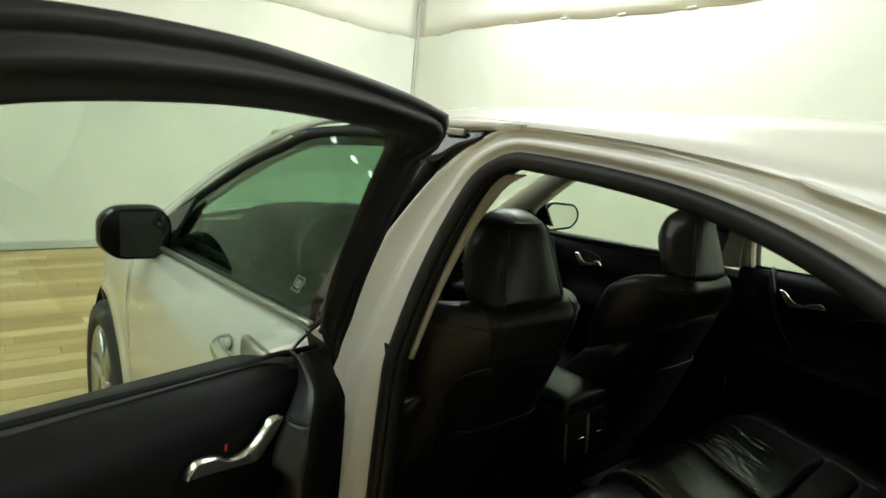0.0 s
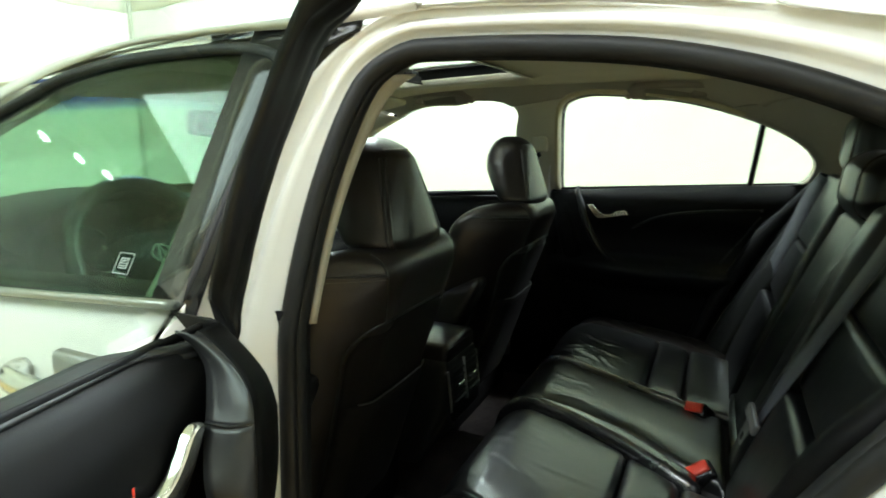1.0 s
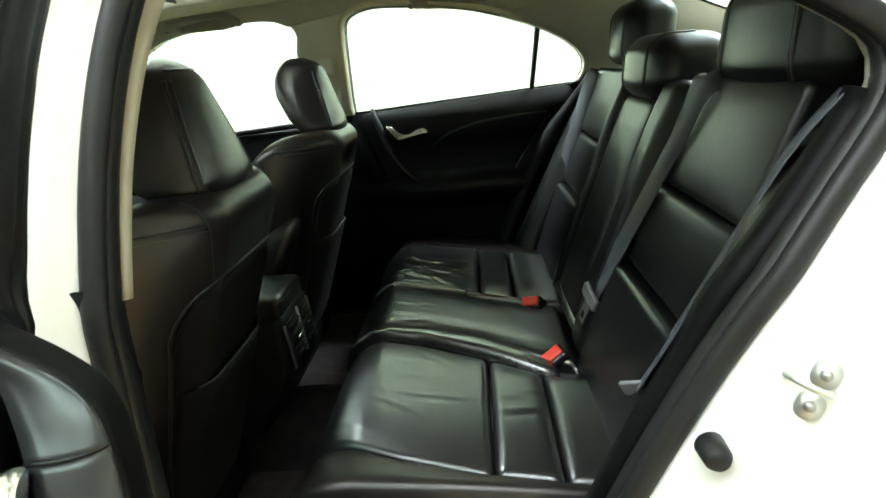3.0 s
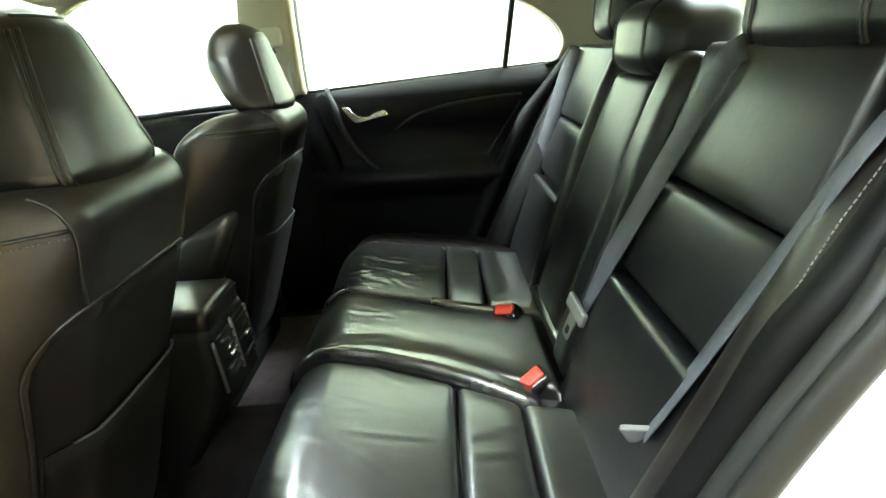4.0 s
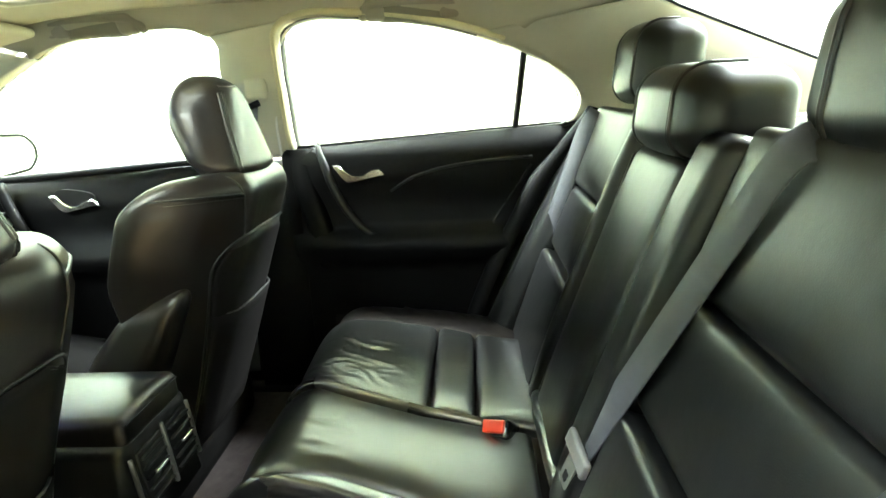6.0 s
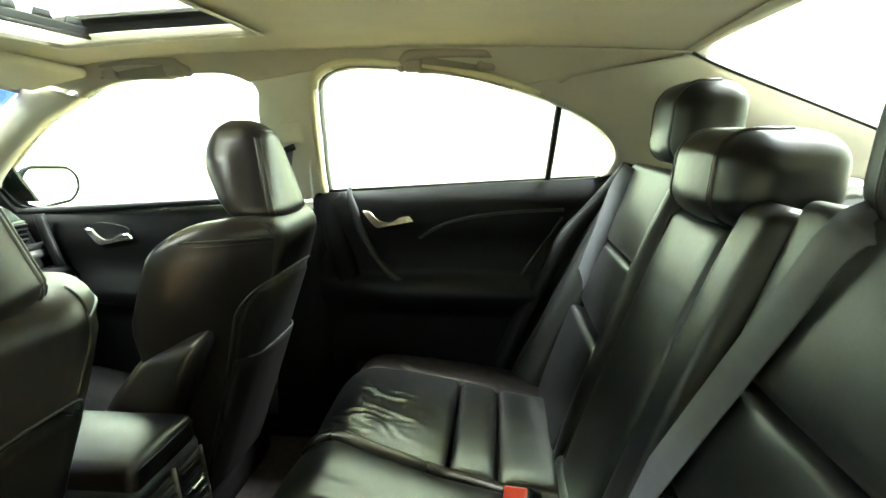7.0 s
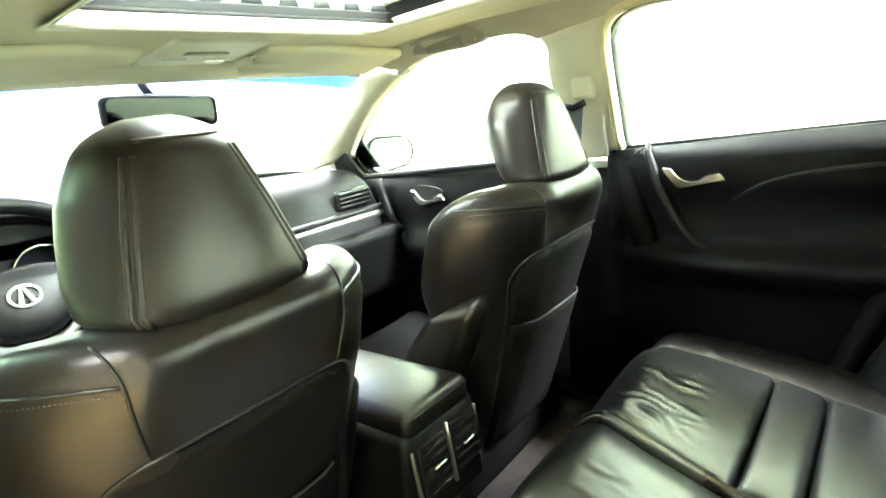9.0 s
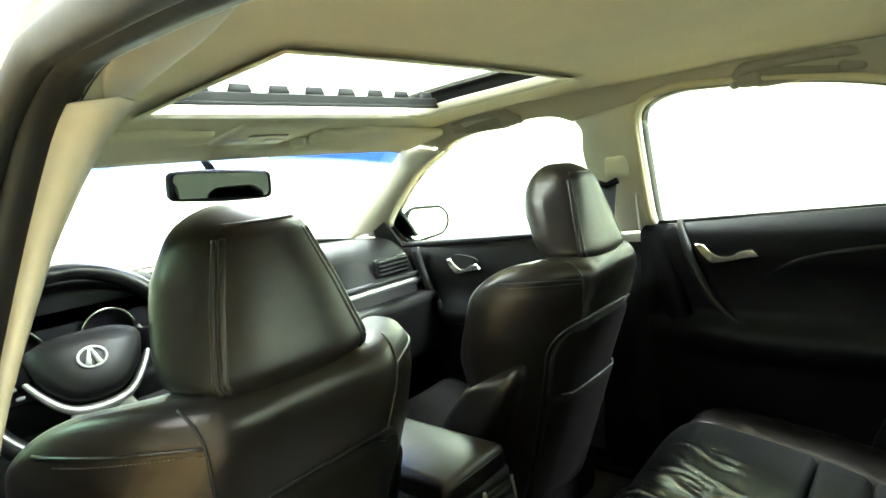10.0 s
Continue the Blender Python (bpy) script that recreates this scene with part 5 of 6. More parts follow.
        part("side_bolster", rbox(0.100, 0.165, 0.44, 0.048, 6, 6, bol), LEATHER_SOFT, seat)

    # headrest: a trapezoid back between two corner seams, full sides, a domed top
    H0, H1 = 1.006, 1.203

    def head_ring(z, n=26):
        """Section of the headrest at height z: right seam, back, left seam, side, front, side."""
        wb = F(z, [1.006, 1.03, 1.10, 1.17, 1.198], [0.092, 0.094, 0.076, 0.053, 0.044])
        ys = F(z, [1.006, 1.17, 1.198], [0.020, 0.062, 0.075])
        yf = F(z, [1.006, 1.05, 1.11, 1.15, 1.198], [0.112, 0.145, 0.172, 0.174, 0.160])
        ws = wb + F(z, [1.006, 1.06, 1.13, 1.198], [0.022, 0.034, 0.036, 0.020])
        lo, hi = max(0.0, 1 - (z - H0) / 0.034), max(0.0, 1 - (H1 - z) / 0.040)
        k = math.sqrt(max(0.0, 1 - 0.42 * lo ** 2.5)) * math.sqrt(max(0.02, 1 - 0.88 * hi ** 2.6))
        back = [(wb - 2 * wb * i / n, ys - 0.013 * (1 - abs(2 * i / n - 1) ** 2.6)) for i in range(n + 1)]
        side = spline([(-wb, ys), (-wb - 0.009, ys + 0.009), (-wb - 0.019, ys + 0.026), (-ws, ys + 0.058), (-ws + 0.006, (ys + yf) / 2 + 0.026), (-ws * 0.70, yf - 0.012), (-ws * 0.36, yf - 0.001), (0.0, yf)], n)
        ring = back + [tuple(q) for q in side[1:]] + [(-q[0], q[1]) for q in side[-2:0:-1]]
        yc = (ys + yf) / 2
        return [(cx + x * k, cy + yc + (y - yc) * k, z) for x, y in ring]

    zs = [H0 + 0.034 * (1 - math.cos(u)) for u in np.linspace(0, math.pi / 2, 10)] + list(np.linspace(H0 + 0.038, H1 - 0.042, 16)) + [H1 - 0.040 * (1 - math.sin(u)) for u in np.linspace(0, math.pi / 2, 14)]
    rings = [head_ring(z) for z in zs]
    hv, hf = loft(rings, closed=True)
    m = len(rings[0])
    hf = list(hf) + [tuple(range(m)), tuple(range(len(hv) - m, len(hv)))]
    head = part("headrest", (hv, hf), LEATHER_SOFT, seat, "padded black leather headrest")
    for idx, k in ((0, 1), (26, -1)):
        line = [Vector(r[idx]) for r, z in zip(rings, zs) if 1.016 < z < 1.172]
        part("headrest_seam", tube([p + Vector((-k * 0.0058, 0.0004, 0)) for p in line], 0.0044, 8), LEATHER_SOFT, head, "raised welt beside the seam")
        part("headrest_seam", tube([p + Vector((0, 0.0008, 0)) for p in line], 0.0016, 6), RUBBER, head, "dark seam line")
        part("headrest_seam", tube([p + Vector((k * 0.0030, 0.0030, 0)) for p in line], 0.0030, 8), LEATHER_SOFT, head)
    top = [Vector(p) for p in head_ring(1.181)[1:26]]
    part("headrest_seam", tube([p + Vector((0, 0.001, 0.0)) for p in top], 0.0026, 8), LEATHER_SOFT, head, "welt along the top edge")
    for k in (-0.086, 0.086):
        part("headrest_post", tube([(cx + k, cy + 0.034, 0.965), (cx + k, cy + 0.045, 1.03)], 0.007, 10), CHROME, seat, "chrome headrest post")
        part("post_collar", lathe([(0.0, 0.009), (0.0, 0.017), (0.010, 0.016), (0.013, 0.009)], 16, (cx + k, cy + 0.030, 0.998), "z"), GLOSS_BLACK, seat, "glossy post collar")

    def cush_fn(x, y, z):
        side = abs(x) / 0.25
        return cx + x, cy + 0.46 + y, 0.440 + z + 0.020 * side ** 4 * (z > 0) + 0.05 * (y / 0.26)

    part("seat_cushion", rbox(0.50, 0.53, 0.16, 0.06, 8, 4, cush_fn), LEATHER_MATTE, seat, "matte black leather seat cushion")
    part("seat_base", rbox(0.44, 0.46, 0.13, 0.02, 3, 3, at=(cx, cy + 0.45, 0.385)), PLASTIC, seat)
    return seat


front_seat(-0.372, 0.0, "black leather driver seat with a seamed headrest")
front_seat(0.368, -0.005, "black leather front passenger seat with a seamed headrest")

# ---- rear bench ----
bench = thing("rear_bench", "black leather rear bench seat with three places", "car seat", at=(0.02, -0.35, 0.33))


def folds(seed, x0, x1, y0, y1, count, a0=0.8, a1=1.6):
    """Soft crease lines: middle, direction, length, depth."""
    rnd = random.Random(seed)
    return [(rnd.uniform(x0, x1), rnd.uniform(y0, y1), rnd.uniform(a0, a1), rnd.uniform(0.025, 0.07), rnd.uniform(0.0014, 0.0042), rnd.uniform(-7, 7)) for _ in range(count)]


def fold_height(lines, x, y):
    h = 0.0
    for cx, cy, a, ln, d, bow in lines:
        dx, dy = x - cx, y - cy
        along, across = dx * math.cos(a) + dy * math.sin(a), -dx * math.sin(a) + dy * math.cos(a)
        across += bow * along * along
        h += d * math.exp(-(along / ln) ** 2) * (math.exp(-(across / 0.006) ** 2) - 0.7 * math.exp(-((across - 0.011) / 0.007) ** 2))
    return h


SEAT_Z = 0.606
ROLL_Y, ROLL_R = -0.130, 0.068


def steps(length, n, edge=(0.0, 0.0, 0.0015, 0.004, 0.008, 0.013)):
    """Stations along a length, close together near both ends; the first and last are the skirt."""
    e = [min(a, length * 0.45) for a in edge]
    inner = list(np.linspace(e[-1], length - e[-1], n + 2))[1:-1]
    return e + inner + [length - a for a in e[::-1]]


def pad(name, xl, xr, y0, y1, lift=0.010, r=0.013, mat=None, label="", lines=(), nx=10, ny=10, raise_z=0.0, tilt=0.0):
    """A stitched seat panel between the edges xl(y), xr(y), rolling down over the front of the bench."""
    vs = steps(y1 - y0, ny)
    rows = []
    for jv, dv in enumerate(vs):
        y = y0 + dv
        a, b = xl(y), xr(y)
        row = []
        us = steps(b - a, nx)
        for iu, du in enumerate(us):
            x = a + du
            q = max(0.0, 1 - min(du, b - a - du) / r)
            p = max(0.0, 1 - min(dv, y1 - y0 - dv) / r)
            k = min(1.0, math.hypot(q, p))
            u, v = 2 * du / (b - a) - 1, 2 * dv / (y1 - y0) - 1
            z = SEAT_Z + raise_z + tilt * u + lift * (1 - u ** 4) * (1 - v ** 4) - r * (1 - math.sqrt(max(0.0, 1 - k * k)))
            z += fold_height(lines, x, y) * (1 - k) if lines else 0.0
            if jv in (0, len(vs) - 1) or iu in (0, len(us) - 1):
                z -= 0.035
            z += 0.085 * (min(y, ROLL_Y) + 0.30) + 0.03 * max(0.0, x - 0.2)
            yy = y
            if y > ROLL_Y:
                t = (y - ROLL_Y) / ROLL_R
                h = z - SEAT_Z + ROLL_R
                if t < math.pi / 2:
                    yy, z = ROLL_Y + h * math.sin(t), SEAT_Z - ROLL_R + h * math.cos(t)
                else:
                    yy, z = ROLL_Y + h - 0.06 * (t - math.pi / 2) * ROLL_R, SEAT_Z - ROLL_R - (t - math.pi / 2) * ROLL_R
            row.append((x, yy, z))
        rows.append(row)
    return part(name, loft(rows), mat or LEATHER, bench, label)


def edge(ys, xs):
    return lambda y: float(F(y, ys, xs))


EY = [-0.56, -0.43, -0.32, -0.20, -0.10, 0.10]
L_OUT, L_IN = edge(EY, [-0.272, -0.250, -0.194, -0.146, -0.126, -0.122]), edge(EY, [-0.232, -0.190, -0.128, -0.094, -0.093, -0.098])
R_IN, R_OUT = edge(EY, [0.050, 0.066, 0.086, 0.128, 0.172, 0.185]), edge(EY, [0.074, 0.090, 0.110, 0.154, 0.204, 0.218])
L_BOL, R_BOL = edge(EY, [-0.548, -0.542, -0.530, -0.502, -0.468, -0.462]), edge(EY, [0.425, 0.442, 0.474, 0.490, 0.492, 0.490])
L_END, R_END = edge(EY, [-0.59] * 6), edge(EY, [0.60, 0.615, 0.630, 0.632, 0.622, 0.615])
FRONT = 0.10
wrinkles_l = [(a, b, c, d * 1.5, e * 0.13, f * 0.2) for a, b, c, d, e, f in folds(3, -0.42, -0.17, -0.25, -0.08, 9) + folds(11, -0.40, -0.2, -0.2, -0.10, 3, -0.3, 0.4)]
wrinkles_r = [(a, b, c, d * 0.62, e * 0.42, f * 1.4) for a, b, c, d, e, f in folds(8, 0.19, 0.36, -0.24, -0.08, 22, 0.6, 1.9) + folds(12, 0.22, 0.42, -0.20, -0.09, 5, 0.3, 0.9)]
for a, b, cuts, wr, side in ((L_BOL, L_OUT, (-0.335, -0.435), wrinkles_l, 1), (R_OUT, R_BOL, (-0.326, -0.412), wrinkles_r, -1)):
    pad("cushion_front_panel", a, b, cuts[0] + 0.002, FRONT, 0.008, label="creased black leather seat panel", lines=wr, nx=70, ny=84)
    pad("cushion_mid_panel", a, b, cuts[1] + 0.002, cuts[0] - 0.002, 0.008, lines=[(q[0], q[1], q[2], q[3], q[4] * 0.35, 0.0) for q in folds(21, -0.5, 0.45, -0.42, -0.34, 10, 1.2, 1.9)], nx=40, ny=14)
    pad("cushion_rear_panel", a, b, -0.56, cuts[1] - 0.002, 0.006, nx=14, ny=8)
pad("cushion_centre_panel", L_IN, R_IN, -0.505, FRONT, 0.012, label="smooth centre seat panel", lines=[(a, b, c, d * 0.6, e * 0.35, f) for a, b, c, d, e, f in folds(5, -0.06, 0.08, -0.22, -0.15, 5)], nx=40, ny=50, raise_z=0.004)
pad("cushion_roll", L_OUT, L_IN, -0.47, FRONT, 0.016, 0.020, LEATHER_SHINY, label="raised glossy leather roll", nx=12, ny=40, raise_z=0.004)
pad("cushion_roll", R_IN, R_OUT, -0.47, FRONT, 0.012, 0.014, LEATHER_SHINY, nx=12, ny=40, raise_z=0.004)
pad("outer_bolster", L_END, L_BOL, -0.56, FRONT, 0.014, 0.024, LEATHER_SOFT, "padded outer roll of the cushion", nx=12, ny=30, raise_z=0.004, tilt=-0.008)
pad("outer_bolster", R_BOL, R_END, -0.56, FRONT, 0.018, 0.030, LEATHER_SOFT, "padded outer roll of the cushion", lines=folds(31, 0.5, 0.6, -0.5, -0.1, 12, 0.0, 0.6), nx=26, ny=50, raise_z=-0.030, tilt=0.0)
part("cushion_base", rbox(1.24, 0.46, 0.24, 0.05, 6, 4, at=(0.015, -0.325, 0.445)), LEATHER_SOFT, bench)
rear_roll = [(-0.105 + 0.265 * u, -0.528 + 0.004 * math.sin(u * 3.1), 0.606 - 0.006 * (2 * u - 1) ** 2) for u in np.linspace(0, 1, 18)]
part("cushion_rear_roll", tube(rear_roll, 0.013, 10), LEATHER, bench, "raised leather welt")

def back_y(z):
    return -0.706 - 0.36 * (z - 1.066)


def back_panel(name, x0, x1, z0, z1, proud=0.0, r=0.013, lift=0.004, mat=LEATHER_SHADED, label="", lean=0.0):
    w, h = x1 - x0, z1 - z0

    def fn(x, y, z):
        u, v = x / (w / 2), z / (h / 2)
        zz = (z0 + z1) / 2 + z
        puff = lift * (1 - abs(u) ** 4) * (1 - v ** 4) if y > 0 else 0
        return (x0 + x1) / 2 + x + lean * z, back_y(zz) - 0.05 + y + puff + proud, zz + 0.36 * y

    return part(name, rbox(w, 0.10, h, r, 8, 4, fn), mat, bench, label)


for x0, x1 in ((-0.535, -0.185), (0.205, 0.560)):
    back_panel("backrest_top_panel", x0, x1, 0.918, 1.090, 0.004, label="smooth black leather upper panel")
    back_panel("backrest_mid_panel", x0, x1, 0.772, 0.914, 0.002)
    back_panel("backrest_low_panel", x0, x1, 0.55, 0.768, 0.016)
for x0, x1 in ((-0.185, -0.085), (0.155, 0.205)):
    back_panel("backrest_bolster", x0, x1, 0.56, 1.082, 0.016, 0.024, 0.012, LEATHER_SHADED)
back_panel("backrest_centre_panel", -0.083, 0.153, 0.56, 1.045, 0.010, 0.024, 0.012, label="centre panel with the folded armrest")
for x in (-0.084, 0.154):
    part("backrest_welt", tube([(x, back_y(z) + 0.012, z) for z in np.linspace(0.60, 1.04, 16)], 0.004, 6), PIPING, bench)


# padded wings beside the backrest, against the wheel arches
def side_wing(s):
    def wing_y(z):
        return -0.649 + 0.49 * (0.99 - z) - 0.10 * max(0.0, z - 0.98)

    prof = ((0.515, -0.060), (0.530, -0.034), (0.548, -0.012), (0.566, -0.001), (0.585, 0.003), (0.602, 0.001), (0.618, -0.006), (0.628, -0.016), (0.634, -0.034))
    rows = [[(s * (x - 0.015 * blend(z - 1.03, 0.05)), wing_y(z) + dy - 0.05 * max(0.0, (z - 1.02) / 0.05) ** 2, z) for x, dy in prof] for z in np.linspace(0.56, 1.075, 30)]
    # the wing by the open door takes the lit tone, the far one the shaded
    w = part("side_bolster", loft(rows), LEATHER_SOFT if s < 0 else LEATHER_SHADED, bench, "leather side wing with pale stitching", thick=-0.004)
    for i in range(90):
        z = 0.60 + 0.43 * i / 89
        part("stitch", tube([(s * 0.600, wing_y(z) + 0.0035, z), (s * 0.600, wing_y(z + 0.0034) + 0.0035, z + 0.0034)], 0.0008, 4), STITCH, w)


side_wing(1)
side_wing(-1)


def rear_headrest(cx, cz, w, h, d, label, fwd=0.0):
    def fn(x, y, z):
        u = z / (h / 2)
        return cx + x * (1 - 0.10 * max(0, u) ** 2), -0.772 + fwd + y - 0.10 * z - 0.02 * (abs(x) / (w / 2)) ** 2 * blend(y, 0.05), cz + z - 0.012 * (abs(x) / (w / 2)) ** 3 * u

    hd = part("rear_headrest", rbox(w, d, h, min(h, d) * 0.34, 10, 6, fn), LEATHER_SHADED, bench, label)
    for k in (-1, 1):
        rr = min(h, d) * 0.34
        sec = [(-d * 0.1, h / 2), (d / 2 - rr, h / 2)] + [(d / 2 - rr + rr * math.sin(a), h / 2 - rr + rr * math.cos(a)) for a in np.linspace(0.2, 1.4, 7)] + [(d / 2, h / 2 - rr), (d / 2, 0.0), (d / 2, rr - h / 2)] + [(d / 2 - rr + rr * math.cos(a), rr - h / 2 - rr * math.sin(a)) for a in np.linspace(0.2, 1.4, 7)] + [(d / 2 - rr, -h / 2)]
        sm = [fn(k * w * 0.28, y, zz) for y, zz in sec]
        part("headrest_seam", tube(sm, 0.0026, 6, up=(1, 0, 0)), PIPING, hd)
        part("headrest_seam", tube([(p[0] + k * 0.005, p[1] - 0.001, p[2]) for p in sm], 0.0030, 8, up=(1, 0, 0)), LEATHER_SOFT, hd, "soft welt beside the seam")
        part("headrest_post", tube([(cx + k * 0.05, -0.785 + fwd, cz - h / 2 - 0.05), (cx + k * 0.05, -0.778 + fwd, cz - h / 2 + 0.03)], 0.006, 8), PLASTIC, bench)


rear_headrest(0.362, 1.186, 0.22, 0.150, 0.13, "padded outer headrest")
rear_headrest(0.030, 1.114, 0.27, 0.122, 0.15, "low wide centre headrest", 0.034)
rear_headrest(-0.400, 1.160, 0.325, 0.160, 0.14, "padded outer headrest")

# plastic wheel-arch trim by the open door
for s in (-1, 1):
    rows = []
    for y, z in stretch(offset2d(OPENING, -0.02), (-0.70, 1.10), (-0.42, 0.50), 26):
        lump = 0.010 * math.exp(-((z - 0.92) / 0.05) ** 2)
        rows.append([(s * (flange(z) - 0.018), y - 0.004, z), (s * (flange(z) - 0.030), y + 0.006 + lump, z + 0.004), (s * (flange(z) - 0.048), y + 0.004 + lump, z + 0.004), (s * (flange(z) - 0.060), y - 0.008, z), (s * (flange(z) - 0.066), y - 0.03, z)])
    part("wheel_arch_trim", loft(rows), PLASTIC, car, "black plastic trim inside the door frame", thick=0.002)

def side_y(z):
    return min(-0.41, -0.664 + 0.49 * (0.99 - z))


rows = [[(0.55, side_y(z) - 0.05, z), (0.600, side_y(z) - 0.022, z), (0.632, side_y(z) - 0.028, z), (0.668, (side_y(z) + rear_edge(z)) / 2, z), (0.70, rear_edge(z) + 0.026, z), (0.735, rear_edge(z) + 0.012, z), (0.82, rear_edge(z) - 0.004, z)] for z in np.linspace(0.33, 1.072, 24)]
part("rear_side_trim", loft(rows), LEATHER_SHADED, car, "black trim behind the closed rear door", thick=-0.003)

# ---- seat belts ----
def belt_set(label, path, normals, width=0.048):
    b = thing("seat_belt", label, "seat belt", "rear seat belts", at=tuple(path[-1]))
    part("strap", ribbon(spline(path, 40), width, 0.0022, normals), WEBBING, b, "dark grey woven strap")
    return b


def buckle(face, normal, across, label):
    """A buckle whose red button is centred on face, turned towards normal, its long side along across."""
    n = Vector(normal).normalized()
    u = Vector(across)
    u = (u - n * u.dot(n)).normalized()
    rot = Matrix.Translation(face) @ Matrix((u, n.cross(u), n)).transposed().to_4x4()
    b = thing("belt_buckle", label, "belt buckle", "rear belt buckles", at=tuple(rot @ Vector((0, 0, -0.05))))
    part("housing", moved(rbox(0.050, 0.036, 0.056, 0.009, 3, 4, lambda x, y, z: (x * (1 + 0.06 * z / 0.028), y, z - 0.0275)), rot), GLOSS_BLACK, b, "glossy black buckle housing")
    part("button", moved(rbox(0.040, 0.022, 0.012, 0.004, 3, 3, at=(0, 0.0035, -0.001)), rot), RED, b, "bright red release button")
    part("tongue_slot", moved(rbox(0.030, 0.003, 0.004, 0.001, 1, 1, at=(0, -0.0125, 0.0)), rot), RUBBER, b)
    part("stalk", moved(tube([(0, 0, -0.05), (0, 0.004, -0.075), (0, 0.004, -0.10)], 0.010, 8, flat=0.6), rot), PLASTIC, b)


buckle((0.036, -0.441, 0.612), (-0.66, 0.45, 0.60), (-0.08, -0.95, -0.10), "black belt buckle with a red button")
buckle((-0.204, -0.461, 0.603), (-0.60, 0.30, 0.74), (0.38, -0.85, 0.36), "black belt buckle with an orange-red button")

c = belt_set("grey centre seat belt hanging with its tongue", [(-0.305, -0.740, 1.090), (-0.298, -0.694, 1.094), (-0.262, -0.660, 1.006), (-0.208, -0.608, 0.860), (-0.166, -0.550, 0.716)], (-0.15, 1.0, 0.35))
TG = pose(-0.163, -0.541, 0.704, 14, -16, 8)
part("tongue", moved(rbox(0.066, 0.010, 0.026, 0.004, 3, 2), TG), TONGUE_GREY, c, "grey plastic belt tongue grip")
part("tongue_plate", moved(lozenge(0.026, 0.003, 0.052, 0.006, at=(0, 0, -0.034)), TG), SILVER, c, "satin steel tongue plate", smooth=False)
part("tongue_slot", moved(lozenge(0.011, 0.004, 0.016, 0.003, at=(0, 0, -0.044)), TG), RUBBER, c, smooth=False)
o = belt_set("grey outer seat belt by the open door", [(-0.600, -0.705, 1.098), (-0.578, -0.672, 1.040), (-0.546, -0.638, 0.942), (-0.520, -0.610, 0.860), (-0.497, -0.577, 0.774), (-0.475, -0.548, 0.700)], (0.45, 1.0, 0.35), 0.042)
TG = pose(-0.470, -0.545, 0.692, -20, 25, 40)
part("tongue", moved(rbox(0.050, 0.009, 0.024, 0.0035, 3, 2), TG), TONGUE_GREY, o, "grey plastic belt tongue grip")
part("tongue_plate", moved(lozenge(0.022, 0.003, 0.040, 0.005, at=(0, 0, -0.028)), TG), SILVER, o, "satin steel tongue plate", smooth=False)
belt_set("grey outer seat belt on the far side", [(0.520, -0.700, 1.095), (0.520, -0.672, 1.05), (0.525, -0.640, 0.95), (0.54, -0.590, 0.80), (0.56, -0.53, 0.66), (0.575, -0.50, 0.60)], (-0.7, 0.8, 0.3))

# ---- centre console and floor mats ----
con = thing("centre_console", "black centre console with rear air vents", "console", at=(-0.004, 0.25, 0.36))


def con_fn(x, y, z):
    u = (z + 0.15) / 0.30
    return -0.004 + x * (1.0 + 0.05 * u), 0.36 + y - 0.012 * u + 0.45 * max(0.0, 0.02 - z) * (y < 0), 0.515 + z


part("body", rbox(0.185, 0.50, 0.32, 0.022, 5, 4, con_fn), PLASTIC_GREY, con)
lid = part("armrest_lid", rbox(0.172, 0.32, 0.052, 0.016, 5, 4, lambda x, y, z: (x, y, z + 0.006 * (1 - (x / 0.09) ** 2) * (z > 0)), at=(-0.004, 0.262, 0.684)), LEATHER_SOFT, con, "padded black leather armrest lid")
part("lid_seam", tube([(-0.004 + 0.0845 * math.copysign(min(1.0, abs(u) * 1.0), u), 0.1015, 0.700) for u in np.linspace(-0.9, 0.9, 12)], 0.0016, 6), PIPING, lid)
vent = part("vent_frame", rbox(0.158, 0.014, 0.150, 0.006, 3, 3, lambda x, y, z: (x, y + 0.10 * z, z), at=(-0.002, 0.100, 0.590)), PLASTIC_GREY, con, "charcoal vent surround")
for k in (-1, 1):
    cxv = -0.002 + k * 0.041
    part("vent_recess", rbox(0.068, 0.006, 0.094, 0.0025, 2, 2, lambda x, y, z: (x, y + 0.10 * z, z), at=(cxv, 0.0935, 0.602)), RUBBER, vent, "dark vent recess")
    for j in range(5):
        zz = 0.566 + j * 0.018
        part("vent_slat", rbox(0.062, 0.008, 0.0045, 0.002, 2, 1, at=(cxv, 0.0885 + 0.10 * (zz - 0.602), zz)), PLASTIC_GREY, vent)
    part("vent_lever", rbox(0.032, 0.009, 0.007, 0.003, 2, 2, at=(cxv, 0.083, 0.606)), CHROME, vent, "bright vent lever")
part("vent_divider", rbox(0.008, 0.006, 0.110, 0.0025, 1, 2, lambda x, y, z: (x, y + 0.10 * z, z), at=(-0.002, 0.0915, 0.602)), SILVER, vent, "thin silver bar between the vents")
for k in (-1, 1):
    pl = [(-0.004 + k * (0.086 + 0.004 * (z - 0.58)), 0.093 + 0.10 * (z - 0.59) + 0.02 * max(0.0, 0.56 - z), z) for z in np.linspace(0.545, 0.648, 10)]
    part("vent_trim", tube(pl, 0.0036, 8), TRIM_METAL, con, "satin metal edge of the vent panel")


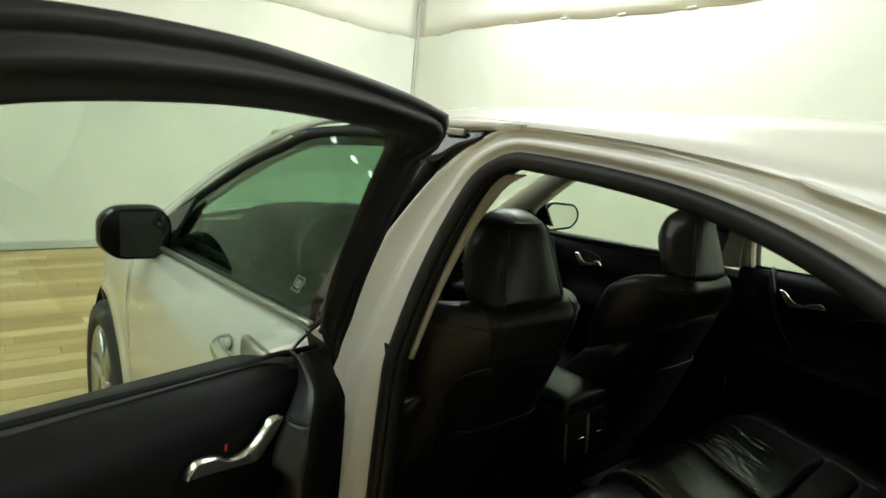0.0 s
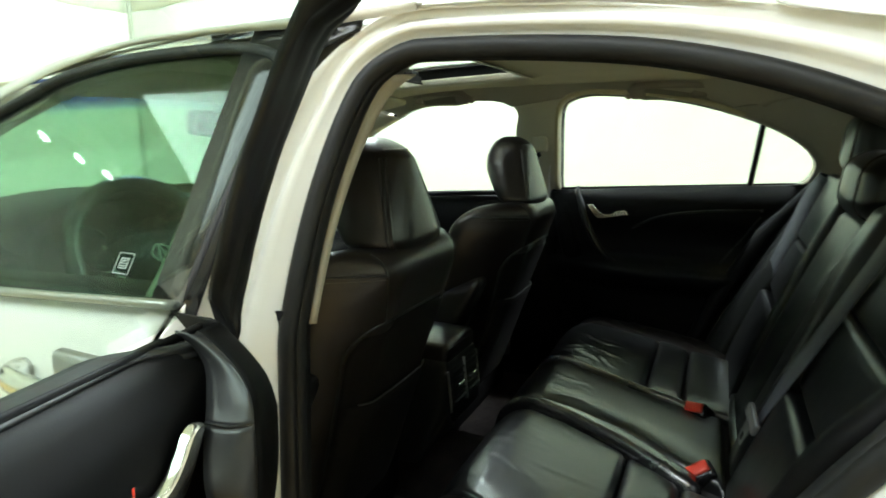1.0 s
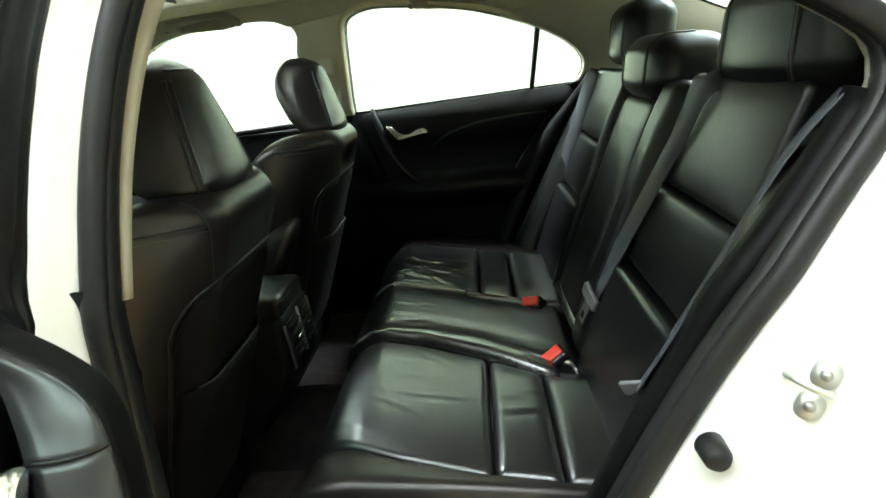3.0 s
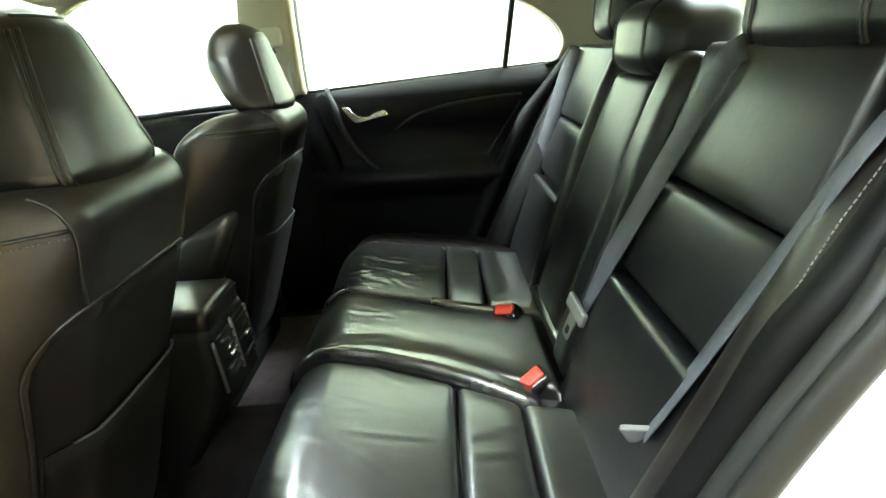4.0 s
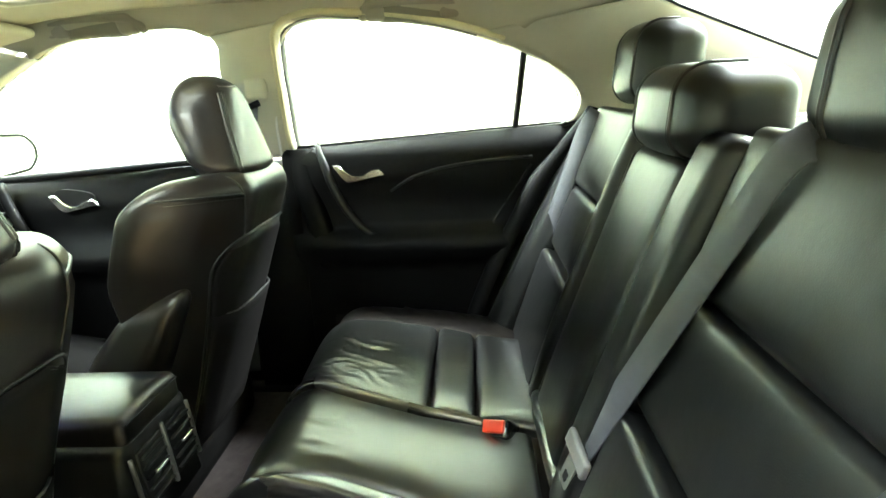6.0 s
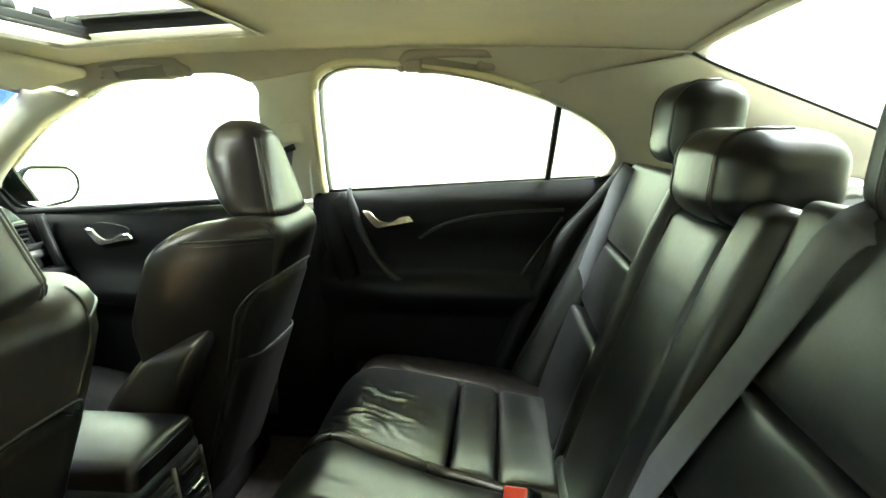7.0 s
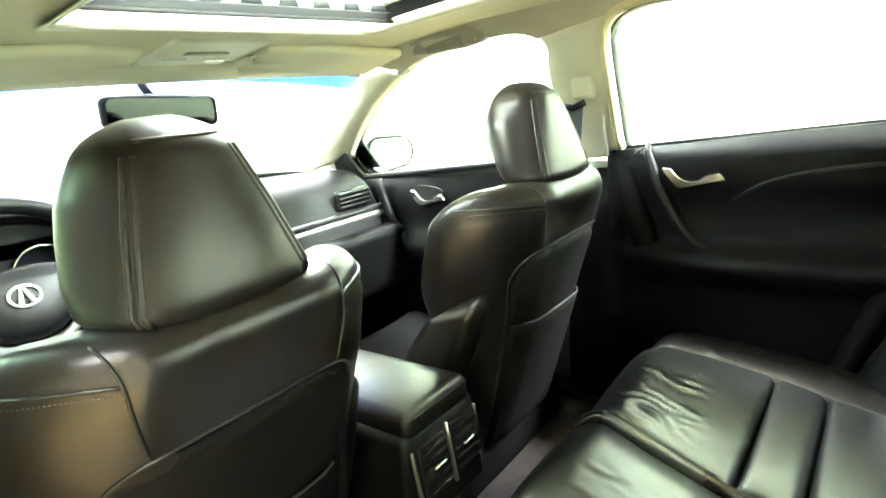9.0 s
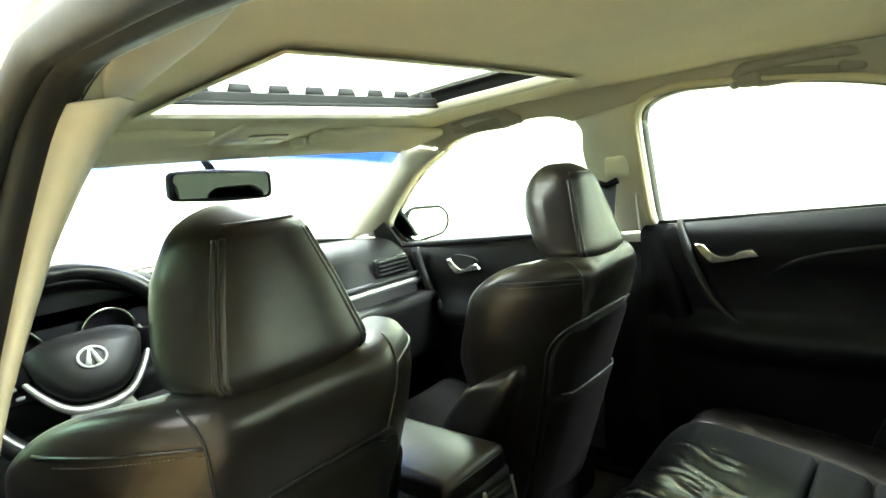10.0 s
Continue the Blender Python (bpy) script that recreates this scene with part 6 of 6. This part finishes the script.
def floor_mat(x0, x1, y0, y1, label):
    m = part("floor_mat", rbox(x1 - x0, y1 - y0, 0.014, 0.006, 8, 2, lambda x, y, z: (x, y, z + 0.05 * max(0, y / (y1 - y0) * 2 - 0.3) ** 2), at=((x0 + x1) / 2, (y0 + y1) / 2, 0.335)), MAT_FABRIC)
    return tagged(m, label, "floor mat", "floor mats")


floor_mat(-0.66, -0.17, -0.10, 0.34, "dark grey-brown carpet mat on the rear floor")
floor_mat(0.17, 0.66, -0.10, 0.34, "dark grey-brown carpet mat on the rear floor")

# ---- dashboard, wheel, mirror, visors ----
dash = thing("dashboard", "black dashboard with a silver strip and vents", "dashboard", at=(0, 1.1, 0.5))


def dash_fn(x, y, z):
    # rolls forward over the top
    return x, 1.06 + y + 0.10 * (z / 0.2) * (y < 0), 0.835 + z + 0.03 * (1 - (x / 0.72) ** 2) * (z > 0) - 0.035 * (y > 0) * (z > 0)


part("body", rbox(1.44, 0.42, 0.33, 0.07, 12, 5, dash_fn), DASH, dash, "charcoal soft-touch dashboard top")
part("cluster_hood", rbox(0.44, 0.26, 0.15, 0.060, 8, 5, lambda x, y, z: (x, y, z * (1 - 0.3 * (x / 0.22) ** 2)), at=(-0.370, 0.965, 1.005)), PLASTIC, dash, "black instrument hood")
arch = [(-0.378 + 0.205 * math.cos(a), 0.835, 0.925 + 0.146 * math.sin(a) ** 0.8) for a in np.linspace(0.0, math.pi, 25)]
part("cluster_face", plate(arch + [(-0.583, 0.835, 0.86), (-0.173, 0.835, 0.86)], (0, 0.004, 0)), DIAL, dash, "dark instrument face", smooth=False)
part("hood_edge", tube([(x, 0.822, z) for x, y, z in arch], 0.013, 8), PLASTIC, dash, "rolled edge of the instrument hood")
for k in (-1, 1):
    part("dial", lathe([(0.0, 0.001), (0.0, 0.050), (0.012, 0.054), (0.014, 0.050)], 32, (0, 0, 0), "z"), DIAL, dash).matrix_basis = pose(-0.385 + k * 0.085, 0.829, 0.955, 90, 0, 0)
    part("dial_ring", tube([(-0.385 + k * 0.085 + 0.052 * math.cos(a), 0.818, 0.955 + 0.052 * math.sin(a)) for a in np.linspace(0, math.tau, 33)[:-1]], 0.0028, 6, True, up=(0, 1, 0)), CHROME, dash)
strip = [(x, 0.862 - 0.02 * (x - 0.3) ** 2, 0.858) for x in np.linspace(0.12, 0.69, 12)]
part("trim_strip", tube(strip, 0.013, 8, flat=1.0), SILVER, dash, "silver dashboard strip")
part("trim_strip", tube([(x, y - 0.004, z - 0.034) for x, y, z in strip], 0.005, 8), SILVER, dash, "thin lower silver strip")
part("strip_gap", tube([(x, y + 0.002, z + 0.020) for x, y, z in strip], 0.010, 8), RUBBER, dash, "dark groove over the silver strip")
part("glove_box", rbox(0.64, 0.09, 0.20, 0.03, 4, 4, at=(0.39, 0.822, 0.722)), PLASTIC, dash, "black glove box")
vt = part("air_vent", rbox(0.15, 0.02, 0.062, 0.010, 3, 3, at=(0.575, 0.872, 0.925)), GLOSS_BLACK, dash)
for j in range(4):
    part("slat", rbox(0.128, 0.012, 0.004, 0.0018, 2, 1, at=(0.575, 0.860, 0.905 + j * 0.0135)), PLASTIC_GREY, vt)
vt = part("air_vent", rbox(0.15, 0.02, 0.062, 0.010, 3, 3, at=(-0.66, 0.872, 0.925)), GLOSS_BLACK, dash)
part("lower_dash", rbox(0.62, 0.20, 0.20, 0.04, 6, 4, at=(-0.40, 0.93, 0.770)), PLASTIC, dash, "black lower dashboard")
part("column_shroud", tube([(-0.375, 0.90, 0.850), (-0.375, 0.80, 0.893)], [0.058, 0.046], 14, flat=0.9), PLASTIC, dash, "black steering column shroud")
part("screen_block", rbox(0.30, 0.10, 0.22, 0.02, 3, 3, at=(0.0, 0.86, 0.88)), GLOSS_BLACK, dash)

sw = thing("steering_wheel", "black leather steering wheel with silver spokes", "steering wheel", at=(-0.375, 0.74, 0.93))
SWM = pose(-0.375, 0.735, 0.925, 65, 0, 0)
part("rim", moved(tube([(0.183 * math.cos(a), 0.183 * math.sin(a), 0.02) for a in np.linspace(0, math.tau, 49)[:-1]], 0.0175, 12, True), SWM), LEATHER, sw, "leather rim")
shield = spline([(0.0, 0.060), (0.055, 0.057), (0.096, 0.040), (0.100, 0.012), (0.080, -0.030), (0.045, -0.066), (0.0, -0.076), (-0.045, -0.066), (-0.080, -0.030), (-0.100, 0.012), (-0.096, 0.040), (-0.055, 0.057)], 48, True)
part("hub", moved(loft([[(x * k, y * k, z) for x, y in shield] for k, z in ((0.94, -0.02), (1.0, 0.0), (1.0, 0.018), (0.95, 0.030), (0.80, 0.038), (0.45, 0.0425), (0.02, 0.043))], closed=True), SWM), HUB_BLACK, sw, "smooth black airbag cover")
trim = spline([(0.104, 0.045), (0.112, 0.012), (0.090, -0.036), (0.052, -0.078), (0.0, -0.090), (-0.052, -0.078), (-0.090, -0.036), (-0.112, 0.012), (-0.104, 0.045)], 40)
part("hub_trim", moved(tube([(x, y, 0.016) for x, y in trim], [F(abs(k - 19.5), [0, 8, 19.5], [0.011, 0.0075, 0.0035]) for k in range(40)], 8, flat=0.6), SWM), SILVER, sw, "silver trim under the airbag cover")
for k in (-1, 1):
    part("spoke", moved(tube([(k * 0.095, 0.015, 0.010), (k * 0.13, 0.010, 0.016), (k * 0.178, 0.006, 0.02)], [0.030, 0.024, 0.018], 8, flat=0.5), SWM), PLASTIC, sw, "black spoke")
    part("lower_spoke", moved(tube([(k * 0.035, -0.088, 0.010), (k * 0.048, -0.12, 0.016), (k * 0.058, -0.170, 0.02)], [0.018, 0.013, 0.012], 8, flat=0.5), SWM), SILVER, sw, "silver spoke")
    for j in range(4):
        part("button", moved(rbox(0.013, 0.007, 0.006, 0.002, 1, 2, at=(k * (0.118 + 0.008 * j), -0.034 + 0.018 * j, 0.026)), SWM), TONGUE_GREY, sw)
part("emblem", moved(join(tube([(0.024 * math.cos(a), 0.019 * math.sin(a), 0.0455) for a in np.linspace(0, math.tau, 29)[:-1]], 0.0026, 6, True),
                          tube([(-0.002, 0.016, 0.0455), (-0.010, -0.015, 0.0455)], [0.002, 0.0055], 8), tube([(0.002, 0.016, 0.0455), (0.010, -0.015, 0.0455)], [0.002, 0.0055], 8)), SWM), EMBLEM, sw, "bright oval emblem")

rv = thing("rear_view_mirror", "black interior rear-view mirror on a stalk", "mirror", at=(0.02, 0.93, 1.32))
RVM = pose(0.024, 0.865, 1.238, 91.5, 4, -15)
part("housing", moved(rbox(0.252, 0.080, 0.038, 0.018, 6, 4, lambda x, y, z: (x, y * (1 - 0.12 * (x / 0.12) ** 2), z)), RVM), PLASTIC, rv)
part("mirror_glass", moved(lozenge(0.226, 0.003, 0.060, 0.016), RVM @ pose(0, 0, 0.0192, 90, 0, 0)), MIRROR_DIM, rv, "mirror glass darkened for a dim reflection", smooth=False)
part("stalk", tube([(0.02, 0.885, 1.27), (0.02, 0.91, 1.295), (0.02, 0.93, 1.335)], [0.012, 0.010, 0.016], 8), PLASTIC, rv)


def sun_visor(x0, x1, k, label):
    """Folded up against the lining; k is the side of the hinge."""
    xm = (x0 + x1) / 2
    v = thing("sun_visor", label, "sun visor", "sun visors", at=(xm, 0.62, 1.32))
    pad = rbox(x1 - x0, 0.150, 0.020, 0.0095, 10, 4, lambda x, y, z: (x, y - 0.018 * blend(-k * x - 0.13, 0.05) * (y < 0) * -1, z - 0.20 * y - 0.06 * (x + xm) ** 2 + 0.02 * xm * xm), at=(xm, 0.622, 1.320))
    part("pad", pad, HEADLINER, v)
    part("hinge_rod", tube([(x0 + 0.02, 0.690, 1.306), (x1 - 0.02, 0.690, 1.306)], 0.006, 8), BEIGE, v)
    xe = x1 - 0.015 if k < 0 else x0 + 0.015
    part("hinge_clip", rbox(0.050, 0.060, 0.022, 0.009, 3, 3, lambda x, y, z: (x * (1 - 5 * max(0.0, y)), y, z), at=(xe, 0.668, 1.318)), BEIGE, v, "moulded visor clip")


sun_visor(-0.53, -0.130, -1, "beige folded sun visor")
sun_visor(0.130, 0.53, 1, "beige folded sun visor")
oc = thing("overhead_console", "beige overhead console with map lights", "console", at=(0.0, 0.62, 1.35))
part("body", rbox(0.200, 0.190, 0.030, 0.013, 6, 3, lambda x, y, z: (x * (1 - 0.9 * y), y, z - 0.10 * y), at=(0.0, 0.600, 1.342)), BEIGE, oc)
for k in (-1, 1):
    part("map_light", rbox(0.052, 0.044, 0.007, 0.003, 2, 2, at=(k * 0.045, 0.655, 1.3245)), STEEL, oc, "pale map light lens")
part("switch_row", rbox(0.090, 0.022, 0.006, 0.0025, 2, 2, at=(0.0, 0.590, 1.3285)), TRIM_SHADE, oc)


def grab_handle(y0, y1, s):
    g = thing("grab_handle", "taupe folding grab handle over the door", "grab handle", "grab handles", at=(s * 0.555, (y0 + y1) / 2, 1.345))
    ya, yb = sorted((y0, y1))
    pts = [(s * 0.572, ya, 1.318), (s * 0.556, ya + 0.006, 1.333), (s * 0.540, ya + 0.030, 1.345), (s * 0.530, (ya + yb) / 2, 1.348), (s * 0.540, yb - 0.030, 1.345), (s * 0.556, yb - 0.006, 1.333), (s * 0.572, yb, 1.318)]
    part("bar", tube(spline(pts, 26), 0.0105, 8, flat=1.2), TAUPE, g)
    for yy in (ya + 0.030, yb - 0.030):
        part("mount", rbox(0.026, 0.044, 0.034, 0.010, 3, 4, lambda x, y, z: (x - s * 0.5 * z, y, z), at=(s * 0.556, yy, 1.326)), TAUPE, g)
    # darker plate stands in for the shadow behind the bar
    part("recess", rbox(0.024, yb - ya - 0.07, 0.040, 0.010, 3, 3, lambda x, y, z: (x - s * 0.6 * z, y, z), at=(s * 0.562, (ya + yb) / 2, 1.326)), TRIM_SHADE, g, "handle recess, its shade in the darker tone")


grab_handle(-0.185, -0.41, 1)
grab_handle(0.32, 0.54, 1)

# front belt guide on the door pillar
gd = thing("seat_belt", "front passenger belt hanging from its pillar guide", "seat belt", at=(0.64, 0.12, 1.17))
part("guide", rbox(0.03, 0.055, 0.055, 0.012, 3, 3, at=(0.632, 0.100, 1.178)), BEIGE, gd, "beige belt height adjuster")
part("guide_loop", tube([(0.612, 0.09, 1.145), (0.606, 0.118, 1.135), (0.612, 0.15, 1.145)], 0.008, 8), PLASTIC, gd)
part("strap", ribbon(spline([(0.612, 0.118, 1.14), (0.622, 0.135, 1.05), (0.640, 0.165, 0.90), (0.665, 0.215, 0.60), (0.675, 0.23, 0.40)], 20), 0.046, 0.0022, (1, 0.2, 0)), WEBBING, gd)

# striker and rubber stop on the door jamb
JAMB_N = Vector((-0.84, 0.445, 0.305)).normalized()
JAMB_A = Vector((0.003, -0.013, 0.028)).normalized()
JAMB_F = Matrix((JAMB_N.cross(JAMB_A), JAMB_N, JAMB_A)).transposed().to_4x4()


def on_jamb(p, out):
    return Vector(p) + JAMB_N * out


STK_HI, STK_LO = (-0.7510, -0.6290, 0.8730), (-0.7540, -0.6160, 0.8450)
stk = part("door_striker", join(*(moved(lozenge(0.023, 0.003, 0.026, 0.010), Matrix.Translation(on_jamb(p, 0.001)) @ JAMB_F) for p in (STK_HI, STK_LO))), STEEL, car, "pale steel striker plates")
loop_in, loop_out = (-0.7570, -0.6310, 0.8590), (-0.7380, -0.6030, 0.8690)
part("striker_loop", tube(spline([on_jamb(loop_in, -0.003), on_jamb(loop_in, 0.012), on_jamb((-0.7510, -0.6210, 0.8630), 0.018), on_jamb((-0.7430, -0.6100, 0.8670), 0.016), on_jamb(loop_out, 0.009), on_jamb(loop_out, -0.003)], 24), 0.0034, 8), STEEL, stk)
for p in (STK_HI, STK_LO):
    part("striker_bolt", moved(lozenge(0.010, 0.004, 0.010, 0.0049), Matrix.Translation(on_jamb(p, 0.004)) @ JAMB_F), SILVER, stk)
part("rubber_stop", lathe([(0.0, 0.0001), (0.0, 0.014), (-0.022, 0.013), (-0.028, 0.009), (-0.028, 0.0001)], 16, (-0.735, -0.540, 0.795)), RUBBER, car, "black rubber door stop")
# front door inner trims
for s in (1, -1):
    rows = []
    for z in np.linspace(0.30, 0.955, 24):
        k = math.exp(-((z - 0.74) / 0.04) ** 2)
        rows.append([(s * (F(z, [0.3, 0.9, 0.96], [0.73, 0.712, 0.735]) - 0.055 * k * F(y, [0.25, 0.35, 0.75, 0.95], [0.8, 1, 1, 0])), y, z) for y in np.linspace(0.215, 1.12, 30)])
    rows.append([(s * 0.76, y, belt(y) - 0.016) for y in np.linspace(0.215, 1.12, 30)])
    fp = part("front_door_panel", loft(rows), PLASTIC, car, "black moulded front door trim", thick=0.003)
    part("handle_cup", plate([(s * 0.7085, y + 0.790, z - 0.053) for y, z in LEVER_CUP], (s * 0.004, 0, 0)), RUBBER, fp, "flat dark plate for the shade of the finger recess", smooth=False)
    part("release_lever", hooked_lever(s, 0.704, 0.790, -0.053), CHROME, fp, "satin chrome release lever", sharp=40)
    part("window_sill_strip", tube([(s * 0.748, y, belt(y) - 0.008) for y in np.linspace(0.22, 1.04, 20)], 0.010, 8), PLASTIC_GREY, fp)
    grip = spline([(0.86, 0.965), (0.84, 0.89), (0.80, 0.80), (0.74, 0.735), (0.66, 0.72)], 18)
    part("pull_grip", tube([(s * 0.685, y, z) for y, z in grip], 0.014, 8, up=(1, 0, 0)), PLASTIC_GREY, fp)
    part("sail_trim", plate([(s * 0.735, 1.10, 0.955), (s * 0.722, 1.10, 1.02), (s * 0.715, 1.03, 1.055), (s * 0.728, 0.965, 0.965)], (s * 0.012, 0, 0)), PLASTIC, fp, smooth=False)

# ---- floor planks ----
def build_floor():
    fl = part("floor", rbox(ROOM_E - ROOM_W + 0.2, ROOM_N - ROOM_S + 0.2, 0.1, 0.004, 1, 1, at=((ROOM_E + ROOM_W) / 2, (ROOM_N + ROOM_S) / 2, -0.062)), SKIRTING, smooth=False)
    tagged(fl, "pale oak strip floor", "floor", kind="structure")
    rnd = random.Random(4)
    L, W = 1.2, 0.118
    shared = mesh_of("plank", *rbox(L - 0.003, W - 0.003, 0.012, 0.0015, 1, 1), OAK, False)
    rest, count = [], 0
    y, row = ROOM_S + W / 2, 0
    while y < ROOM_N:
        x = ROOM_W - rnd.uniform(0, L) + L / 2
        while x - L / 2 < ROOM_E:
            if -4.4 < x < 0.6 and y > 1.1 and count < 300 and x - L / 2 > ROOM_W:
                ob = new("plank", shared)
                ob.parent = fl
                ob.location = (x, y, -0.006)
                count += 1
            else:
                x0, x1 = max(x - L / 2, ROOM_W), min(x + L / 2, ROOM_E)
                if x1 - x0 > 0.02:
                    rest.append(rbox(x1 - x0 - 0.003, W - 0.003, 0.012, 0.0015, 1, 1, at=((x0 + x1) / 2, y, -0.006)))
            x += L
        y += W
        row += 1
    st = part("plank_field", join(*rest), OAK, fl, smooth=False)
    st["kind"] = "stuff"


build_floor()
